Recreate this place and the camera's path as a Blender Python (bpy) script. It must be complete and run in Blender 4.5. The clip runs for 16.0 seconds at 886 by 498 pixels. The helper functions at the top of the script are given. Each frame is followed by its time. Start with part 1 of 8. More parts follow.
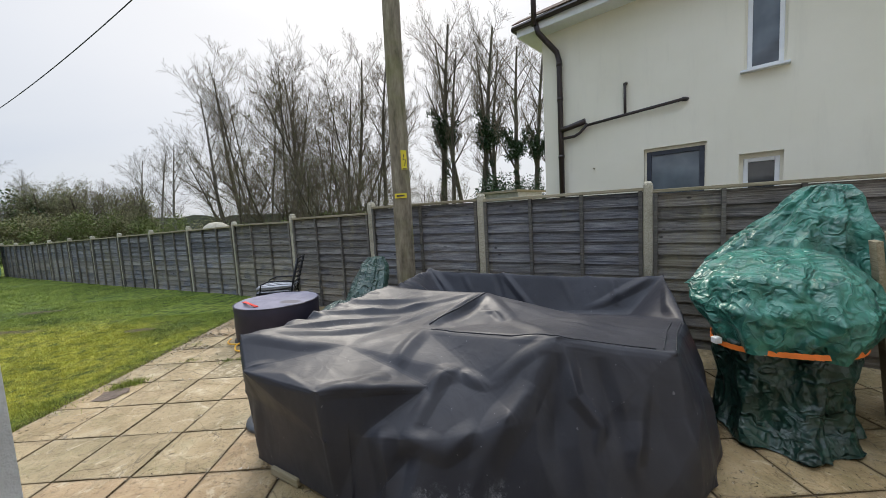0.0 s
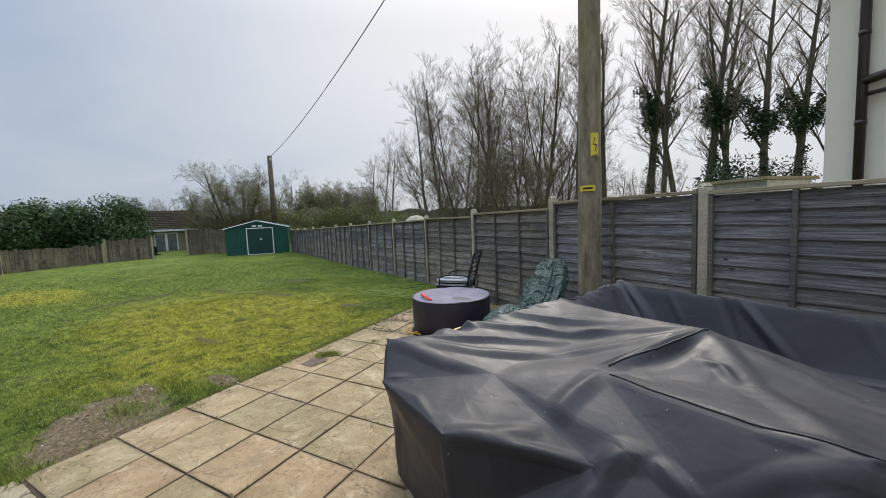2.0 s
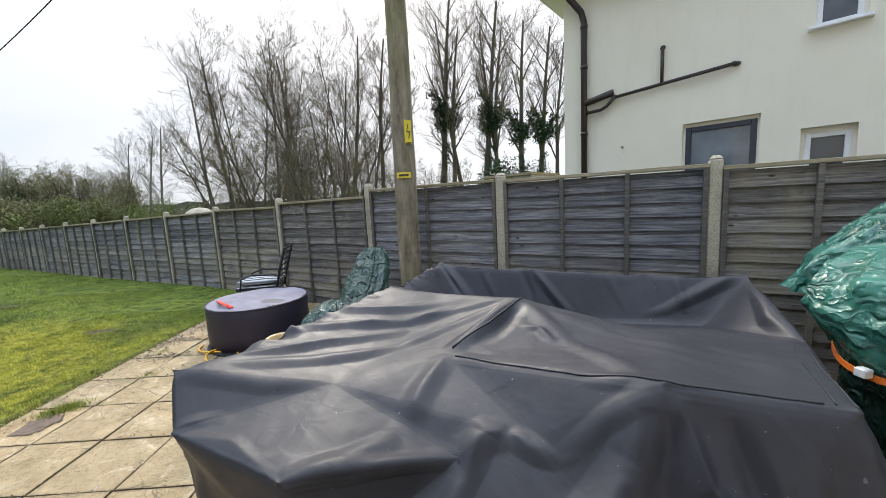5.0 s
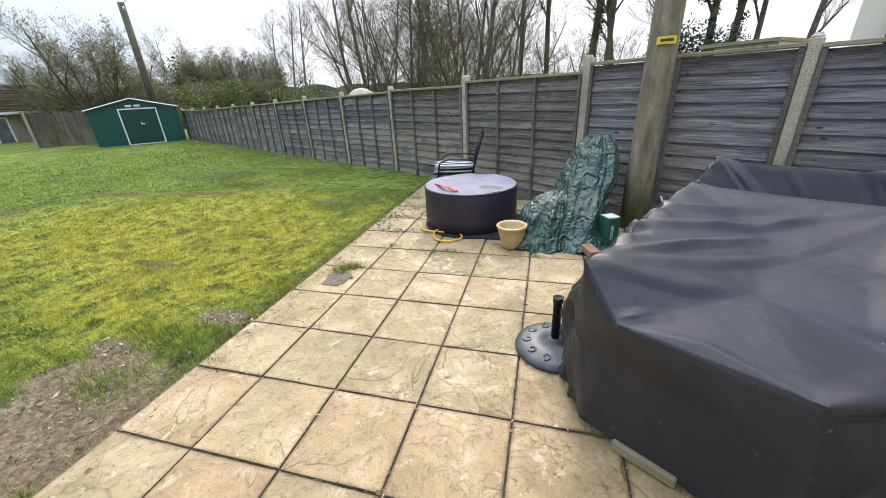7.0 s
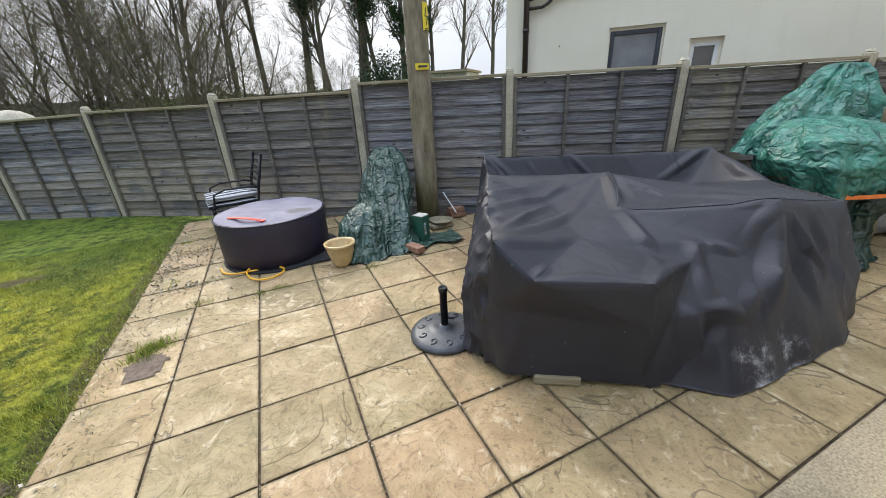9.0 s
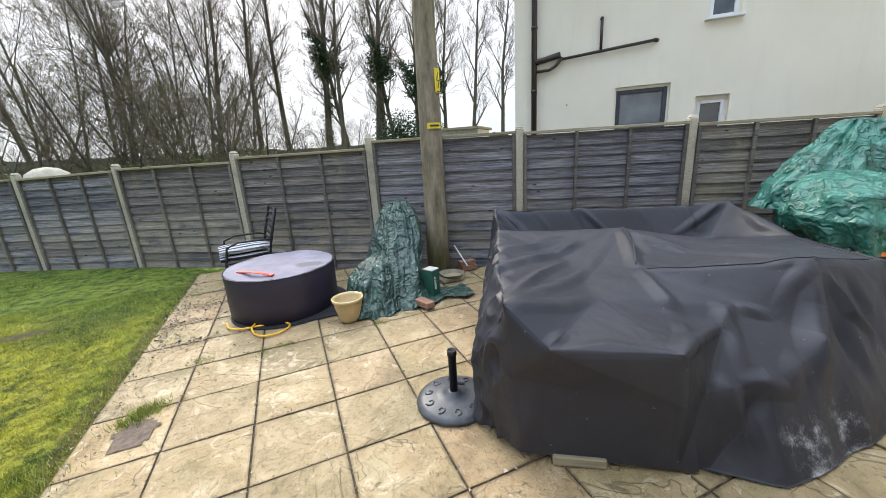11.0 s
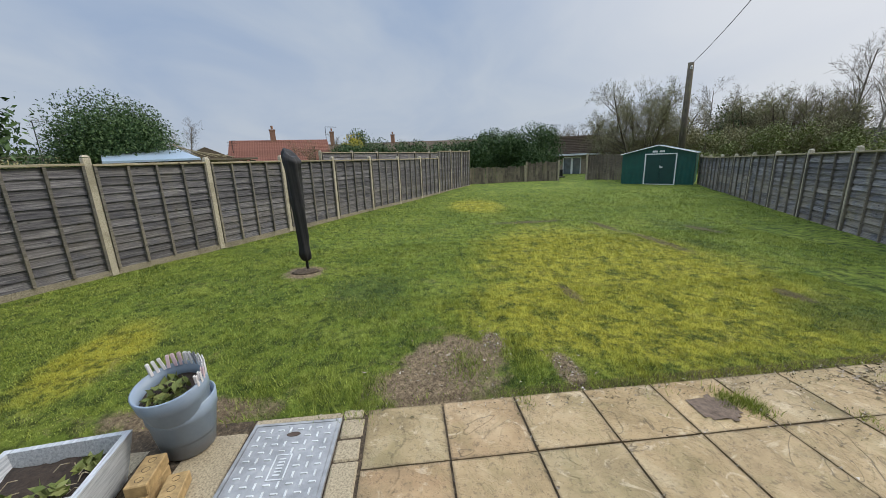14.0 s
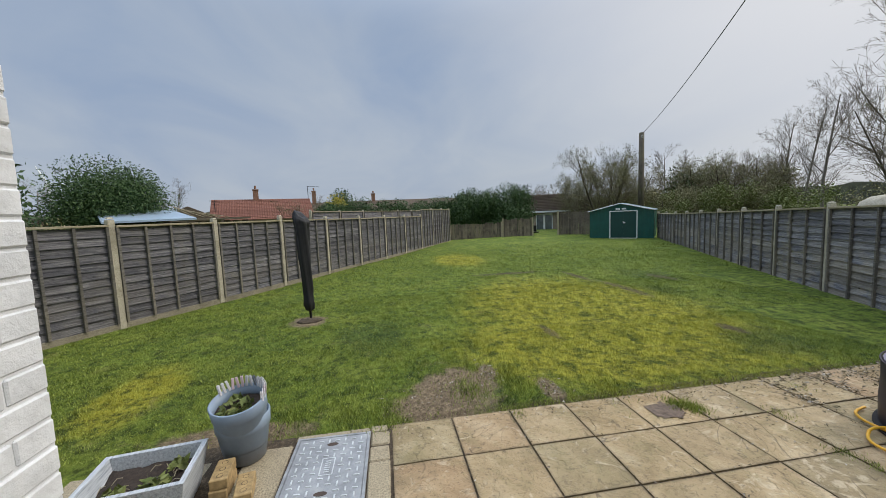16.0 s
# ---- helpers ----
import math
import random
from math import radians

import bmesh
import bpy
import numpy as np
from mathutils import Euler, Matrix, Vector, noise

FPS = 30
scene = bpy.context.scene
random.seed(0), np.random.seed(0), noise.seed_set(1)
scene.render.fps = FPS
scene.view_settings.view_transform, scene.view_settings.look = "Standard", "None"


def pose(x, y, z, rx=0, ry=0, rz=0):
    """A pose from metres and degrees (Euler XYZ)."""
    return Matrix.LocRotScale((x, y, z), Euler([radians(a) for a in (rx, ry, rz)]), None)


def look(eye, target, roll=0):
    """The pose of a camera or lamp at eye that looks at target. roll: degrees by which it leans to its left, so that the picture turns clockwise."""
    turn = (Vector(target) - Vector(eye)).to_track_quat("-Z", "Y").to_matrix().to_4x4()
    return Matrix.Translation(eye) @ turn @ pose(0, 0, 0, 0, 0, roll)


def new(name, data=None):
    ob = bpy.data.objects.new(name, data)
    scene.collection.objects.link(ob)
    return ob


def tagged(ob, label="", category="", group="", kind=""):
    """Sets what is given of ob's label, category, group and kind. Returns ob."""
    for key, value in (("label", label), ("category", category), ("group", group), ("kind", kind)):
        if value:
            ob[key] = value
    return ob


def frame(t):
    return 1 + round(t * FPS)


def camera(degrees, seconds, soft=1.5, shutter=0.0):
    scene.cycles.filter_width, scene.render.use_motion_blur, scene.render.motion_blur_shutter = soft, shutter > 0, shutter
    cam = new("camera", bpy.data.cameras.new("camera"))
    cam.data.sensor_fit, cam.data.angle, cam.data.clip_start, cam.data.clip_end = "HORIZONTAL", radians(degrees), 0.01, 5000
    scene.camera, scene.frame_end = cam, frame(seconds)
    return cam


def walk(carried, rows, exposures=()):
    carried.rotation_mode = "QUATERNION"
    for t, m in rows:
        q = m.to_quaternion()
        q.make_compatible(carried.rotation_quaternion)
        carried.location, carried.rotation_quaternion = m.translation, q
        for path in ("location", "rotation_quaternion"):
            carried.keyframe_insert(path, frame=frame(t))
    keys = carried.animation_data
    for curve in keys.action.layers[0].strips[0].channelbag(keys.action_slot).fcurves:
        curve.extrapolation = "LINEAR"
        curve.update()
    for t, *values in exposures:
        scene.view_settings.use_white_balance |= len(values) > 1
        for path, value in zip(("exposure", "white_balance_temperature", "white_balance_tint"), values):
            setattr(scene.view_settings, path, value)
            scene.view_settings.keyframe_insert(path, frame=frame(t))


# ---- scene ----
cam = camera(100.7, 16.0, soft=0.6)
PATH = [
    (0, (0.042, -0.031, 1.584), (0.07, 1.96, 1.395), -3.2),
    (0.5, (-0.021, 0.208, 1.574), (-0.204, 2.192, 1.392), -3.0),
    (1, (-0.002, 0.377, 1.609), (-0.504, 2.304, 1.422), -3.1),
    (1.5, (0.106, 0.535, 1.59), (-0.723, 2.347, 1.417), -2.8),
    (2, (0.09, 0.554, 1.602), (-0.851, 2.311, 1.433), -2.5),
    (2.5, (0.177, 0.612, 1.585), (-0.74, 2.382, 1.422), -2.8),
    (3, (0.328, 0.735, 1.575), (-0.153, 2.668, 1.393), -3.0),
    (3.2, (0.347, 0.733, 1.557), (0.133, 2.713, 1.377), -3.2),
    (5.3, (-0.313, 0.781, 1.536), (-0.274, 2.759, 1.24), -3.0),
    (5.5, (-0.464, 0.779, 1.516), (-0.534, 2.725, 1.058), -2.8),
    (6, (-0.748, 0.863, 1.522), (-1.105, 2.694, 0.801), -2.8),
    (6.5, (-1.095, 0.844, 1.525), (-1.594, 2.616, 0.743), -2.7),
    (7, (-1.457, 0.86, 1.536), (-1.964, 2.626, 0.747), -3.0),
    (7.5, (-1.805, 1.037, 1.529), (-2.269, 2.806, 0.72), -2.9),
    (8, (-2.081, 0.993, 1.521), (-2.264, 2.813, 0.713), -3.1),
    (8.5, (-2.202, 0.861, 1.555), (-1.834, 2.662, 0.766), -4.0),
    (8.7, (-2.193, 0.863, 1.558), (-1.593, 2.596, 0.76), -4.0),
    (10.8, (-2.182, 0.919, 1.59), (-1.187, 2.567, 1.047), -3.6),
    (11, (-2.122, 0.954, 1.592), (-1.394, 2.742, 1.071), -3.5),
    (11.5, (-1.969, 1.064, 1.605), (-2.032, 3.0, 1.107), -3.0),
    (12, (-1.915, 1.279, 1.593), (-2.749, 3.027, 1.094), -2.9),
    (12.5, (-1.833, 1.567, 1.612), (-2.971, 3.135, 1.115), -2.9),
    (13, (-1.714, 1.698, 1.637), (-3.265, 2.862, 1.151), -2.6),
    (13.5, (-1.575, 1.633, 1.592), (-3.424, 2.226, 1.114), -2.1),
    (14, (-1.345, 1.594, 1.628), (-3.279, 1.764, 1.149), -2.0),
    (14.5, (-1.193, 1.641, 1.629), (-3.13, 1.78, 1.149), -2.0),
    (15, (-1.036, 1.54, 1.649), (-2.961, 1.808, 1.177), -2.1),
    (15.5, (-0.781, 1.345, 1.682), (-2.719, 1.652, 1.294), -2.3),
    (16, (-0.647, 1.283, 1.689), (-2.615, 1.587, 1.501), -2.3),
]
EXPOSURES = [(0.0, 0.3), (1.5, 0.15), (2.5, 0.15), (3.2, 0.3), (5.5, 0.72), (6.5, 0.85), (7.3, 0.85), (8.5, 0.6), (11.0, 0.85), (12.0, 0.35), (12.5, 0.13), (14.5, 0.15), (16.0, 0.0)]
walk(cam, [(t, look(eye, target, roll)) for t, eye, target, roll in PATH], EXPOSURES)

# ---- world and sun ----
SUN_AZ, SUN_EL = 97.0, 38.0


def make_world():
    w = bpy.data.worlds.new("world")
    scene.world = w
    w.use_nodes = True
    nt = w.node_tree
    nt.nodes.clear()
    N, L = nt.nodes.new, nt.links.new
    out, bg = N("ShaderNodeOutputWorld"), N("ShaderNodeBackground")
    sky = N("ShaderNodeTexSky")
    sky.sky_type, sky.sun_disc = "NISHITA", False
    sky.sun_elevation, sky.sun_rotation = radians(SUN_EL), radians(90 - SUN_AZ)
    sky.dust_density = 2.0
    tc, sep = N("ShaderNodeTexCoord"), N("ShaderNodeSeparateXYZ")
    L(tc.outputs["Generated"], sep.inputs[0])
    # clouds lie on a flat sheet far overhead
    add = N("ShaderNodeMath"); add.operation = "ADD"; add.inputs[1].default_value = 0.22
    L(sep.outputs[2], add.inputs[0])
    div = N("ShaderNodeVectorMath"); div.operation = "DIVIDE"
    comb = N("ShaderNodeCombineXYZ")
    for k in range(3):
        L(add.outputs[0], comb.inputs[k])
    L(tc.outputs["Generated"], div.inputs[0]); L(comb.outputs[0], div.inputs[1])
    mp = N("ShaderNodeMapping"); mp.inputs["Rotation"].default_value = (0, 0, radians(35)); mp.inputs["Scale"].default_value = (0.75, 1.15, 1)
    L(div.outputs[0], mp.inputs[0])
    no = N("ShaderNodeTexNoise"); no.inputs["Scale"].default_value = 1.1; no.inputs["Detail"].default_value = 6; no.inputs["Roughness"].default_value = 0.52; no.inputs["Distortion"].default_value = 0.5
    L(mp.outputs[0], no.inputs[0])
    ramp = N("ShaderNodeValToRGB")
    e = ramp.color_ramp.elements
    e[0].position, e[0].color = 0.30, (0.38, 0.50, 0.71, 1)
    e[1].position, e[1].color = 0.70, (0.60, 0.68, 0.79, 1)
    L(no.outputs[0], ramp.inputs[0])
    # brighter veil round the hidden sun
    dot = N("ShaderNodeVectorMath"); dot.operation = "DOT_PRODUCT"
    a, el = radians(SUN_AZ), radians(SUN_EL)
    dot.inputs[1].default_value = (math.cos(el) * math.cos(a), math.cos(el) * math.sin(a), math.sin(el))
    L(tc.outputs["Generated"], dot.inputs[0])
    mr = N("ShaderNodeMapRange"); mr.interpolation_type = "SMOOTHSTEP"
    mr.inputs[1].default_value, mr.inputs[2].default_value, mr.inputs[4].default_value = 0.35, 1.0, 0.95
    L(dot.outputs["Value"], mr.inputs[0])
    veil = N("ShaderNodeMix"); veil.data_type = "RGBA"; veil.inputs[7].default_value = (1.05, 1.05, 1.07, 1)
    L(mr.outputs[0], veil.inputs[0]); L(ramp.outputs[0], veil.inputs[6])
    hz = N("ShaderNodeMapRange"); hz.inputs[1].default_value, hz.inputs[2].default_value = 0.0, 0.35
    hz.inputs[3].default_value, hz.inputs[4].default_value = 0.45, 0.0
    L(sep.outputs[2], hz.inputs[0])
    hmix = N("ShaderNodeMix"); hmix.data_type = "RGBA"; hmix.inputs[7].default_value = (0.66, 0.70, 0.76, 1)
    L(hz.outputs[0], hmix.inputs[0]); L(veil.outputs[2], hmix.inputs[6])
    ssc = N("ShaderNodeVectorMath"); ssc.operation = "SCALE"; ssc.inputs[3].default_value = 0.09
    L(sky.outputs[0], ssc.inputs[0])
    fin = N("ShaderNodeMix"); fin.data_type = "RGBA"; fin.inputs[0].default_value = 0.9
    L(ssc.outputs[0], fin.inputs[6]); L(hmix.outputs[2], fin.inputs[7])
    zen = N("ShaderNodeMapRange"); zen.interpolation_type = "SMOOTHSTEP"
    for k, v in zip((1, 2, 3, 4), (0.42, 1.0, 0.78, 3.0)):
        zen.inputs[k].default_value = v
    L(sep.outputs[2], zen.inputs[0])
    L(fin.outputs[2], bg.inputs[0]); L(zen.outputs[0], bg.inputs[1])
    L(bg.outputs[0], out.inputs[0])


make_world()
sun = new("sun", bpy.data.lights.new("sun", "SUN"))
sun.data.energy, sun.data.angle, sun.data.color = 1.5, radians(14), (1.0, 0.93, 0.82)
_a, _e = radians(SUN_AZ), radians(SUN_EL)
sun.matrix_world = look((0, 0, 30), Vector((0, 0, 30)) - Vector((math.cos(_e) * math.cos(_a), math.cos(_e) * math.sin(_a), math.sin(_e))))

# ---- materials ----


class Mat:
    """A small builder of node materials."""

    def __init__(self, name, rough=0.7, metal=0.0, spec=0.5):
        self.m = bpy.data.materials.new(name)
        self.m.use_nodes = True
        self.nt = self.m.node_tree
        self.p = self.nt.nodes["Principled BSDF"]
        self.p.inputs["Roughness"].default_value = rough
        self.p.inputs["Metallic"].default_value = metal
        self.p.inputs["Specular IOR Level"].default_value = spec
        self.tc = self.nt.nodes.new("ShaderNodeTexCoord")
        self.bumped = None

    def node(self, kind, **kw):
        n = self.nt.nodes.new(kind)
        for k, v in kw.items():
            n.inputs[k.replace("_", " ")].default_value = v
        return n

    def link(self, a, b):
        self.nt.links.new(a, b)

    def coords(self, scale=(1, 1, 1), which="Object", rot=(0, 0, 0)):
        mp = self.node("ShaderNodeMapping", Scale=scale, Rotation=rot)
        self.link(self.tc.outputs[which], mp.inputs[0])
        return mp.outputs[0]

    def world(self, scale=(1, 1, 1)):
        g = self.nt.nodes.new("ShaderNodeNewGeometry")
        mp = self.node("ShaderNodeMapping", Scale=scale)
        self.link(g.outputs["Position"], mp.inputs[0])
        return mp.outputs[0]

    def noise(self, co, scale, detail=5, rough=0.6, dist=0.0):
        n = self.node("ShaderNodeTexNoise", Scale=scale, Detail=detail, Roughness=rough, Distortion=dist)
        self.link(co, n.inputs[0])
        return n.outputs[0]

    def ramp(self, fac, stops):
        r = self.nt.nodes.new("ShaderNodeValToRGB")
        el = r.color_ramp.elements
        while len(el) < len(stops):
            el.new(0.5)
        for k, (pos, c) in enumerate(stops):
            el[k].position = pos
            el[k].color = (*c, 1) if len(c) == 3 else c
        self.link(fac, r.inputs[0])
        return r.outputs[0]

    def step(self, fac, a, b, lo=0.0, hi=1.0):
        r = self.nt.nodes.new("ShaderNodeMapRange")
        r.interpolation_type = "SMOOTHSTEP"
        for k, v in zip((1, 2, 3, 4), (a, b, lo, hi)):
            r.inputs[k].default_value = v
        self.link(fac, r.inputs[0])
        return r.outputs[0]

    def mix(self, fac, a, b, mode="MIX"):
        n = self.nt.nodes.new("ShaderNodeMix")
        n.data_type, n.blend_type = "RGBA", mode
        for v, k in ((fac, 0), (a, 6), (b, 7)):
            if hasattr(v, "is_linked"):
                self.link(v, n.inputs[k])
            else:
                n.inputs[k].default_value = v if k == 0 else (*v, 1)
        return n.outputs[2]

    def math(self, op, a, b=None):
        n = self.nt.nodes.new("ShaderNodeMath")
        n.operation = op
        for k, v in ((0, a), (1, b)):
            if v is None:
                continue
            if hasattr(v, "is_linked"):
                self.link(v, n.inputs[k])
            else:
                n.inputs[k].default_value = v
        return n.outputs[0]

    def random(self):
        return self.nt.nodes.new("ShaderNodeObjectInfo").outputs["Random"]

    def island(self):
        return self.nt.nodes.new("ShaderNodeNewGeometry").outputs["Random Per Island"]

    def color(self, v):
        if hasattr(v, "is_linked"):
            self.link(v, self.p.inputs["Base Color"])
        else:
            self.p.inputs["Base Color"].default_value = (*v, 1)
        return self

    def rough(self, v):
        self.link(v, self.p.inputs["Roughness"])
        return self

    def bump(self, h, strength=0.3, dist=0.01):
        b = self.node("ShaderNodeBump", Strength=strength, Distance=dist)
        self.link(h, b.inputs["Height"])
        if self.bumped:
            self.link(self.bumped, b.inputs["Normal"])
        self.bumped = b.outputs[0]
        self.link(self.bumped, self.p.inputs["Normal"])
        return self


def shifted(M, scale=(1, 1, 1), which="Object"):
    """Object coordinates, moved by each object's own random number so that repeats differ."""
    co = M.coords(scale, which)
    n = M.nt.nodes.new("ShaderNodeVectorMath")
    n.operation = "ADD"
    cb = M.nt.nodes.new("ShaderNodeCombineXYZ")
    r = M.math("MULTIPLY", M.random(), 37.0)
    for k in range(3):
        M.link(r, cb.inputs[k])
    M.link(co, n.inputs[0])
    M.link(cb.outputs[0], n.inputs[1])
    return n.outputs[0]


def m_slab():
    M = Mat("riven_stone", 0.62, spec=0.4)
    co = shifted(M)
    big = M.noise(co, 2.6, 6, 0.62, 0.8)
    fine = M.noise(co, 30, 6, 0.72)
    base = M.ramp(big, [(0.28, (0.10, 0.078, 0.045)), (0.41, (0.25, 0.195, 0.112)), (0.55, (0.37, 0.295, 0.175)), (0.70, (0.50, 0.43, 0.30))])
    tint = M.ramp(M.random(), [(0.0, (0.41, 0.30, 0.16)), (0.3, (0.21, 0.185, 0.11)), (0.45, (0.36, 0.285, 0.17)), (0.65, (0.40, 0.265, 0.165)), (0.8, (0.25, 0.225, 0.13)), (1.0, (0.36, 0.275, 0.15))])
    c = M.mix(0.45, base, tint)
    ridge = M.math("ABSOLUTE", M.math("SUBTRACT", M.noise(co, 4.5, 5, 0.6, 2.2), 0.5))
    base = M.mix(M.math("MULTIPLY", M.step(ridge, 0.03, 0.0), 0.3), base, (0.12, 0.09, 0.055))
    moss = M.step(M.noise(co, 3.4, 6, 0.7, 0.3), 0.48, 0.64)
    c = M.mix(M.math("MULTIPLY", moss, 0.32), c, (0.17, 0.165, 0.07))
    c = M.mix(M.math("MULTIPLY", M.step(fine, 0.52, 0.66), 0.5), c, (0.07, 0.055, 0.035))
    c = M.mix(M.math("MULTIPLY", M.step(M.noise(co, 5, 6, 0.7, 1.5), 0.56, 0.66), 0.55), c, (0.56, 0.50, 0.39))
    line = M.math("ABSOLUTE", M.math("SUBTRACT", M.noise(co, 1.9, 3, 0.55, 1.3), 0.5))
    gate = M.step(M.noise(co, 1.5, 2, 0.5), 0.47, 0.55)
    crack = M.math("MULTIPLY", M.step(line, 0.008, 0.002), gate)
    c = M.mix(M.math("MULTIPLY", crack, 0.6), c, (0.05, 0.038, 0.025))
    speck = M.step(M.noise(co, 75, 3, 0.6), 0.64, 0.70)
    c = M.mix(M.math("MULTIPLY", speck, 0.6), c, (0.05, 0.04, 0.025))
    edge = M.nt.nodes.new("ShaderNodeSeparateXYZ")
    M.link(M.coords(), edge.inputs[0])
    far = M.math("MAXIMUM", M.math("ABSOLUTE", edge.outputs[0]), M.math("ABSOLUTE", edge.outputs[1]))
    rim = M.step(M.math("ADD", far, M.math("MULTIPLY", M.noise(co, 12, 5, 0.7), 0.03)), 0.240, 0.262)
    c = M.mix(M.math("MULTIPLY", rim, 0.6), c, (0.10, 0.075, 0.04))
    grime = M.step(M.noise(M.world(), 1.1, 6, 0.75, 0.4), 0.50, 0.66)
    c = M.mix(M.math("MULTIPLY", grime, 0.45), c, (0.13, 0.12, 0.07))
    M.p.inputs["Specular IOR Level"].default_value = 0.45
    M.color(M.mix(0.5, c, M.mix(1.0, c, (1.0, 0.86, 0.66), "MULTIPLY")))
    M.rough(M.step(big, 0.3, 0.7, 0.75, 0.5))
    M.bump(M.step(M.noise(co, 1.9, 3, 0.55, 1.3), 0.47, 0.53), 0.7, 0.008)
    M.bump(M.noise(co, 3.5, 5, 0.6, 2.0), 0.6, 0.02)
    M.bump(M.step(ridge, 0.05, 0.0, 1.0, 0.0), 0.5, 0.006)
    M.bump(fine, 0.35, 0.004)
    return M.m


def m_concrete(name, dark, light, scale=60.0):
    M = Mat(name, 0.85)
    co = M.world()
    sp = M.noise(co, scale, 4, 0.7)
    c = M.ramp(sp, [(0.35, dark), (0.6, light)])
    c = M.mix(M.math("MULTIPLY", M.step(M.noise(co, 2.2, 5, 0.65), 0.45, 0.7), 0.5), c, tuple(v * 0.6 for v in dark))
    M.color(c).bump(sp, 0.5, 0.006)
    return M.m


def m_soil():
    M = Mat("soil", 0.95)
    co = M.world()
    a = M.noise(co, 40, 6, 0.75)
    M.color(M.ramp(a, [(0.3, (0.025, 0.017, 0.010)), (0.52, (0.07, 0.050, 0.030)), (0.74, (0.25, 0.19, 0.12))]))
    M.bump(a, 0.8, 0.02)
    return M.m


# lawn marks: x, y, half width, half depth, in metres
BARE = [(-4.08, 1.90, 0.42, 0.42), (-3.84, 2.77, 0.26, 0.11), (-3.80, 1.75, 0.28, 0.50), (-4.35, 2.28, 0.20, 0.10), (-6.95, -0.06, 0.35, 0.3), (-3.70, 0.0, 0.15, 0.6)]
RUTS = [(-10.3, 4.6, 0.16, 1.0), (-9.4, 6.05, 0.8, 0.11), (-7.7, 6.2, 0.9, 0.12), (-8.5, 7.8, 0.5, 0.14), (-4.9, 5.9, 0.25, 0.12), (-5.4, 3.5, 0.3, 0.08)]
YELLOW = [(-6.4, 4.6, 2.9, 1.9), (-5.0, 3.9, 1.4, 1.7), (-14.0, 3.9, 1.7, 0.9), (-4.7, -1.3, 0.7, 0.35)]
DARK = [(-8.9, 7.7, 0.9, 0.5), (-7.2, 6.8, 0.5, 0.25), (-4.4, 5.9, 0.4, 0.5), (-5.9, 1.0, 0.7, 0.5)]


def spots(M, co, marks, soft=0.35, wob=0.5):
    """How far a point lies inside any of the marks, with a ragged edge."""
    wobble = M.math("MULTIPLY", M.math("SUBTRACT", M.noise(co, 2.2, 7, 0.78), 0.5), wob * 4)
    best = None
    for x, y, a, b in marks:
        v = M.nt.nodes.new("ShaderNodeVectorMath"); v.operation = "SUBTRACT"
        M.link(co, v.inputs[0]); v.inputs[1].default_value = (x, y, 0)
        w = M.nt.nodes.new("ShaderNodeVectorMath"); w.operation = "MULTIPLY"
        M.link(v.outputs[0], w.inputs[0]); w.inputs[1].default_value = (1 / a, 1 / b, 0)
        ln = M.nt.nodes.new("ShaderNodeVectorMath"); ln.operation = "LENGTH"
        M.link(w.outputs[0], ln.inputs[0])
        d = M.step(M.math("ADD", ln.outputs["Value"], wobble), 1 + soft, 1 - soft)
        best = d if best is None else M.math("MAXIMUM", best, d)
    return best


def lawn_color(M, co, blade=False):
    fine = M.noise(co, 9, 6, 0.75)
    mid = M.noise(co, 0.9, 4, 0.6)
    green = M.ramp(mid, [(0.3, (0.095, 0.145, 0.020)), (0.5, (0.155, 0.210, 0.028)), (0.7, (0.225, 0.265, 0.045))])
    c = M.mix(M.math("MULTIPLY", spots(M, co, YELLOW, 0.35, 0.35), 0.85), green, (0.40, 0.36, 0.04))
    c = M.mix(M.math("MULTIPLY", spots(M, co, DARK), 0.6), c, (0.05, 0.085, 0.022))
    tuft = M.noise(co, 4.2, 7, 0.8)
    c = M.mix(M.math("MULTIPLY", M.step(tuft, 0.52, 0.38), 0.85), c, (0.020, 0.048, 0.008))
    c = M.mix(M.math("MULTIPLY", M.step(fine, 0.55, 0.72), 0.45), c, (0.36, 0.38, 0.10))
    thatch = M.step(M.noise(co, 2.6, 7, 0.82, 0.6), 0.56, 0.68)
    c = M.mix(M.math("MULTIPLY", thatch, 0.5), c, (0.24, 0.20, 0.10))
    if not blade:
        c = M.mix(M.math("MULTIPLY", M.step(fine, 0.56, 0.36), 0.8), c, (0.028, 0.040, 0.008))
        bare = M.ramp(M.noise(co, 30, 6, 0.75), [(0.3, (0.06, 0.042, 0.025)), (0.5, (0.20, 0.15, 0.095)), (0.7, (0.40, 0.31, 0.19))])
        c = M.mix(spots(M, co, BARE, 0.25), c, bare)
        worn = spots(M, co, RUTS + [(-3.62, 4.5, 0.05, 2.6)], 0.5, 0.25)
        c = M.mix(M.math("MULTIPLY", worn, 0.8), c, (0.085, 0.062, 0.035))
    return c


def m_lawn():
    M = Mat("lawn", 0.9, spec=0.2)
    co = M.world()
    c = lawn_color(M, co)
    M.color(c)
    M.bump(M.noise(co, 45, 5, 0.8), 0.9, 0.03)
    M.bump(M.noise(co, 3, 4, 0.7), 0.5, 0.08)
    return M.m


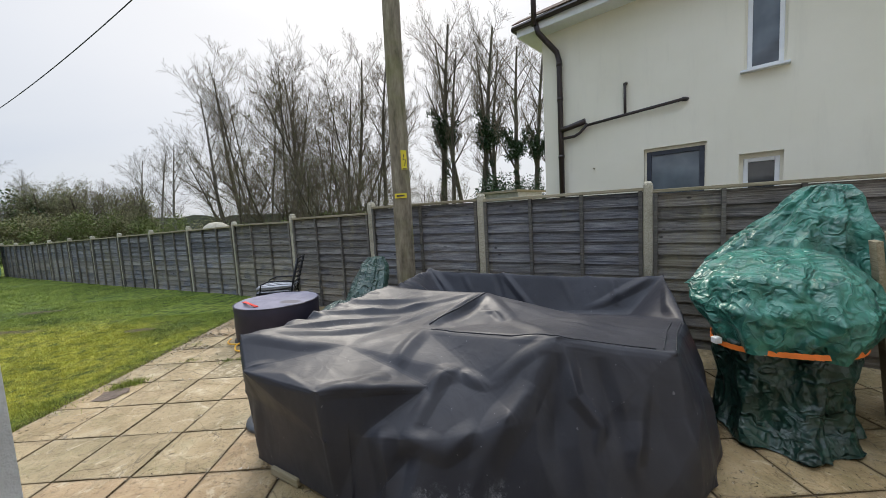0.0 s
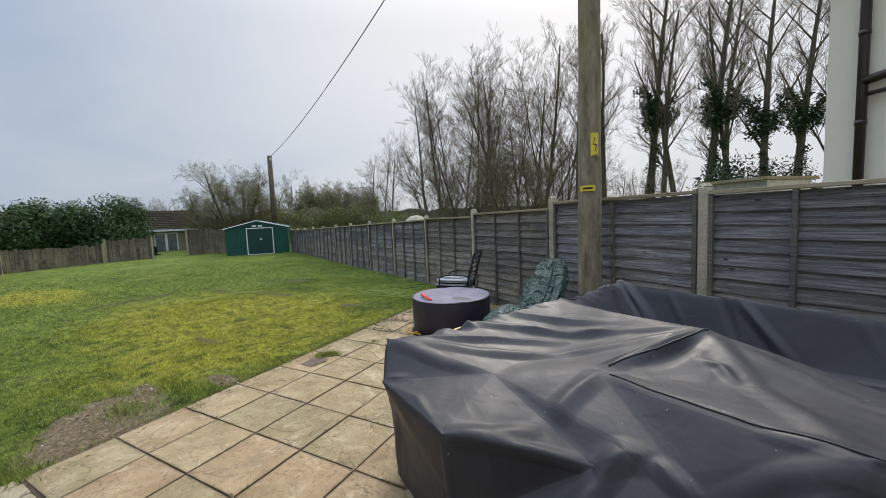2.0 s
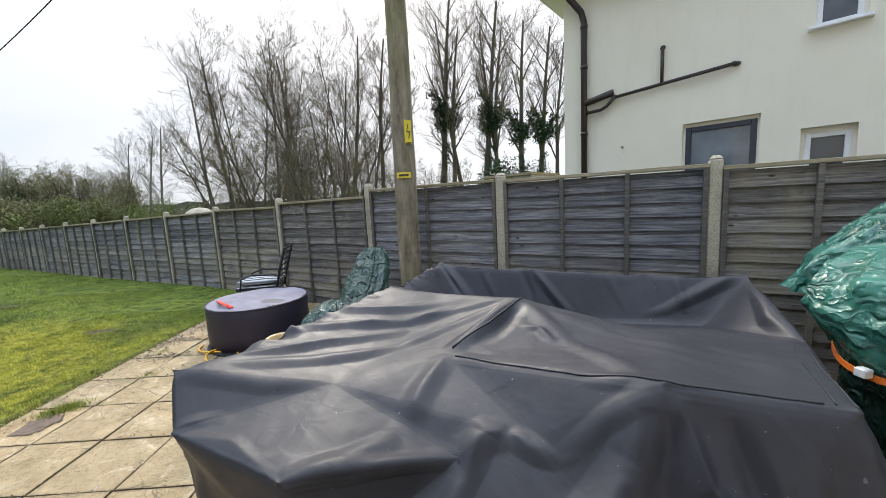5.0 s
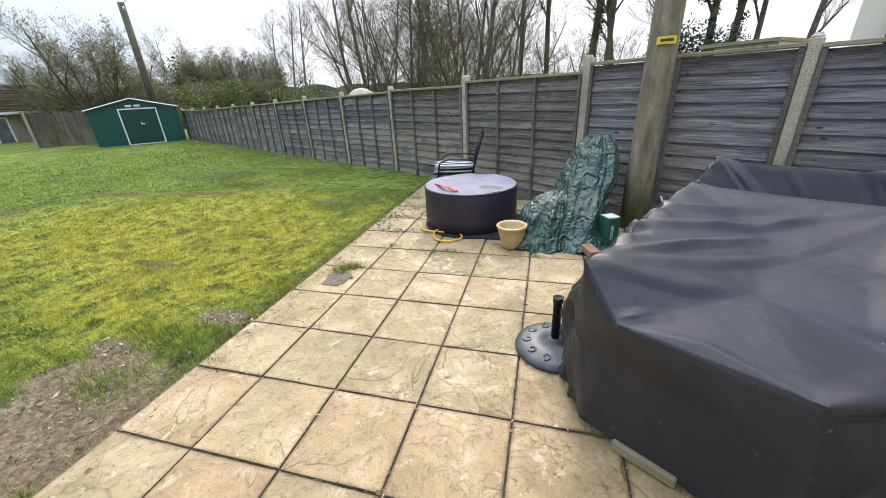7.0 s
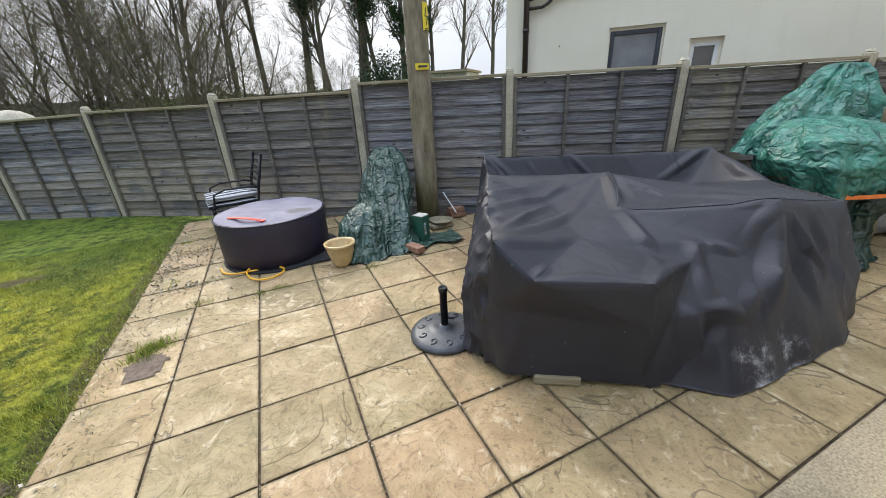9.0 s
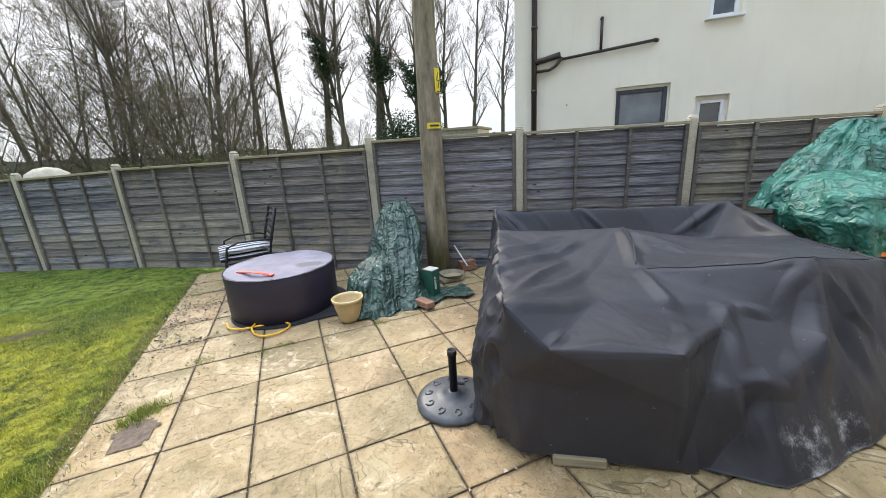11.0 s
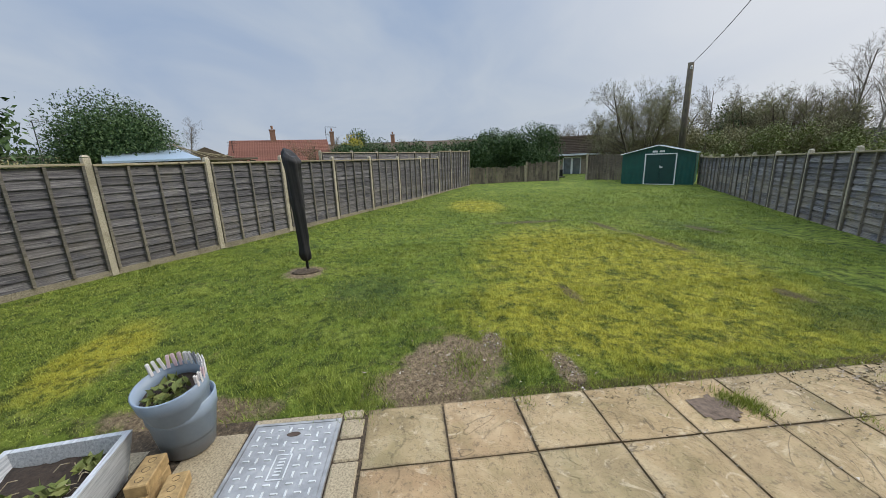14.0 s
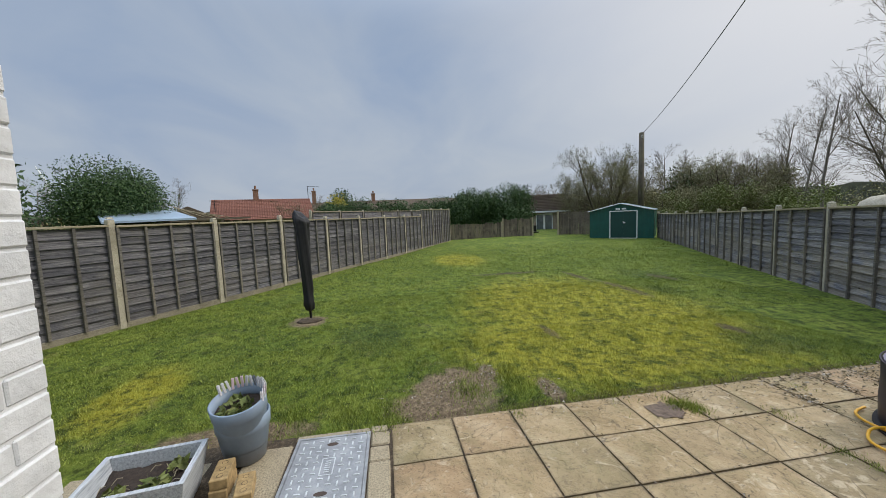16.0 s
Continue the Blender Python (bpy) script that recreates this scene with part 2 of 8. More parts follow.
def m_blade():
    M = Mat("grass_blade", 0.6, spec=0.25)
    co = M.world()
    c = lawn_color(M, co, True)
    c = M.mix(M.math("MULTIPLY", M.math("POWER", M.island(), 2.0), 0.85), c, (0.46, 0.52, 0.12))
    M.color(c)
    M.p.inputs["Subsurface Weight"].default_value = 0.0
    return M.m


def m_fence(name, c1, c2, c3, bleach=0.5):
    """Weathered overlapping fence board: grain runs along the board."""
    M = Mat(name, 0.85, spec=0.25)
    co = shifted(M, (1.2, 30, 30))
    g = M.noise(co, 2.0, 6, 0.7, 0.3)
    big = M.noise(shifted(M, (1, 1, 1)), 1.7, 4, 0.6)
    c = M.ramp(g, [(0.3, c1), (0.5, c2), (0.72, c3)])
    sp = M.nt.nodes.new("ShaderNodeSeparateXYZ")
    M.link(M.world(), sp.inputs[0])
    low = M.step(M.math("ADD", sp.outputs[2], M.math("MULTIPLY", big, 0.6)), 1.35, 0.85, 0.25, 1.0)
    c = M.mix(M.math("MULTIPLY", M.math("MULTIPLY", M.step(big, 0.36, 0.56), bleach), low), c, (0.42, 0.355, 0.245))
    c = M.mix(M.math("MULTIPLY", M.random(), 0.5), c, tuple(v * 0.8 for v in c1))
    kn = M.node("ShaderNodeTexVoronoi", Scale=3.2)
    M.link(shifted(M, (1, 2.2, 2.2)), kn.inputs[0])
    c = M.mix(M.step(kn.outputs["Distance"], 0.11, 0.05, 0.0, 0.85), c, (0.018, 0.016, 0.016))
    c = M.mix(M.math("MULTIPLY", M.step(M.noise(shifted(M, (2.5, 60, 60)), 2.0, 4, 0.7), 0.55, 0.72), 0.55), c, tuple(v * 0.45 for v in c1))
    patch = M.step(M.noise(M.world((1.3, 1.3, 0.55)), 1.5, 5, 0.7, 0.5), 0.54, 0.68)
    c = M.mix(M.math("MULTIPLY", patch, 0.9 * bleach), c, (0.27, 0.235, 0.135))
    pale = M.step(M.noise(shifted(M, (0.9, 22, 22)), 1.6, 5, 0.75), 0.55, 0.74)
    c = M.mix(M.math("MULTIPLY", pale, 0.45), c, tuple(min(0.6, v * 1.35) for v in c3))
    M.color(c).bump(g, 0.9, 0.006)
    return M.m


def m_simple(name, col, rough=0.6, metal=0.0, var=0.25, scale=12, bump=0.0, spec=0.5):
    M = Mat(name, rough, metal, spec)
    co = M.coords()
    n = M.noise(co, scale, 5, 0.65)
    c = M.ramp(n, [(0.3, tuple(v * (1 - var) for v in col)), (0.7, tuple(min(1, v * (1 + var)) for v in col))])
    M.color(c)
    if bump:
        M.bump(n, bump, 0.006)
    return M.m


def m_cover():
    M = Mat("woven_polyester", 0.50, spec=0.40)
    co = M.world()
    n = M.noise(co, 1.6, 5, 0.6)
    c = M.ramp(n, [(0.3, (0.019, 0.019, 0.025)), (0.7, (0.028, 0.029, 0.038))])
    streak = M.step(M.noise(M.world((1.0, 3.5, 2.0)), 7.0, 6, 0.75, 0.6), 0.60, 0.78)
    c = M.mix(M.math("MULTIPLY", streak, 0.10), c, (0.11, 0.11, 0.13))
    mark = spots(M, co, [(0.0, 1.66, 0.13, 0.12), (0.32, 1.62, 0.10, 0.10)], 0.5, 0.6)
    low = M.nt.nodes.new("ShaderNodeSeparateXYZ")
    M.link(co, low.inputs[0])
    c = M.mix(M.math("MULTIPLY", M.math("MULTIPLY", mark, M.step(low.outputs[2], 0.26, 0.14)), M.step(M.noise(co, 10, 6, 0.8), 0.46, 0.75)), c, (0.45, 0.46, 0.48))
    dots = M.step(M.noise(co, 38, 2, 0.5), 0.735, 0.76)
    c = M.mix(M.math("MULTIPLY", dots, 0.35), c, (0.3, 0.3, 0.32))
    M.color(c)
    M.rough(M.step(M.noise(co, 6, 5, 0.6), 0.3, 0.7, 0.46, 0.56))
    # small sharp crinkles
    for scale, k, d in ((3.0, 0.18, 0.010), (8.0, 0.14, 0.004)):
        line = M.math("ABSOLUTE", M.math("SUBTRACT", M.noise(M.coords((1.0, 1.0, 0.6), "Object", (0, 0, radians(25))), scale, 2, 0.5, 0.7), 0.5))
        M.bump(M.step(line, 0.0, 0.16, 1.0, 0.0), k, d)
    M.bump(M.noise(co, 420, 2, 0.5), 0.12, 0.0008)
    return M.m


def m_tarp(name, col):
    M = Mat(name, 0.30, spec=0.5)
    co = M.world()
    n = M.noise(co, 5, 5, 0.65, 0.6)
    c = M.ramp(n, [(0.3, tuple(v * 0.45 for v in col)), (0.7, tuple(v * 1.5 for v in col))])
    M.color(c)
    for scale, k, d in ((5.0, 0.8, 0.06), (12.0, 0.45, 0.014)):
        vor = M.node("ShaderNodeTexVoronoi", Scale=scale)
        w = M.nt.nodes.new("ShaderNodeVectorMath"); w.operation = "ADD"
        M.link(co, w.inputs[0])
        M.link(M.noise(co, 3, 3, 0.6), w.inputs[1])
        M.link(w.outputs[0], vor.inputs[0])
        M.bump(vor.outputs["Distance"], k, d)
    line = M.math("ABSOLUTE", M.math("SUBTRACT", M.noise(co, 5.5, 3, 0.5, 1.0), 0.5))
    M.bump(M.step(line, 0.0, 0.05, 1.0, 0.0), 0.3, 0.008)
    return M.m


def m_bark(name, c1, c2, moss=0.0):
    M = Mat(name, 0.95, spec=0.15)
    co = M.world((1, 1, 0.25))
    g = M.noise(co, 12, 6, 0.7)
    c = M.ramp(g, [(0.3, c1), (0.7, c2)])
    if moss:
        c = M.mix(M.math("MULTIPLY", M.step(M.noise(M.world(), 1.3, 4), 0.45, 0.7), moss), c, (0.16, 0.17, 0.05))
    M.color(c)
    M.bump(g, 0.5, 0.01)
    return M.m


def m_leaf(name, c1, c2):
    M = Mat(name, 0.6, spec=0.25)
    c = M.ramp(M.island(), [(0.0, c1), (1.0, c2)])
    M.color(c)
    return M.m


def m_render():
    M = Mat("cream_render", 0.9, spec=0.2)
    co = M.world()
    n = M.noise(co, 0.8, 5, 0.55)
    c = M.ramp(n, [(0.3, (0.74, 0.70, 0.57)), (0.7, (0.80, 0.76, 0.64))])
    c = M.mix(M.math("MULTIPLY", M.step(M.noise(M.world((4, 4, 0.5)), 1.5, 5, 0.7), 0.5, 0.8), 0.10), c, (0.36, 0.34, 0.28))
    M.color(c).bump(M.noise(co, 90, 3, 0.6), 0.25, 0.003)
    return M.m


def m_white_brick():
    M = Mat("white_painted_brick", 0.6, spec=0.4)
    co = shifted(M)
    n = M.noise(co, 9, 5, 0.65)
    c = M.ramp(n, [(0.25, (0.56, 0.57, 0.58)), (0.6, (0.74, 0.75, 0.76))])
    c = M.mix(M.math("MULTIPLY", M.step(M.noise(co, 22, 4), 0.66, 0.75), 0.35), c, (0.40, 0.38, 0.35))
    M.color(c).bump(M.noise(co, 14, 5, 0.7), 0.8, 0.010)
    return M.m


def m_tiles(name, c1, c2, row=0.3):
    M = Mat(name, 0.85, spec=0.2)
    co = M.world()
    n = M.noise(co, 6, 5, 0.7)
    c = M.ramp(n, [(0.3, c1), (0.7, c2)])
    c = M.mix(M.math("MULTIPLY", M.random(), 0.35), c, tuple(v * 0.55 for v in c1))
    M.color(c).bump(n, 0.4, 0.01)
    return M.m


def m_glass(name, tint=(0.12, 0.14, 0.16)):
    M = Mat(name, 0.06, spec=0.8)
    n = M.noise(M.coords((1, 1, 1)), 2.5, 3, 0.5)
    M.color(M.ramp(n, [(0.3, tuple(v * 0.7 for v in tint)), (0.7, tuple(v * 1.3 for v in tint))]))
    return M.m


SLAB = m_slab()
PATHC = m_concrete("pebble_concrete", (0.19, 0.155, 0.10), (0.42, 0.355, 0.24), 85.0)
POSTC = m_concrete("fence_post_concrete", (0.27, 0.24, 0.165), (0.56, 0.51, 0.40), 90.0)
GRAVELC = m_concrete("gravel_board_concrete", (0.13, 0.115, 0.075), (0.34, 0.30, 0.22), 70.0)
SOIL = m_soil()
LAWN, BLADE = m_lawn(), m_blade()
BOARD = m_fence("fence_board", (0.022, 0.022, 0.028), (0.185, 0.185, 0.207), (0.46, 0.45, 0.44), 0.45)
# less bleached boards for the fence across the lawn, darkened in colour as its shade
BOARD_SIDE = m_fence("fence_board_shade_side", (0.020, 0.020, 0.026), (0.13, 0.127, 0.14), (0.33, 0.32, 0.31), 0.12)
BOARD_WARM = m_fence("fence_board_warm", (0.024, 0.022, 0.022), (0.17, 0.158, 0.152), (0.40, 0.37, 0.33), 0.45)
BATTEN = m_fence("fence_batten", (0.07, 0.065, 0.06), (0.15, 0.14, 0.125), (0.25, 0.23, 0.20), 0.3)
CAP = m_fence("fence_cap", (0.20, 0.17, 0.10), (0.36, 0.31, 0.21), (0.52, 0.46, 0.35), 0.4)
OLD = m_fence("old_fence_board", (0.06, 0.05, 0.04), (0.13, 0.105, 0.08), (0.22, 0.19, 0.15), 0.4)
COVER = m_cover()
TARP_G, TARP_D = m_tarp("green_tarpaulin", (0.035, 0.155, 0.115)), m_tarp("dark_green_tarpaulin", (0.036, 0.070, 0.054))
# darker copy of the green tarpaulin: the lower sheet's shade is put into the colour
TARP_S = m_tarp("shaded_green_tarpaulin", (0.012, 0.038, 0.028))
RENDER, WBRICK = m_render(), m_white_brick()
POLEWOOD = m_bark("pole_wood", (0.11, 0.09, 0.065), (0.34, 0.29, 0.21), 0.45)
BARK = m_bark("bark", (0.055, 0.047, 0.038), (0.16, 0.135, 0.105), 0.3)
TWIG = m_bark("twig_bark", (0.10, 0.08, 0.058), (0.22, 0.175, 0.125), 0.25)
TWIG_PALE = m_bark("pale_twig_bark", (0.13, 0.115, 0.10), (0.25, 0.22, 0.19))
IVY = m_leaf("ivy_leaf", (0.012, 0.03, 0.010), (0.035, 0.065, 0.02))
CONIFER = m_leaf("conifer_leaf", (0.016, 0.045, 0.012), (0.085, 0.14, 0.045))
SPRING = m_leaf("spring_leaf", (0.10, 0.13, 0.03), (0.19, 0.21, 0.07))
OLIVE = m_leaf("bramble_leaf", (0.13, 0.13, 0.055), (0.32, 0.29, 0.15))
BUDS = m_leaf("bud_leaf", (0.13, 0.135, 0.06), (0.30, 0.29, 0.15))
YELLOWLEAF = m_leaf("yellow_leaf", (0.35, 0.30, 0.03), (0.5, 0.42, 0.05))
WHITE = m_simple("white_upvc", (0.76, 0.77, 0.78), 0.35, var=0.04)
ANTHRA = m_simple("anthracite_frame", (0.035, 0.042, 0.06), 0.4)
BROWNP = m_simple("brown_plastic", (0.028, 0.018, 0.016), 0.35, var=0.2)
GLASS = m_glass("window_glass")
GLASS_D = m_glass("dark_window_glass", (0.05, 0.055, 0.06))
RTILE = m_tiles("brown_roof_tile", (0.07, 0.045, 0.035), (0.15, 0.10, 0.075))
OTILE = m_tiles("orange_roof_tile", (0.16, 0.068, 0.048), (0.26, 0.115, 0.08))
GTILE = m_tiles("weathered_roof_tile", (0.10, 0.075, 0.055), (0.20, 0.155, 0.115))
BRICK = m_simple("red_brick", (0.26, 0.14, 0.09), 0.85, var=0.35, scale=20, bump=0.4)
SHEDG = m_simple("green_painted_steel", (0.006, 0.075, 0.062), 0.42, 0.0, var=0.15, scale=3)
SHEDDOOR = m_simple("green_painted_door", (0.004, 0.045, 0.042), 0.4, var=0.15, scale=3)
SHEDROOF = m_simple("shed_roof_steel", (0.10, 0.16, 0.18), 0.5, var=0.15)
BLACKM = m_simple("black_metal", (0.015, 0.015, 0.017), 0.38, 0.3)
BLACKF = m_simple("black_fabric", (0.009, 0.009, 0.011), 0.7, var=0.3, bump=0.4)

# ---- mesh helpers ----


def part(name, bm, material, parent=None, label="", smooth=False, kind="", category=""):
    if isinstance(bm, bmesh.types.BMesh):
        me = bpy.data.meshes.new(name)
        bm.normal_update()
        bm.to_mesh(me)
        bm.free()
    else:
        me = bm
    if material is not None and not me.materials:
        me.materials.append(material)
    if smooth:
        for p in me.polygons:
            p.use_smooth = True
    ob = new(name, me)
    if parent is not None:
        ob.parent = parent
    return tagged(ob, label, category, "", kind)


def thing(name, m, label, category, group="", kind=""):
    ob = new(name)
    ob.matrix_world = m
    ob.empty_display_size = 0.1
    return tagged(ob, label, category, group, kind)


def box(bm, c, s, rz=0.0, taper=1.0, m=None, bevel=0.0):
    """A box of size s centred at c; taper scales its top."""
    M = Matrix.Translation(c) @ Matrix.Rotation(rz, 4, "Z")
    if m is not None:
        M = m @ M
    vs = []
    for z in (-0.5, 0.5):
        k = taper if z > 0 else 1.0
        for x, y in ((-0.5, -0.5), (0.5, -0.5), (0.5, 0.5), (-0.5, 0.5)):
            vs.append(bm.verts.new(M @ Vector((x * s[0] * k, y * s[1] * k, z * s[2]))))
    fs = [bm.faces.new([vs[i] for i in f]) for f in ((3, 2, 1, 0), (4, 5, 6, 7), (0, 1, 5, 4), (1, 2, 6, 5), (2, 3, 7, 6), (3, 0, 4, 7))]
    if bevel:
        bmesh.ops.bevel(bm, geom=list({e for f in fs for e in f.edges}), offset=bevel, segments=1, affect="EDGES")
    return bm


def boxes(*specs, **kw):
    bm = bmesh.new()
    for sp in specs:
        box(bm, *sp, **kw)
    return bm


def tube(bm, pts, radii, n=8, closed=False):
    """A round tube through pts; radii one number or one a point."""
    pts = [Vector(p) for p in pts]
    if not hasattr(radii, "__len__"):
        radii = [radii] * len(pts)
    rings = []
    last = len(pts) - 1
    side = None
    for i, p in enumerate(pts):
        a = pts[(i - 1) % len(pts)] if closed else pts[max(i - 1, 0)]
        b = pts[(i + 1) % len(pts)] if closed else pts[min(i + 1, last)]
        d = (b - a).normalized()
        if side is None:
            side = d.orthogonal().normalized()
        side = (side - d * side.dot(d)).normalized()
        up = d.cross(side)
        rings.append([bm.verts.new(p + (side * math.cos(2 * math.pi * k / n) + up * math.sin(2 * math.pi * k / n)) * radii[i]) for k in range(n)])
    for i in range(len(pts) if closed else last):
        a, b = rings[i], rings[(i + 1) % len(pts)]
        for k in range(n):
            bm.faces.new((a[k], a[(k + 1) % n], b[(k + 1) % n], b[k]))
    if not closed:
        bm.faces.new(rings[0][::-1])
        bm.faces.new(rings[-1])
    return bm


def lathe(bm, prof, n=32, m=None):
    """A surface turned round z from (radius, height) pairs, closed where the radius is 0."""
    m = m or Matrix()
    rings = []
    for r, z in prof:
        if r < 1e-6:
            rings.append([bm.verts.new(m @ Vector((0, 0, z)))])
        else:
            rings.append([bm.verts.new(m @ Vector((r * math.cos(2 * math.pi * k / n), r * math.sin(2 * math.pi * k / n), z))) for k in range(n)])
    for a, b in zip(rings, rings[1:]):
        for k in range(n):
            q = (k + 1) % n
            if len(a) == 1 and len(b) == 1:
                continue
            if len(a) == 1:
                bm.faces.new((a[0], b[q], b[k]))
            elif len(b) == 1:
                bm.faces.new((a[k], a[q], b[0]))
            else:
                bm.faces.new((a[k], a[q], b[q], b[k]))
    return bm


def raw_mesh(name, verts, faces_n, k):
    """A mesh out of an array of vertices where every k in a row make one face."""
    me = bpy.data.meshes.new(name)
    me.vertices.add(len(verts))
    me.vertices.foreach_set("co", np.asarray(verts, dtype=np.float32).ravel())
    me.loops.add(faces_n * k)
    me.loops.foreach_set("vertex_index", np.arange(faces_n * k, dtype=np.int32))
    me.polygons.add(faces_n)
    me.polygons.foreach_set("loop_start", np.arange(faces_n, dtype=np.int32) * k)
    me.update(calc_edges=True)
    return me


def roughen(bm, amount, scale, seed=0.0):
    for v in bm.verts:
        q = v.co * scale + Vector((seed, seed * 2, seed * 3))
        v.co += Vector((noise.noise(q), noise.noise(q + Vector((9, 0, 0))), noise.noise(q + Vector((0, 9, 0))))) * amount


# ---- ground ----
STEP = 0.5
SX, SY = -3.54, 1.745


def fence_y(x):
    """Where the near fence stands."""
    return 6.075 - 0.609 * (x + 1.013) if x > -1.013 else 6.075 - 0.659 * (x + 1.013)


def ground_height(x, y):
    return 0.035 * noise.noise(Vector((x * 0.25, y * 0.25, 0))) * min(1.0, max(0.0, (-3.6 - x) / 3)) + 0.08 * (lambda t: t * t * (3 - 2 * t))(min(1, max(0, (-13 - x) / 12))) - 0.02


def make_ground():
    bm = bmesh.new()
    xs = [-900, -300, -120, -60, -40] + [-30 + 0.6 * i for i in range(40)] + [-6.0 + 0.25 * i for i in range(8)] + [-4.0, -3.8, -3.65, -3.52, -2, 0, 3, 8, 20, 60, 150, 400, 900]
    ys = [-900, -300, -120, -60, -30, -15] + [-8 + 0.5 * i for i in range(52)] + [20, 30, 60, 150, 400, 900]
    grid = [[bm.verts.new((x, y, ground_height(x, y) if x < -3.53 else -0.06)) for y in ys] for x in xs]
    for i in range(len(xs) - 1):
        for j in range(len(ys) - 1):
            bm.faces.new((grid[i][j], grid[i + 1][j], grid[i + 1][j + 1], grid[i][j + 1]))
    part("lawn", bm, LAWN, None, "mown green lawn with mossy yellow areas and bare earth by the patio", smooth=True, kind="structure", category="lawn")
    bed = boxes(((0.6, 3.1, -0.0375), (8.28, 7.4, 0.05)))
    part("soil_bed", bed, SOIL, None, "dark soil under the paving joints and along the fence", kind="structure", category="soil")


make_ground()

# concrete by the house, in pieces with joints between
bm = boxes(((1.81, 0.81, -0.035), (9.0, 0.86, 0.07)), ((-2.21, -0.27, -0.036), (0.95, 1.30, 0.068)), bevel=0.006)
part("path_concrete", bm, PATHC, None, "worn pebbly concrete path along the house wall", kind="structure", category="path")
bm = boxes(((-3.06, 0.36, -0.034), (0.72, 0.31, 0.066)), ((-3.03, -0.47, -0.040), (0.66, 0.90, 0.06)), ((-3.505, 0.80, -0.036), (0.06, 0.56, 0.066)), ((-2.905, 1.155, -0.034), (0.40, 0.150, 0.068)), ((-3.20, 1.155, -0.036), (0.17, 0.145, 0.066)), ((-3.38, 1.16, -0.034), (0.16, 0.14, 0.066)), ((-3.515, 1.15, -0.038), (0.085, 0.13, 0.062)), bevel=0.010)
roughen(bm, 0.006, 6)
part("path_edging", bm, PATHC, None, "cracked concrete surround of the drain cover", kind="structure", category="path")

# ---- fences ----


def board_mesh(length, seed, h=0.16):
    """One wavy-edged overlapping board along x, its lower edge proud."""
    rng = random.Random(seed)
    bm = bmesh.new()
    n = 8
    rows = []
    off = rng.random() * 50
    for i in range(n + 1):
        x = length * i / n
        w = 0.012 * noise.noise(Vector((x * 2.2, off, 0))) + 0.004 * noise.noise(Vector((x * 8, off, 3)))
        rows.append([bm.verts.new(p) for p in ((x, -0.036, w), (x, -0.006, h), (x, 0.002, h), (x, -0.022, w))])
    for a, b in zip(rows, rows[1:]):
        for k in range(4):
            bm.faces.new((a[k], b[k], b[(k + 1) % 4], a[(k + 1) % 4]))
    bm.faces.new(rows[0])
    bm.faces.new(rows[-1][::-1])
    me = bpy.data.meshes.new("board")
    bm.to_mesh(me)
    bm.free()
    return me


BOARDS = {}


def board_set(length, mat):
    key = (round(length, 2), mat.name)
    if key not in BOARDS:
        BOARDS[key] = []
        for s in range(5):
            me = board_mesh(length, s * 7 + 3)
            me.materials.append(mat)
            BOARDS[key].append(me)
    return BOARDS[key]


def post_mesh(h, w=0.10, d=0.10):
    bm = boxes(((0, 0, h / 2 - 0.01), (w, d, h - 0.02)), bevel=0.008)
    box(bm, (0, 0, h + 0.004), (w * 0.9, d * 0.9, 0.03), taper=0.55)
    roughen(bm, 0.004, 9)
    return bm


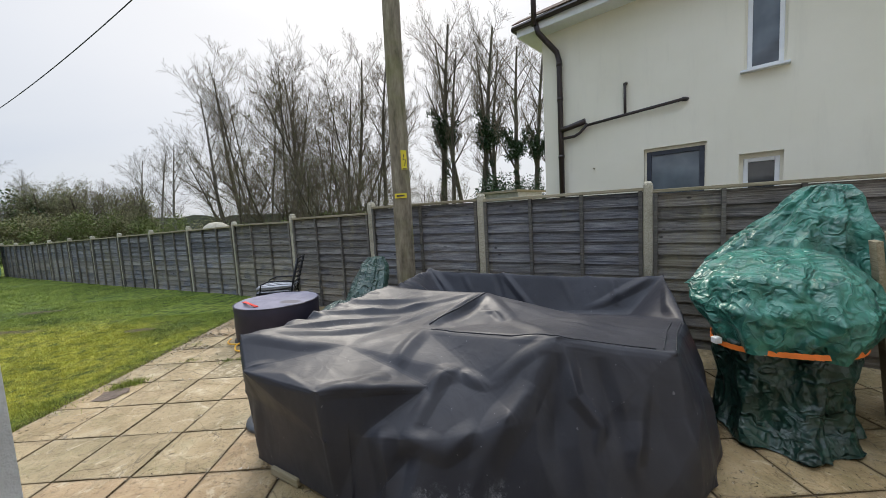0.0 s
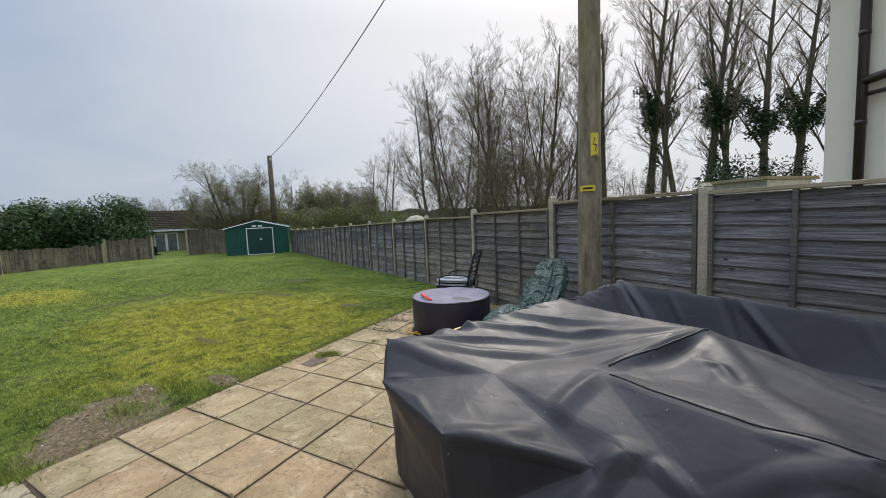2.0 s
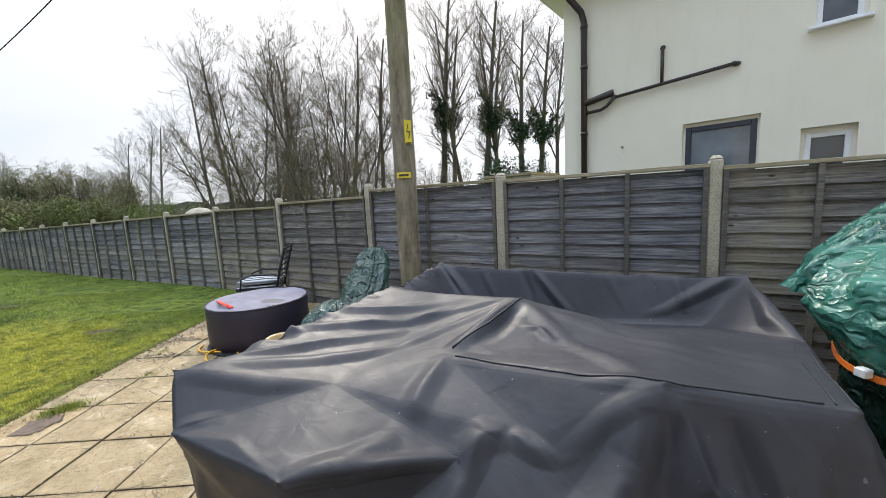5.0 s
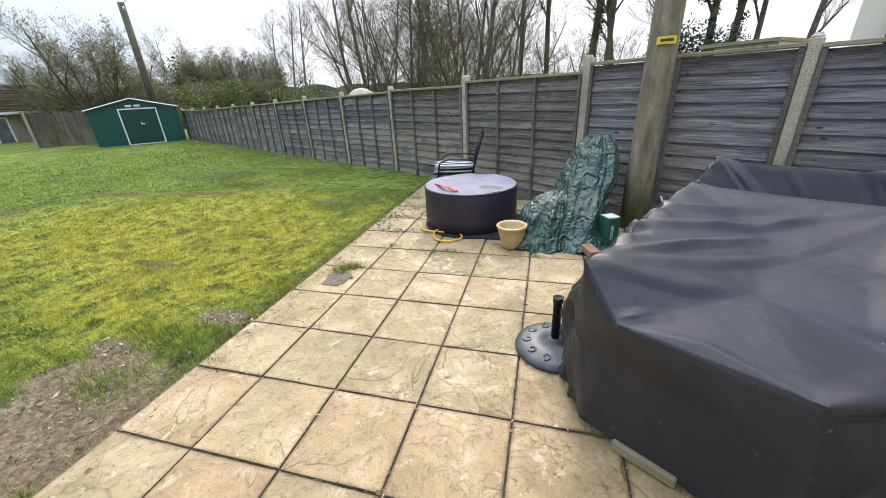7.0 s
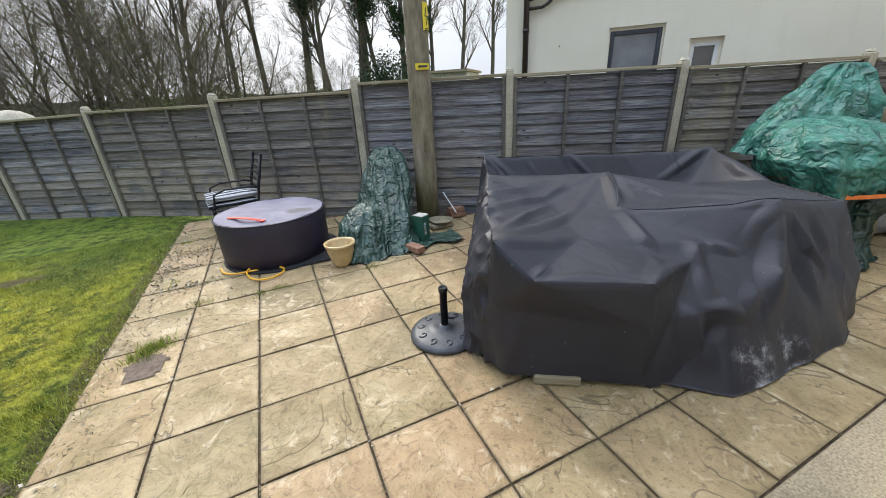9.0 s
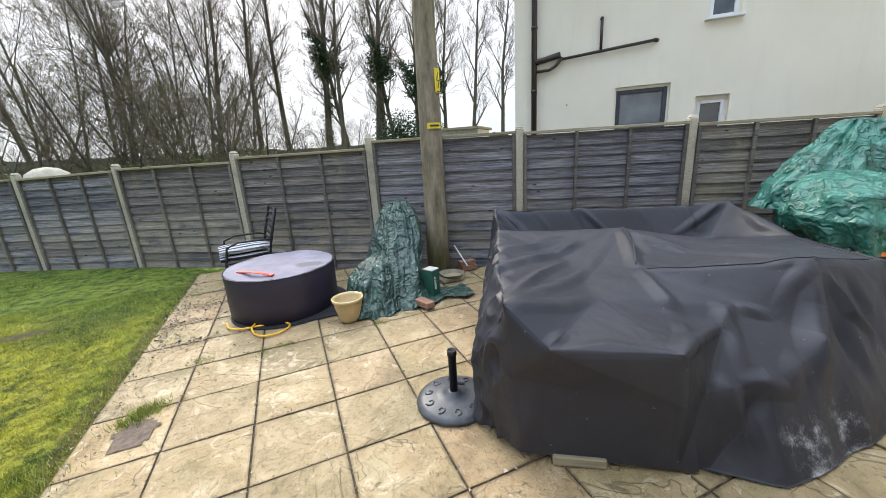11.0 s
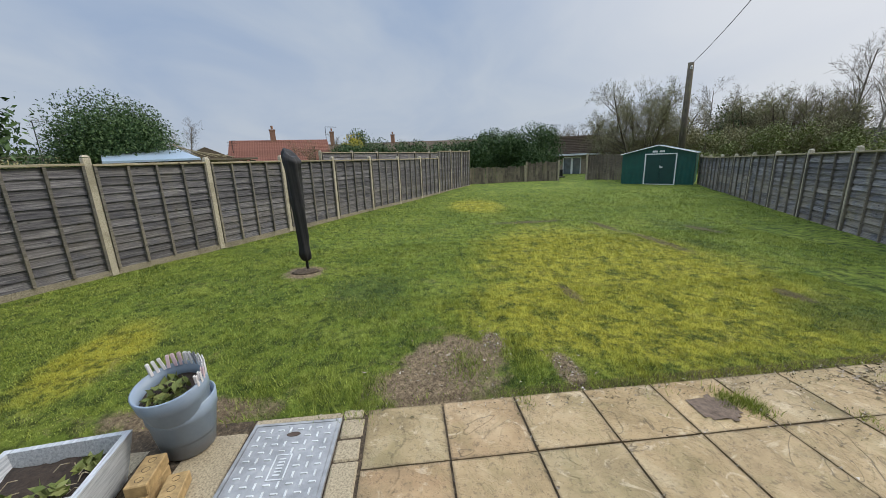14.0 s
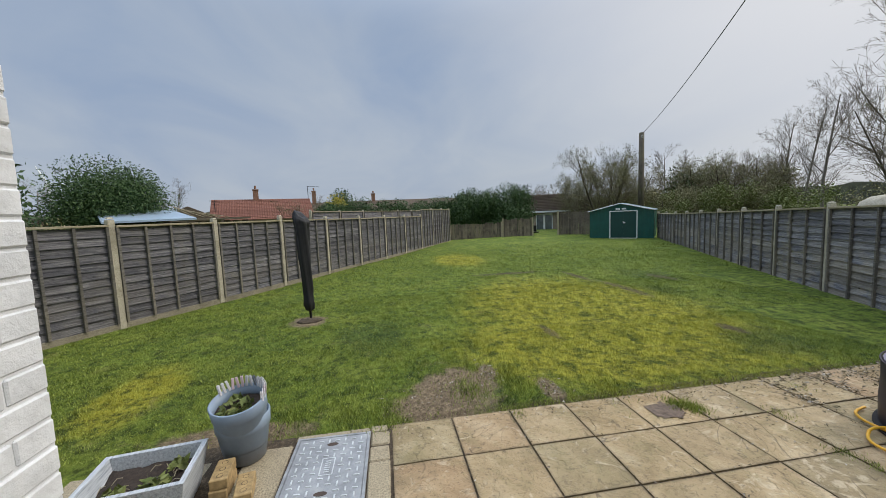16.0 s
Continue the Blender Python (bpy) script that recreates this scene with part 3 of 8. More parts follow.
def fence_panel(fence, a, b, h0, h1, battens, mat, label, base=0.0, gravel=0.0, side=-1):
    """A panel from a to b on plan with its top at h0 and h1; side -1 faces right of its run."""
    a, b = Vector((*a, 0)), Vector((*b, 0))
    run = b - a
    L = run.length - 0.10
    ang = math.atan2(run.y, run.x)
    o = thing("fence_panel", Matrix.Translation(a) @ Matrix.Rotation(ang, 4, "Z") @ Matrix.Translation((0.05, 0, base)), label, "")
    o.parent = fence
    flip = Matrix() if side < 0 else Matrix.Translation((L, 0, 0)) @ Matrix.Rotation(math.pi, 4, "Z")
    top0, top1 = (h0, h1) if side < 0 else (h1, h0)
    slope = math.atan2(top1 - top0, L)
    tilt = Matrix.Translation((0, 0, top0)) @ Matrix.Rotation(-slope, 4, "Y")
    hh = min(h0, h1) - gravel
    n = max(8, round(hh / 0.132))
    stepz = (hh - 0.06) / n
    meshes = board_set(L, mat)
    rng = random.Random(int(a.x * 100) + int(a.y * 37))
    for i in range(n):
        ob = part("board", meshes[rng.randrange(5)], None, o)
        z = gravel + i * stepz
        lift = (top1 - top0) * 0.0
        ob.matrix_local = flip @ Matrix.Translation((0, rng.uniform(-0.002, 0.002), z + lift)) @ Matrix.Rotation(rng.uniform(-0.002, 0.002), 4, "Y") @ Matrix.Diagonal((1, 1, stepz * 1.16 / 0.16, 1))
    if top0 != top1:
        wedge = bmesh.new()
        z0 = gravel + hh - 0.07
        vs = [wedge.verts.new(p) for p in ((0, -0.012, z0), (L, -0.012, z0), (L, -0.012, top1 - 0.03), (0, -0.012, top0 - 0.03), (0, 0, z0), (L, 0, z0), (L, 0, top1 - 0.03), (0, 0, top0 - 0.03))]
        for q in ((0, 1, 2, 3), (7, 6, 5, 4), (0, 4, 5, 1), (3, 2, 6, 7), (0, 3, 7, 4), (1, 5, 6, 2)):
            wedge.faces.new([vs[k] for k in q])
        ob = part("top_board", wedge, mat, o)
        ob.matrix_local = flip
    for k in range(battens + 2):
        x = 0.022 + (L - 0.044) * k / (battens + 1)
        top = top0 + (top1 - top0) * x / L - 0.03
        bm = boxes(((x, -0.050, (top + gravel) / 2), (0.040, 0.038, top - gravel)), bevel=0.003)
        ob = part("batten", bm, BATTEN, o)
        ob.matrix_local = flip
    bm = boxes(((L / 2, -0.03, -0.012), (L, 0.095, 0.034)), bevel=0.004)
    ob = part("cap_rail", bm, CAP, o, "pale weathered cap rail")
    ob.matrix_local = flip @ tilt
    if gravel:
        bm = boxes(((L / 2, -0.012, gravel / 2 - 0.03), (L, 0.05, gravel + 0.06)), bevel=0.006)
        ob = part("gravel_board", bm, GRAVELC, o, "pale concrete gravel board")
        ob.matrix_local = flip
    return o


def fence_post(fence, p, h, label="weathered concrete fence post", rz=0.0, base=0.0):
    ob = part("fence_post", post_mesh(h), POSTC, fence, label)
    ob.matrix_world = Matrix.Translation((p[0], p[1], base)) @ Matrix.Rotation(rz, 4, "Z")
    return ob


def make_fences():
    # near fence with the bend, then its long run beside the lawn
    R0, RD = Vector((-4.558, 8.439)), Vector((-0.886, 0.465))
    F0, FD = Vector((-1.013, 6.075)), Vector((0.854, -0.52))
    near = [(F0 + FD * s, h) for s, h in ((0, 1.83), (1.98, 1.815), (3.98, 1.80), (5.9, 1.77), (6.63, 1.77), (8.55, 1.72), (10.45, 1.70))]
    near = [(Vector((-2.761, 7.227)), 1.73)] + near
    rear = []
    s, k = 0.0, 0
    while s < 16.0:
        rear.append((R0 + RD * s, 1.66 - 0.023 * min(s, 12.5)))
        s += 1.80 - 0.03 * min(k, 6)
        k += 1
    line = rear[::-1] + near
    behind = thing("fence", Matrix(), "dark grey-brown lapped panel fence with concrete posts behind the patio", "fence")
    along = thing("fence", Matrix(), "long weathered grey lapped panel fence beside the lawn", "fence")
    across = thing("fence", Matrix(), "grey lapped panel fence with pale gravel boards across the lawn", "fence")
    beyond = thing("fence", Matrix(), "plain grey panel fence in the next garden", "fence")
    for i, (p, h) in enumerate(line):
        fence_post(behind if i >= len(rear) - 1 else along, p, h + 0.03, rz=-0.5, base=-0.03)
    for i in range(len(line) - 1):
        (a, ha), (b, hb) = line[i], line[i + 1]
        nearp = i >= len(rear) - 1
        narrow = (b - a).length < 1.2
        first = i == len(rear)
        t0, t1 = (ha - 0.06, hb - 0.06)
        if nearp and not first and not narrow:
            t0 = t1 = min(ha, hb) - 0.035
        if first:
            t0, t1 = 1.68, 1.69
        fence_panel(behind if nearp else along, a, b, t0, t1, 0 if narrow else (1 if i == len(rear) + 1 else 2), BOARD_WARM if (nearp and i != len(rear) + 1 and i != len(rear) + 2) else BOARD,
                    "dark grey-brown lapped fence panel behind the patio" if nearp else "weathered grey lapped fence panel along the lawn", base=-0.02)
    # fence on the far side of the lawn
    L0, LD = Vector((-7.48, -3.19)), Vector((-0.879, 0.477))
    pts = [(L0 + LD * (1.86 * k), 1.80 - 0.012 * max(0, k)) for k in range(-4, 8)]
    ends = [(L0 + LD * q, 2.02) for q in (14.6, 16.1, 17.5)]
    seq = pts + ends
    for k, (p, h) in enumerate(seq):
        fence_post(across, p, h + (0.06 if k % 2 == 0 and k < 7 else 0.02), rz=-0.5, base=-0.02, label="pale buff concrete fence post")
    for k in range(len(seq) - 1):
        (a, ha), (b, hb) = seq[k], seq[k + 1]
        h = min(ha, hb) - 0.07 if k < len(pts) - 1 else 1.97
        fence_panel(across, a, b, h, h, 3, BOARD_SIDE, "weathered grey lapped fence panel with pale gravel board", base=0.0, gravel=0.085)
    # second, taller neighbour's fence seen above it
    for k in range(6):
        a, b = L0 + LD * (8.0 + 1.9 * k) + Vector((-1.2, -2.2)), L0 + LD * (9.9 + 1.9 * k) + Vector((-1.2, -2.2))
        fence_panel(beyond, a, b, 2.0, 2.0, 0, BOARD, "plain grey fence panel", base=0.0)
        fence_post(beyond, a, 2.05, base=0)


make_fences()


def old_fence(a, b, h, n, label):
    """Upright boards of uneven height on two rails."""
    a, b = Vector((*a, 0)), Vector((*b, 0))
    run = b - a
    o = thing("old_fence", Matrix.Translation(a) @ Matrix.Rotation(math.atan2(run.y, run.x), 4, "Z"), label, "fence")
    L, w = run.length, run.length / n
    rng = random.Random(int(a.y * 10))
    meshes = []
    for v in range(4):
        bm = boxes(((0, 0, 0.5), (w * 0.93, 0.02, 1)), bevel=0.004)
        me = bpy.data.meshes.new("board")
        bm.to_mesh(me); bm.free()
        me.materials.append(OLD)
        meshes.append(me)
    for i in range(n):
        ob = part("board", meshes[i % 4], None, o)
        ob.matrix_local = Matrix.Translation((w * (i + 0.5), rng.uniform(-0.01, 0.01), -0.02)) @ Matrix.Rotation(rng.uniform(-0.012, 0.012), 4, "Y") @ Matrix.Diagonal((1, 1, h * rng.uniform(0.93, 1.03), 1))
    for z in (0.3, h - 0.2):
        part("rail", boxes(((L / 2, 0.04, z), (L, 0.04, 0.07))), OLD, o)
    for x in np.linspace(0, L, max(2, int(L / 1.9) + 1)):
        part("post", boxes(((float(x), -0.06, h / 2), (0.09, 0.09, h + 0.08))), CAP, o)
    return o


old_fence((-23.6, 5.2), (-23.9, 8.8), 1.02, 26, "low stained timber fence with boards missing at the lawn's end")
old_fence((-23.9, 8.9), (-23.8, 10.9), 1.22, 14, "grey weathered timber fence with leaning boards by the outbuilding")
old_fence((-23.3, 12.5), (-21.6, 14.4), 1.55, 16, "brown timber fence beside the green shed")


# ---- the shed ----
def make_shed():
    a, b = Vector((-19.9, 12.7, 0)), Vector((-17.8, 15.05, 0))
    run = b - a
    W, D, EH, PH = run.length, 2.4, 1.50, 1.86
    o = thing("garden_shed", Matrix.Translation(a) @ Matrix.Rotation(math.atan2(run.y, run.x), 4, "Z"), "dark green metal garden shed with white-edged double doors", "shed")
    # ribbed front and sides
    def ribbed(L, h, peak=None):
        bm = bmesh.new()
        n = int(L / 0.09) * 2
        low, high = [], []
        for i in range(n + 1):
            x = L * i / n
            y = -0.012 if i % 4 in (1, 2) else 0.0
            t = h if peak is None else h + (peak - h) * (1 - abs(2 * x / L - 1))
            low.append((bm.verts.new((x, y, 0)), bm.verts.new((x, 0.03, 0))))
            high.append((bm.verts.new((x, y, t)), bm.verts.new((x, 0.03, t))))
        for i in range(n):
            bm.faces.new((low[i][0], low[i + 1][0], high[i + 1][0], high[i][0]))
            bm.faces.new((low[i + 1][1], low[i][1], high[i][1], high[i + 1][1]))
            bm.faces.new((high[i][0], high[i + 1][0], high[i + 1][1], high[i][1]))
        return bm
    part("front_wall", ribbed(W, EH, PH), SHEDG, o)
    w = part("back_wall", ribbed(W, EH, PH), SHEDG, o); w.matrix_local = Matrix.Translation((W, D, 0)) @ Matrix.Rotation(math.pi, 4, "Z")
    w = part("side_wall", ribbed(D, EH), SHEDG, o); w.matrix_local = Matrix.Translation((0, D, 0)) @ Matrix.Rotation(-math.pi / 2, 4, "Z")
    w = part("side_wall", ribbed(D, EH), SHEDG, o); w.matrix_local = Matrix.Translation((W, 0, 0)) @ Matrix.Rotation(math.pi / 2, 4, "Z")
    for sx in (0, 1):
        bm = bmesh.new()
        x0, x1 = (-0.08, W / 2) if sx == 0 else (W + 0.08, W / 2)
        z0 = EH - 0.03
        vs = [bm.verts.new(p) for p in ((x0, -0.1, z0), (x1, -0.1, PH + 0.02), (x1, D + 0.1, PH + 0.02), (x0, D + 0.1, z0), (x0, -0.1, z0 + 0.04), (x1, -0.1, PH + 0.06), (x1, D + 0.1, PH + 0.06), (x0, D + 0.1, z0 + 0.04))]
        for q in ((3, 2, 1, 0), (4, 5, 6, 7), (0, 1, 5, 4), (1, 2, 6, 5), (2, 3, 7, 6), (3, 0, 4, 7)):
            bm.faces.new([vs[k] for k in q])
        part("roof_sheet", bm, SHEDROOF, o, "pale edged roof sheet")
        bm = bmesh.new()
        tube(bm, [(x0, -0.115, z0 + 0.015), (x1, -0.115, PH + 0.035)], 0.022, 6)
        part("roof_trim", bm, WHITE, o, "white roof edge trim")
    dx, dw, dh = W * 0.345, W * 0.40, 1.42
    for i in range(2):
        part("door", boxes(((dx + dw * (0.25 + 0.5 * i), -0.03, dh / 2 + 0.03), (dw / 2 - 0.01, 0.025, dh - 0.02)), bevel=0.004), SHEDDOOR, o, "dark green sliding shed door")
    part("door_frame", boxes(((dx - 0.03, -0.04, dh / 2 + 0.02), (0.05, 0.04, dh + 0.05)), ((dx + dw + 0.03, -0.04, dh / 2 + 0.02), (0.05, 0.04, dh + 0.05)), ((dx + dw / 2, -0.042, dh + 0.06), (dw + 0.11, 0.04, 0.05)), ((dx + dw / 2, -0.042, 0.02), (dw + 0.11, 0.05, 0.035))), WHITE, o, "white door frame")
    part("door_handle", boxes(((dx + dw / 2 + 0.05, -0.06, 0.85), (0.12, 0.03, 0.05)), ((dx + dw / 2, -0.06, 0.88), (0.03, 0.03, 0.12))), WHITE, o, "pale door handle")
    for i in range(2):
        part("vent", boxes(((W * 0.46 + i * 0.30, -0.025, 1.60), (0.22, 0.03, 0.09)), bevel=0.006), WHITE, o, "small white vent")


make_shed()


# ---- neighbour's house ----
def wall_with_holes(L, H, holes, T=0.28):
    """A wall along x with its face at y = 0 and rectangular holes (x0, x1, z0, z1) through it."""
    xs = sorted({0, L, *(v for h in holes for v in h[:2])})
    zs = sorted({0, H, *(v for h in holes for v in h[2:])})
    bm = bmesh.new()
    inside = lambda x, z: any(h[0] < x < h[1] and h[2] < z < h[3] for h in holes)
    V = {}
    def v(x, y, z):
        if (x, y, z) not in V:
            V[(x, y, z)] = bm.verts.new((x, y, z))
        return V[(x, y, z)]
    solid = {(i, j): not inside((xs[i] + xs[i + 1]) / 2, (zs[j] + zs[j + 1]) / 2) for i in range(len(xs) - 1) for j in range(len(zs) - 1)}
    for (i, j), ok in solid.items():
        if not ok:
            continue
        x0, x1, z0, z1 = xs[i], xs[i + 1], zs[j], zs[j + 1]
        bm.faces.new((v(x0, 0, z0), v(x1, 0, z0), v(x1, 0, z1), v(x0, 0, z1)))
        bm.faces.new((v(x1, T, z0), v(x0, T, z0), v(x0, T, z1), v(x1, T, z1)))
        if not solid.get((i - 1, j)):
            bm.faces.new((v(x0, T, z0), v(x0, 0, z0), v(x0, 0, z1), v(x0, T, z1)))
        if not solid.get((i + 1, j)):
            bm.faces.new((v(x1, 0, z0), v(x1, T, z0), v(x1, T, z1), v(x1, 0, z1)))
        if not solid.get((i, j - 1)):
            bm.faces.new((v(x0, 0, z0), v(x0, T, z0), v(x1, T, z0), v(x1, 0, z0)))
        if not solid.get((i, j + 1)):
            bm.faces.new((v(x0, 0, z1), v(x1, 0, z1), v(x1, T, z1), v(x0, T, z1)))
    return bm


def window(parent, x0, x1, z0, z1, mat, bars=(), sill=False, depth=0.09, fw=0.055, glass=None):
    """A window in a wall along x whose face is y = 0; bars: heights of transoms."""
    o = new("window")
    o.parent = parent
    o.location = (x0, depth, z0)
    w, h = x1 - x0, z1 - z0
    sp = [((fw / 2, 0, h / 2), (fw, 0.06, h)), ((w - fw / 2, 0, h / 2), (fw, 0.06, h)), ((w / 2, 0.001, fw / 2), (w - 2 * fw, 0.06, fw)), ((w / 2, 0.001, h - fw / 2), (w - 2 * fw, 0.06, fw))]
    for z in bars:
        sp.append(((w / 2, 0.001, z - z0), (w - 2 * fw, 0.06, fw)))
    part("window_frame", boxes(*sp, bevel=0.005), mat, o)
    part("pane", boxes(((w / 2, 0.015, h / 2), (w - fw, 0.012, h - fw))), glass or GLASS, o, "reflecting window pane")
    if sill:
        part("window_sill", boxes(((w / 2, -depth - 0.02, -0.02), (w + 0.14, 0.16, 0.035)), bevel=0.006), WHITE, o, "white projecting window sill")
    return o


def make_house():
    ang = math.atan2(-0.678, 0.735)
    o = thing("house", Matrix.Translation((2.36, 7.64, -0.05)) @ Matrix.Rotation(ang, 4, "Z"), "two-storey cream rendered house with brown gutters and tiled roof", "house")
    Lw, Hh, D = 9.5, 5.05, 7.0
    holes = [(1.83, 2.72, 1.1, 2.55), (3.12, 3.62, 1.7, 2.28), (3.16, 3.62, 3.47, 4.60), (6.20, 6.64, 1.15, 2.60)]
    part("wall", wall_with_holes(Lw, Hh, holes), RENDER, o)
    w = part("wall", boxes(((0.14, D / 2 + 0.15, Hh / 2), (0.28, D, Hh))), RENDER, o)
    part("wall", boxes(((Lw / 2, D + 0.3, Hh / 2), (Lw, 0.28, Hh))), RENDER, o)
    part("wall", boxes(((Lw - 0.14, D / 2 + 0.15, Hh / 2), (0.28, D - 0.02, Hh))), RENDER, o)
    part("wall_bay", boxes(((Lw - 1.15, -0.12, Hh / 2), (2.3, 0.22, Hh - 0.01)), bevel=0.01), RENDER, o)
    for (x0, x1, z0, z1), (u0, u1, v1), dp in ((holes[0], (1.86, 2.69, 2.50), 0.10), (holes[1], (3.17, 3.58, 2.21), 0.12), (holes[2], (3.19, 3.59, 4.57), 0.07), (holes[3], (6.23, 6.61, 2.53), 0.12)):
        part("reveal", boxes((((x0 + u0) / 2, dp + 0.02, (z0 + z1) / 2), (u0 - x0, 0.1, z1 - z0 - 0.004)), (((x1 + u1) / 2, dp + 0.02, (z0 + z1) / 2), (x1 - u1, 0.1, z1 - z0 - 0.004)), (((u0 + u1) / 2, dp + 0.021, (v1 + z1) / 2), (u1 - u0, 0.1, z1 - v1))), RENDER, o)
    window(o, 1.86, 2.69, 1.1, 2.50, ANTHRA, depth=0.10, fw=0.07)
    window(o, 3.17, 3.58, 1.7, 2.21, WHITE, depth=0.12, fw=0.055, glass=GLASS_D)
    window(o, 3.19, 3.59, 3.47, 4.57, WHITE, sill=True, depth=0.07, fw=0.055)
    window(o, 6.23, 6.61, 1.15, 2.53, WHITE, bars=(2.16,), depth=0.12, fw=0.05, glass=GLASS_D)
    # eaves, gutter and hipped roof
    OV = 0.34
    part("soffit", boxes(((Lw / 2, D / 2, Hh + 0.01), (Lw + 2 * OV, D + 2 * OV, 0.04))), WHITE, o, "white soffit")
    part("fascia", boxes(((Lw / 2, -OV - 0.012, Hh + 0.08), (Lw + 2 * OV + 0.03, 0.022, 0.19)), ((-OV - 0.012, D / 2, Hh + 0.08), (0.022, D + 2 * OV, 0.19))), WHITE, o, "white fascia board")
    bm = bmesh.new()
    tube(bm, [(-OV - 0.07, -OV - 0.07, Hh + 0.15), (Lw + OV, -OV - 0.07, Hh + 0.15)], 0.052, 8)
    tube(bm, [(-OV - 0.07, -OV - 0.07, Hh + 0.15), (-OV - 0.07, D + OV, Hh + 0.15)], 0.052, 8)
    part("gutter", bm, BROWNP, o, "dark brown gutter")
    bm = bmesh.new()
    e, r = OV + 0.08, 3.4
    vs = [bm.verts.new(p) for p in ((-e, -e, Hh + 0.19), (Lw + e, -e, Hh + 0.19), (Lw + e, D + e, Hh + 0.19), (-e, D + e, Hh + 0.19), (D / 2, D / 2, Hh + r * 0.72), (Lw - D / 2, D / 2, Hh + r * 0.72))]
    for q in ((0, 1, 5, 4), (1, 2, 5), (2, 3, 4, 5), (3, 0, 4), (3, 2, 1, 0)):
        bm.faces.new([vs[k] for k in q])
    part("roof", bm, RTILE, o, "brown tiled hipped roof")
    # tile courses on the slope that the camera sees
    slope = math.atan2(r * 0.72 - 0.19, D / 2 + e)
    me = bpy.data.meshes.new("roof_tile")
    tb = boxes(((0, 0.17, 0.012), (0.262, 0.34, 0.022)))
    tb.to_mesh(me)
    tb.free()
    me.materials.append(RTILE)
    for j in range(4):
        for i in range(26):
            t = part("roof_tile", me, None, o)
            t.matrix_local = Matrix.Translation((-e + 0.14 + 0.27 * i + j * 0.29 * math.cos(slope) * 0.9, -e - 0.02, Hh + 0.20)) @ Matrix.Rotation(slope, 4, "X") @ Matrix.Translation((0, j * 0.29, 0.008 * (j % 2))) @ Matrix.Rotation(0.04, 4, "X")
    # pipes
    bm = bmesh.new()
    tube(bm, [(0.38, -0.075, 0), (0.38, -0.075, 4.45), (0.34, -0.09, 4.62), (0.10, -0.36, 4.98), (0.06, -0.40, 5.2)], 0.052, 10)
    for z in (0.9, 2.6, 3.7, 4.35):
        tube(bm, [(0.38, -0.075, z), (0.38, -0.075, z + 0.06)], 0.06, 10)
    part("soil_pipe", bm, BROWNP, o, "dark brown soil pipe", smooth=True)
    bm = bmesh.new()
    tube(bm, [(0.06, -0.44, 5.1), (0.06, -0.44, 6.1)], 0.052, 10)
    part("vent_pipe", bm, BROWNP, o, "dark brown vent pipe above the eaves", smooth=True)
    bm = bmesh.new()
    tube(bm, [(0.40, -0.08, 3.14), (0.55, -0.08, 3.16), (0.86, -0.08, 3.22)], 0.055, 8)
    tube(bm, [(0.40, -0.08, 2.97), (0.66, -0.08, 2.98), (0.76, -0.07, 3.03), (0.90, -0.06, 3.17)], 0.028, 8)
    tube(bm, [(0.86, -0.06, 3.14), (1.55, -0.06, 3.19), (2.42, -0.06, 3.25)], 0.026, 8)
    tube(bm, [(1.55, -0.06, 3.19), (1.55, -0.06, 3.73)], 0.024, 8)
    tube(bm, [(2.40, -0.06, 3.25), (2.46, 0.02, 3.255)], 0.034, 8)
    tube(bm, [(1.55, -0.06, 3.70), (1.55, 0.02, 3.74)], 0.032, 8)
    part("waste_pipe", bm, BROWNP, o, "thin brown waste pipe along the wall", smooth=True)
    bm = bmesh.new()
    tube(bm, [(7.03, -0.07, 0), (7.03, -0.07, 4.9)], 0.04, 8)
    for z in (2.0, 2.9, 3.8):
        box(bm, (7.03, -0.06, z), (0.12, 0.08, 0.03))
    part("downpipe", bm, BROWNP, o, "dark brown downpipe", smooth=True)
    part("overflow_pipe", tube(bmesh.new(), [(0.99, 0.02, 2.33), (0.99, -0.06, 2.33)], 0.014, 8), PATHC, o)


make_house()


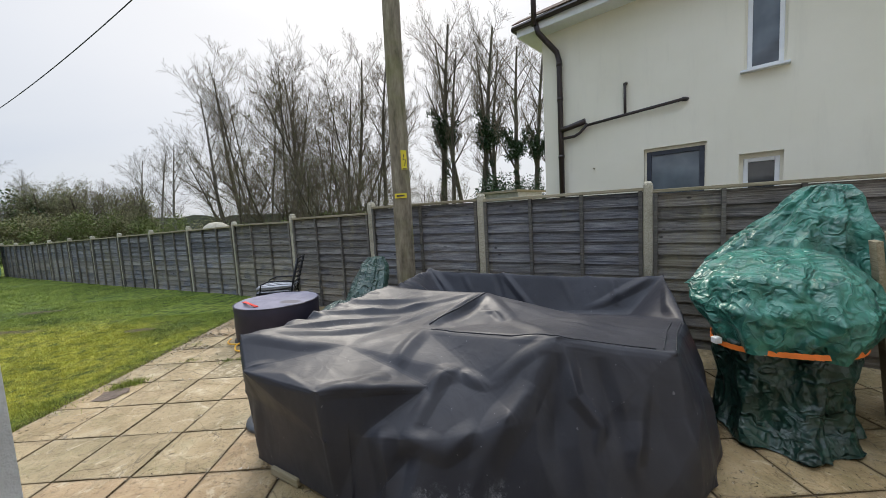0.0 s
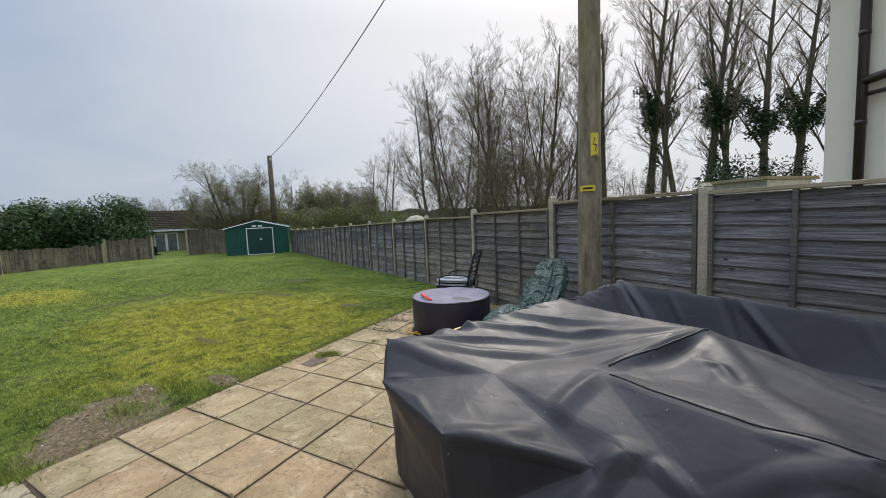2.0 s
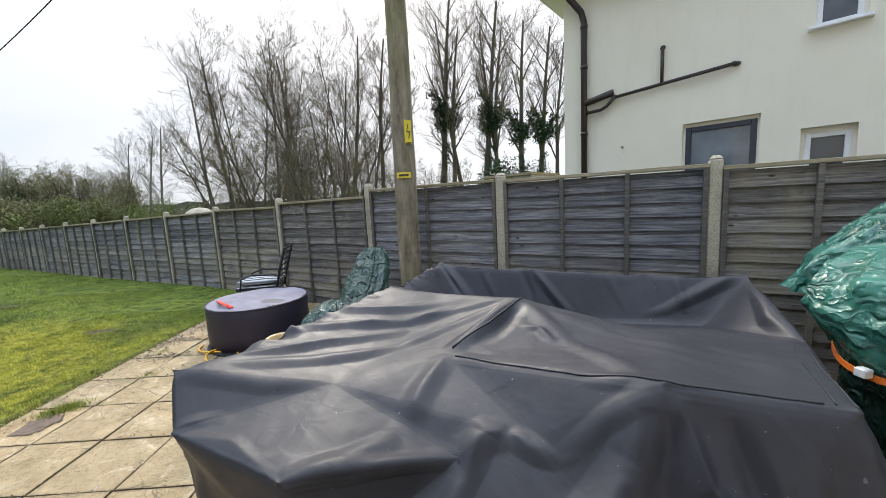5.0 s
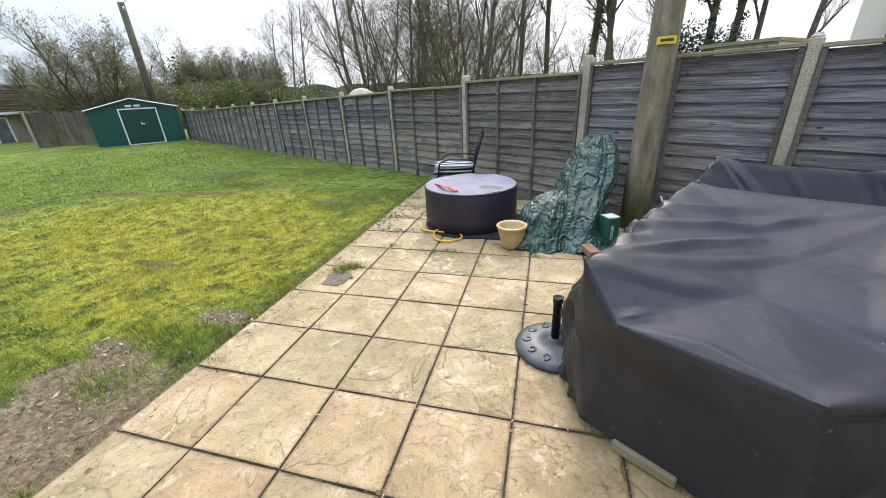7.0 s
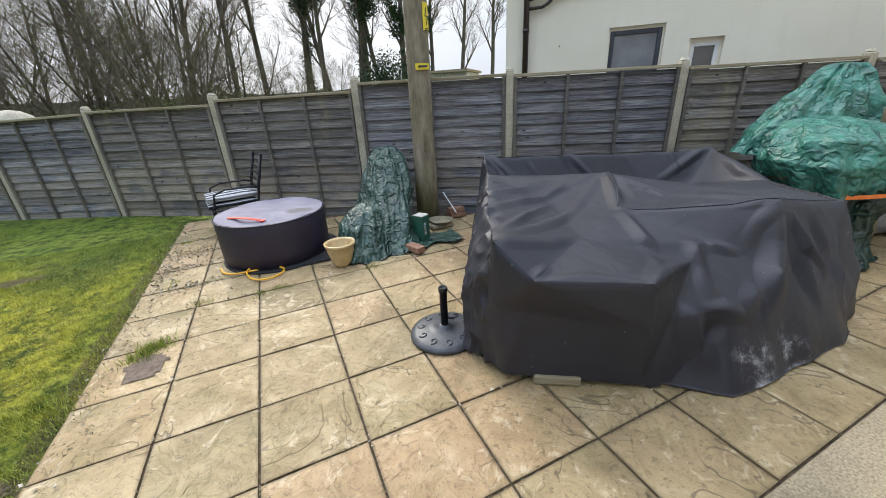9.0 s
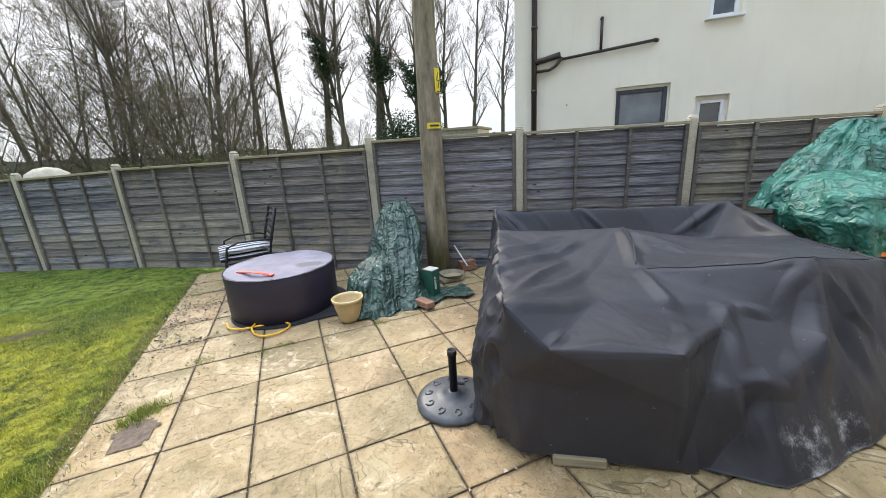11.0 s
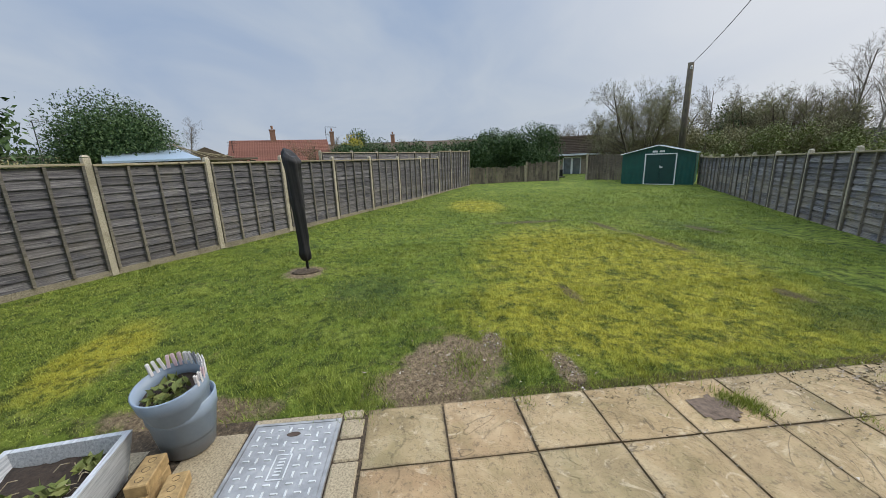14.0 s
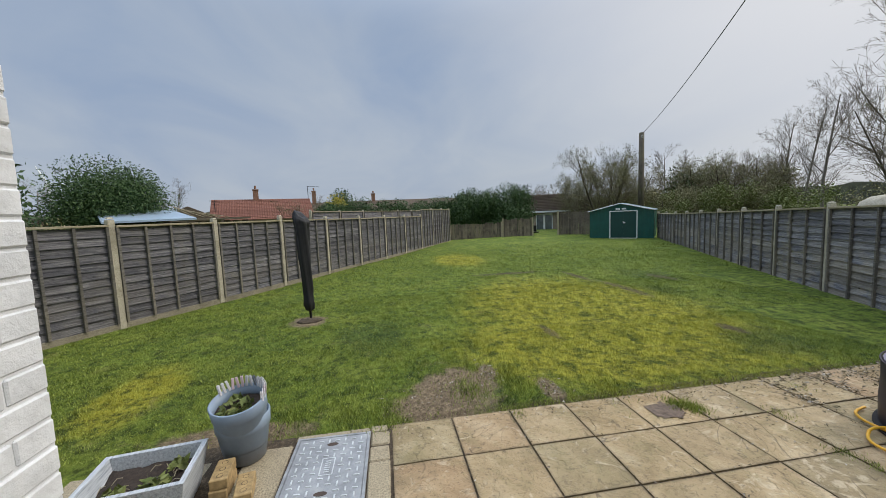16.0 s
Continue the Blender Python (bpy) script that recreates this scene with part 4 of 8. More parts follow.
# ---- own house: white painted brick wall ----
def make_own_wall():
    x0, yf, top, T = OWN_X, OWN_Y, 5.0, 0.28
    k = dict(kind="structure", category="wall")
    wall = wall_with_holes(10.0, top, [(1.27, 2.95, 0.0, 2.12)], T)
    for v in wall.verts:
        v.co = Vector((x0 + v.co.x, yf - v.co.y, v.co.z))
    bmesh.ops.recalc_face_normals(wall, faces=wall.faces)
    o = part("wall_north", wall, WBRICK, None, "white painted brick house wall with an open doorway", **k)
    part("wall_west", boxes(((x0 + 0.14, yf - 3.5, top / 2), (T, 6.42, top))), WBRICK, None, "white painted brick end wall", **k)
    part("wall_south", boxes(((x0 + 5.0, yf - 6.86, top / 2), (10.0, T, top))), WBRICK, None, "white painted brick back wall", **k)
    part("wall_east", boxes(((x0 + 9.86, yf - 3.5, top / 2), (T, 6.42, top))), WBRICK, None, "white painted brick end wall", **k)
    part("floor", boxes(((x0 + 5.0, yf - 3.4, 0.0), (9.4, 6.7, 0.03))), PATHC, None, "plain floor inside the doorway", kind="structure", category="floor")
    part("ceiling", boxes(((x0 + 5.0, yf - 3.55, 2.45), (9.4, 6.4, 0.1))), WHITE, None, "plain white ceiling inside", kind="structure", category="ceiling")
    bm = bmesh.new()
    vs = [bm.verts.new(p) for p in ((x0 - 0.3, yf + 0.3, top), (x0 + 10.3, yf + 0.3, top), (x0 + 10.3, yf - 7.3, top), (x0 - 0.3, yf - 7.3, top), (x0 - 0.3, yf - 3.5, 7.4), (x0 + 10.3, yf - 3.5, 7.4))]
    for q in ((0, 1, 5, 4), (2, 3, 4, 5), (3, 0, 4), (1, 2, 5), (3, 2, 1, 0)):
        bm.faces.new([vs[k2] for k2 in q])
    part("roof_slope", bm, RTILE, None, "brown tiled roof of the white house", kind="structure", category="roof")
    fr = thing("door_frame", Matrix(), "white plastic frame of an open patio doorway", "door frame", kind="structure")
    part("jamb", boxes(((x0 + 1.30, yf - 0.12, 1.05), (0.055, 0.10, 2.08)), bevel=0.006), WHITE, fr)
    part("jamb", boxes(((x0 + 2.92, yf - 0.12, 1.05), (0.055, 0.10, 2.08)), bevel=0.006), WHITE, fr)
    part("head", boxes(((x0 + 2.11, yf - 0.12, 2.09), (1.56, 0.10, 0.055)), bevel=0.006), WHITE, fr)
    return o


OWN_X, OWN_Y = -1.73, 0.38
OWN = make_own_wall()


# ---- telegraph poles and cable ----
def make_pole():
    o = thing("telegraph_pole", Matrix.Translation((-0.44, 5.27, 0)), "weathered round timber telegraph pole in front of the fence", "telegraph pole")
    bm = bmesh.new()
    n = 14
    tube(bm, [(0.10 * i / n * 0.6, 0.05 * i / n, 9.0 * i / n - 0.02) for i in range(n + 1)], [0.142 - 0.045 * i / n for i in range(n + 1)], 20)
    roughen(bm, 0.012, 3.0)
    part("pole_shaft", bm, POLEWOOD, o, smooth=True)
    M = m_simple("yellow_sign", (0.70, 0.55, 0.03), 0.5, var=0.08)
    D = m_simple("sign_print", (0.03, 0.03, 0.03), 0.5, var=0.02)
    # two plates bent round the front of the shaft
    def plate(z, h, w, r, az):
        bm = bmesh.new()
        prev = None
        for k in range(7):
            a = az + (k / 6 - 0.5) * w / r
            col = [bm.verts.new((r * math.cos(a) + q * math.cos(a), r * math.sin(a) + q * math.sin(a), zz)) for q, zz in ((0.004, z - h / 2), (0.004, z + h / 2), (-0.004, z + h / 2), (-0.004, z - h / 2))]
            if prev:
                for m in range(4):
                    bm.faces.new((prev[m], col[m], col[(m + 1) % 4], prev[(m + 1) % 4]))
            else:
                bm.faces.new(col[::-1])
            prev = col
        bm.faces.new(prev)
        return bm
    az = radians(-92)
    p = part("number_plate", plate(1.87, 0.065, 0.17, 0.148, az), M, o, "small yellow number plate")
    p.location = (0.012, 0.01, 0)
    p = part("plate_print", plate(1.87, 0.022, 0.11, 0.153, az), D, o, "dark print bars")
    p.location = (0.012, 0.01, 0)
    p = part("warning_sign", plate(2.36, 0.26, 0.085, 0.146, radians(-62)), M, o, "tall yellow warning sign with a dark zigzag mark")
    p.location = (0.016, 0.012, 0)
    bm = bmesh.new()
    a = radians(-62)
    c, s_ = math.cos(a), math.sin(a)
    for (u0, z0), (u1, z1) in (((0.0, 2.44), (-0.02, 2.36)), ((-0.02, 2.36), (0.02, 2.36)), ((0.02, 2.36), (0.0, 2.28)), ((-0.03, 2.24), (0.03, 2.24))):
        tube(bm, [(0.156 * c - u0 * s_, 0.156 * s_ + u0 * c, z0), (0.156 * c - u1 * s_, 0.156 * s_ + u1 * c, z1)], 0.0045, 5)
    p = part("warning_print", bm, D, o, "dark zigzag mark")
    p.location = (0.016, 0.012, 0)
    # second pole beyond the lawn
    o2 = thing("telegraph_pole", Matrix.Translation((-22.3, 17.7, 0)), "distant slim telegraph pole above the bushes carrying a cable", "telegraph pole")
    bm = bmesh.new()
    tube(bm, [(0, 0, 0), (0.02, 0, 6.35)], [0.19, 0.15], 12)
    part("pole_shaft", bm, BARK, o2, smooth=True)
    part("insulator", lathe(bmesh.new(), [(0, 0), (0.05, 0), (0.05, 0.12), (0.03, 0.16), (0, 0.16)], 8, Matrix.Translation((0.22, -0.1, 6.0))), WHITE, o2)
    part("crossbar", boxes(((0.12, -0.06, 6.05), (0.36, 0.05, 0.05)), rz=-0.45), BARK, o2)
    A, B = Vector((-22.3, 17.7, 6.25)), Vector(CABLE_END)
    pts = []
    for i in range(41):
        t = i / 40
        p = A.lerp(B, t)
        p.z -= 4 * CABLE_SAG * t * (1 - t)
        pts.append(p)
    part("overhead_cable", tube(bmesh.new(), pts, 0.014, 6), BLACKM, None, "black overhead cable from the far pole to the house", category="cable")


CABLE_END, CABLE_SAG = (-0.2, 6.0, 8.45), 0.62


make_pole()

# ---- the covered garden sofa ----
# ridge points of the cover: x, y, z
RIDGE = {
    "A": (-0.08, 4.42, 0.93), "A2": (0.75, 4.02, 0.90), "B2": (1.55, 3.66, 0.88), "B": (2.16, 3.36, 0.90),
    "E": (-1.29, 2.32, 0.89), "E2": (-1.02, 2.82, 0.86), "E3": (-0.52, 3.62, 0.90), "C": (0.47, 3.22, 0.86),
    "D": (-0.66, 1.86, 0.68), "F": (0.71, 2.03, 0.84), "G": (1.34, 1.94, 0.74), "K": (-0.09, 2.57, 0.765),
    "M": (-1.17, 2.12, 0.71), "J": (-0.06, 2.06, 0.57),
}
DIPS = {"v1": (0.20, 4.06, 0.50), "v2": (1.00, 3.68, 0.48), "v3": (1.80, 3.30, 0.54), "w1": (-0.30, 3.00, 0.73), "w2": (-0.62, 2.40, 0.74), "w3": (0.22, 2.08, 0.62),
        "w4": (1.20, 2.75, 0.73), "H": (1.84, 2.58, 0.70)}
SKIRT = {"a": (-0.12, 4.52, 0.0), "a2": (0.85, 4.12, 0.0), "b": (2.24, 3.44, 0.0), "h": (2.02, 2.55, 0.0), "g": (1.52, 1.82, 0.02), "f": (0.98, 1.57, 0.0), "f2": (0.44, 1.55, 0.0),
         "f3": (-0.24, 1.60, 0.0), "d2": (-0.46, 1.80, 0.0), "d": (-0.59, 1.87, 0.02), "e": (-1.22, 2.28, 0.05), "e2": (-1.30, 2.62, 0.03), "e3": (-0.75, 3.55, 0.0)}
MID = {"md": (-0.62, 1.855, 0.40), "md2": (-0.44, 1.88, 0.40), "mf3": (-0.08, 1.80, 0.40), "mf2": (0.42, 1.80, 0.46), "mf": (0.86, 1.78, 0.45), "mg": (1.44, 1.86, 0.42),
       "mh": (1.95, 2.55, 0.4), "mb": (2.21, 3.41, 0.45), "ma": (-0.10, 4.49, 0.45), "me": (-1.27, 2.30, 0.50), "me2": (-1.33, 2.58, 0.45), "me3": (-0.66, 3.60, 0.5), "ma2": (0.82, 4.09, 0.5)}
FACES = """A A2 v1;A2 v2 v1;A2 B2 v2;B2 v3 v2;B2 B v3;A v1 E3;E3 v1 C;v1 v2 C;v2 w4 C;v2 v3 w4;v3 H w4;B H v3;E3 C w1;E3 w1 E2;E2 w1 w2;E E2 w2;w1 C K;w1 K w2;C w4 K;K w4 F;w4 G F;w4 H G;E w2 M;w2 D M;w2 K w3;w2 w3 J;w2 J D;K F w3;
D J md2;J w3 mf3;J mf3 md2;D md2 md;w3 F mf2;w3 mf2 mf3;F mf mf2;F G mf;G mg mf;G H mh;G mh mg;H B mb;H mb mh;M D md;M md me;E M me;E me me2;E me2 E2;E2 me2 me3;E2 me3 E3;E3 me3 ma;E3 ma A;A ma ma2;A ma2 A2;A2 ma2 mb;A2 mb B2;B2 mb B;
md d me;d e me;me e me2;e e2 me2;me2 e2 me3;e2 e3 me3;me3 e3 ma;e3 a ma;ma a a2;ma a2 ma2;ma2 a2 b;ma2 b mb;mb b h;mb h mh;mh h g;mh g mg;mg g f;mg f mf;mf f f2;mf f2 mf2;mf2 f2 f3;mf2 f3 mf3;mf3 f3 d2;mf3 d2 md2;md2 d2 d;md2 d md"""


# creases of the cloth: a line of points, width, height (a trough where it is negative)
CREASES = [
    ([(-0.65, 1.87, 0.68), (-0.46, 1.98, 0.68), (-0.29, 2.12, 0.66)], 0.030, 0.040), ([(-0.08, 2.58, 0.77), (-0.20, 2.34, 0.72), (-0.29, 2.12, 0.66)], 0.034, 0.032),
    ([(-0.65, 1.87, 0.68), (-0.30, 2.00, 0.62), (-0.06, 2.07, 0.58)], 0.022, 0.026),
    ([(-1.28, 2.33, 0.88), (-0.80, 2.55, 0.76), (-0.35, 2.77, 0.70), (0.05, 3.00, 0.76), (0.44, 3.21, 0.86)], 0.028, 0.042),
    ([(-1.27, 2.36, 0.87), (-0.75, 2.75, 0.80), (-0.30, 3.02, 0.74)], 0.024, 0.026), ([(-1.26, 2.33, 0.87), (-0.90, 2.36, 0.75), (-0.62, 2.42, 0.72)], 0.028, 0.022),
    ([(-1.12, 2.79, 0.87), (-0.70, 3.00, 0.80), (0.00, 3.20, 0.78), (0.42, 3.24, 0.86)], 0.026, 0.035), ([(-0.84, 3.16, 0.88), (-0.35, 3.28, 0.80), (0.10, 3.33, 0.78)], 0.028, 0.028),
    ([(0.45, 3.22, 0.87), (0.20, 2.92, 0.83), (-0.08, 2.60, 0.78)], 0.030, 0.055), ([(0.45, 3.22, 0.87), (0.58, 2.65, 0.82), (0.69, 2.08, 0.85)], 0.040, 0.040),
    ([(0.42, 3.10, 0.86), (0.20, 2.78, 0.76), (0.06, 2.66, 0.73)], 0.030, -0.030), ([(0.36, 2.86, 0.78), (0.46, 2.80, 0.78), (0.50, 2.66, 0.75)], 0.018, 0.024), ([(0.22, 2.78, 0.76), (0.25, 2.66, 0.72)], 0.014, 0.020),
    ([(-0.04, 2.55, 0.77), (0.20, 2.38, 0.70), (0.45, 2.20, 0.74), (0.69, 2.05, 0.85)], 0.022, 0.030), ([(-0.02, 2.66, 0.76), (0.25, 2.46, 0.70), (0.50, 2.28, 0.74)], 0.022, -0.026),
    ([(-0.08, 2.06, 0.56), (0.04, 2.12, 0.62), (0.14, 2.12, 0.63)], 0.035, 0.028), ([(0.04, 2.12, 0.62), (-0.06, 1.98, 0.56), (-0.17, 1.84, 0.45)], 0.030, 0.034),
    ([(0.14, 2.12, 0.62), (0.27, 1.96, 0.62), (0.40, 1.93, 0.66)], 0.026, 0.040), ([(0.27, 1.96, 0.62), (0.46, 2.00, 0.74), (0.68, 2.02, 0.85)], 0.030, 0.034),
    ([(0.70, 2.02, 0.84), (0.50, 1.86, 0.66), (0.27, 1.80, 0.34), (0.15, 1.74, 0.08)], 0.050, 0.060),
    ([(0.66, 1.96, 0.78), (0.63, 1.84, 0.60), (0.60, 1.76, 0.35), (0.64, 1.70, 0.08)], 0.045, -0.055), ([(0.73, 2.00, 0.82), (0.74, 1.86, 0.56), (0.84, 1.80, 0.42), (0.75, 1.74, 0.20), (0.80, 1.66, 0.05)], 0.024, 0.045),
    ([(-0.26, 1.84, 0.30), (0.00, 1.80, 0.22), (0.20, 1.80, 0.33)], 0.032, -0.045), ([(-0.22, 1.84, 0.42), (0.02, 1.80, 0.33), (0.20, 1.80, 0.46)], 0.034, 0.035), ([(-0.30, 1.88, 0.52), (-0.06, 1.82, 0.44)], 0.022, -0.032),
    ([(-0.36, 1.86, 0.58), (-0.30, 1.82, 0.30), (-0.26, 1.74, 0.02)], 0.040, 0.050), ([(1.22, 1.80, 0.74), (1.08, 1.80, 0.50), (0.98, 1.72, 0.25), (1.02, 1.66, 0.05)], 0.030, 0.035),
    ([(0.90, 1.95, 0.74), (0.92, 1.82, 0.48), (0.90, 1.74, 0.22)], 0.030, -0.035), ([(1.34, 1.94, 0.72), (1.30, 1.80, 0.40), (1.36, 1.72, 0.05)], 0.05, 0.035), ([(1.60, 2.10, 0.65), (1.62, 2.05, 0.35), (1.66, 2.0, 0.05)], 0.05, 0.04),
    ([(0.48, 3.20, 0.87), (1.10, 2.95, 0.82), (1.78, 2.70, 0.74)], 0.035, 0.028), ([(0.52, 3.12, 0.86), (1.00, 2.60, 0.80), (1.50, 2.20, 0.76)], 0.035, 0.020), ([(0.62, 2.95, 0.84), (0.95, 2.45, 0.82), (1.28, 2.05, 0.78)], 0.030, 0.016), ([(0.95, 2.98, 0.82), (1.30, 2.55, 0.78), (1.6, 2.3, 0.74)], 0.028, 0.014),
    ([(-0.05, 4.44, 0.93), (0.20, 4.05, 0.60)], 0.030, 0.035), ([(0.75, 4.02, 0.90), (1.00, 3.68, 0.52)], 0.024, 0.036), ([(0.66, 4.05, 0.90), (0.72, 3.80, 0.56)], 0.022, -0.030), ([(0.30, 4.22, 0.91), (0.45, 3.90, 0.54)], 0.022, 0.020),
    ([(2.14, 3.38, 0.92), (1.60, 3.42, 0.66), (1.20, 3.50, 0.56)], 0.030, 0.050), ([(1.30, 3.76, 0.88), (1.36, 3.50, 0.58)], 0.022, 0.018), ([(1.75, 3.55, 0.88), (1.72, 3.38, 0.62)], 0.022, 0.022),
    ([(-0.50, 3.60, 0.90), (0.00, 3.80, 0.66), (0.25, 3.85, 0.58)], 0.028, 0.035), ([(-0.30, 3.98, 0.92), (0.00, 3.98, 0.64)], 0.024, 0.025), ([(2.05, 3.20, 0.88), (1.90, 2.90, 0.74), (1.82, 2.62, 0.70)], 0.035, 0.035),
    ([(-1.17, 2.14, 0.71), (-1.02, 2.18, 0.75), (-0.96, 2.16, 0.73)], 0.018, 0.018), ([(-1.17, 2.12, 0.70), (-0.90, 2.05, 0.70), (-0.66, 1.87, 0.68)], 0.018, 0.010), ([(-0.66, 1.86, 0.66), (-0.63, 1.85, 0.40), (-0.60, 1.86, 0.05)], 0.016, 0.014), ([(-1.20, 2.12, 0.68), (-1.19, 2.22, 0.35), (-1.22, 2.27, 0.06)], 0.03, 0.020),
]


def crease_heights(P):
    """How far all creases together lift each point of an array."""
    total = np.zeros(len(P))
    for line, w, h in CREASES:
        line = np.array(line)
        best, along = np.full(len(P), 9.0), np.zeros(len(P))
        lengths = np.linalg.norm(np.diff(line, axis=0), axis=1)
        run = 0.0
        for a, b, L in zip(line, line[1:], lengths):
            t = np.clip((P - a) @ (b - a) / L ** 2, 0, 1)
            d = np.linalg.norm(P - a - t[:, None] * (b - a), axis=1)
            near = d < best
            best[near], along[near] = d[near], (run + t[near] * L) / lengths.sum()
            run += L
        total += 1.15 * h * np.maximum(0, 1 - best / (2.4 * w)) ** 1.3 * np.maximum(0, np.sin(np.pi * along)) ** 0.8
    return total


def make_cover():
    o = thing("sofa_cover", Matrix(), "charcoal woven cover draped in folds over corner garden sofa", "furniture cover")
    P = {k: Vector(v) for d in (RIDGE, DIPS, SKIRT, MID) for k, v in d.items()}
    names = list(P)
    idx = {k: i for i, k in enumerate(names)}
    pts = [P[k].copy() for k in names]
    tris = [tuple(idx[k] for k in f.split()) for f in FACES.replace("\n", "").split(";")]
    hard = [(idx[k], P[k].copy()) for k in ("A", "B", "C", "D", "E", "F", "G", "K", "J", "M", "w3", "v1", "v2", "md", "me", "me2", "A2", "B2")]
    for level in range(6):
        mids, out = {}, []
        def mid(a, b):
            key = (min(a, b), max(a, b))
            if key not in mids:
                mids[key] = len(pts)
                pts.append((pts[a] + pts[b]) / 2)
            return mids[key]
        for a, b, c in tris:
            ab, bc, ca = mid(a, b), mid(b, c), mid(c, a)
            out += [(a, ab, ca), (ab, b, bc), (ca, bc, c), (ab, bc, ca)]
        tris = out
        if level in (2, 3):
            count = {}
            for a, b, c in tris:
                for e in ((a, b), (b, c), (c, a)):
                    e = (min(e), max(e))
                    count[e] = count.get(e, 0) + 1
            rim = {i for e, k in count.items() if k == 1 for i in e}
            acc, num = [Vector() for _ in pts], [0] * len(pts)
            for a, b in count:
                acc[a] += pts[b]; acc[b] += pts[a]
                num[a] += 1; num[b] += 1
            pts = [p if i in rim else p.lerp(acc[i] / num[i], 0.45) for i, p in enumerate(pts)]
            for i, p in hard:
                pts[i] = pts[i].lerp(p, 0.9)
    bm = bmesh.new()
    V = [bm.verts.new(p) for p in pts]
    for t in tris:
        bm.faces.new([V[i] for i in t])
    bmesh.ops.recalc_face_normals(bm, faces=bm.faces)
    bm.normal_update()
    lift = crease_heights(np.array(pts))
    for v, add in zip(bm.verts, lift):
        p = v.co
        up = max(0.0, v.normal.z)
        side = 1.0 - up
        n1 = noise.noise(Vector((p.x * 2.2, p.y * 2.2, p.z * 1.5)))
        n2 = 1 - 2 * abs(noise.noise(Vector((p.x * 5, p.y * 5, p.z * 2 + 5))))
        drape = p.x > -0.5 and p.y < 2.3
        d = add + (1.0 if up > 0.35 or drape else 0.4) * (0.008 * n1 + 0.002 * (n2 - 0.5))
        # crumpled end of the arm
        crumple = max(0.0, min(1.0, (0.10 - 0.866 * (p.x + 1.29) + 0.5 * (p.y - 2.32)) / 0.12)) * max(0.0, min(1.0, (p.y - 2.28) / 0.12))
        if crumple > 0:
            q = Vector((p.x * 3 + 1, p.y * 7, p.z * 3.2))
            d += crumple * (0.045 * (0.35 - abs(noise.noise(q)) * 1.8) + 0.020 * (0.35 - abs(noise.noise(q * 2.3)) * 1.8))
        flare = max(0.0, 0.5 - p.z) / 0.5
        if drape:
            d += side * (flare * 0.028 * math.sin(p.x * 9 + p.y * 5 + 2 * n1) + 0.025 * (0.35 - 1.8 * abs(noise.noise(Vector((p.x * 2.6 + 3 + 0.6 * p.z, p.y * 2.6, p.z * 1.0))))))
        v.co += v.normal * d
        v.co.z = max(v.co.z, 0.012)
    part("cover_cloth", bm, COVER, o, "dusty charcoal cloth with stitched seams", smooth=True)
    return o, P


COVER_OB, CP = make_cover()


def cover_height(x, y):
    """Where the cover's cloth lies over a place."""
    me = COVER_OB.children[0].data
    hit, loc, nor, _ = COVER_OB.children[0].ray_cast(Vector((x, y, 2)), Vector((0, 0, -1)))
    return loc.z if hit else 0.0


def seam(parent, pts, r=0.006):
    """A stitched seam lying on the cover along a line on plan."""
    out = []
    for (x0, y0), (x1, y1) in zip(pts, pts[1:]):
        n = max(2, int(math.hypot(x1 - x0, y1 - y0) / 0.04))
        for i in range(n):
            x, y = x0 + (x1 - x0) * i / n, y0 + (y1 - y0) * i / n
            out.append((x, y, cover_height(x, y) + 0.002))
    part("seam", tube(bmesh.new(), out, r, 6), COVER, parent, "raised stitched seam", smooth=True)


bpy.context.view_layer.update()
seam(COVER_OB, [(-0.04, 2.55), (0.20, 2.38), (0.45, 2.20), (0.71, 2.04), (1.0, 2.02), (1.30, 1.98)], 0.004)
seam(COVER_OB, [(1.3, 1.98), (1.55, 2.35), (1.75, 2.6)], 0.004)
seam(COVER_OB, [(1.36, 1.96), (1.60, 2.32), (1.80, 2.57)], 0.004)
seam(COVER_OB, [(0.46, 3.20), (0.18, 2.85), (-0.08, 2.60)])

# grey timber sleepers that peep out under the cover
o = part("timber_block", boxes(((0.05, 0, 0.03), (0.26, 0.10, 0.055)), bevel=0.006), CAP, None, "grey weathered timber block under the cover's edge", category="timber")
o.matrix_world = Matrix.Translation((-1.00, 2.17, 0)) @ Matrix.Rotation(-0.57, 4, "Z")
o = part("timber_block", boxes(((0, 0.03, 0.02), (0.34, 0.08, 0.04)), bevel=0.006), CAP, None, "thin grey timber strip under the cover's edge", category="timber")
o.matrix_world = Matrix.Translation((-0.70, 1.99, 0)) @ Matrix.Rotation(-0.57, 4, "Z")


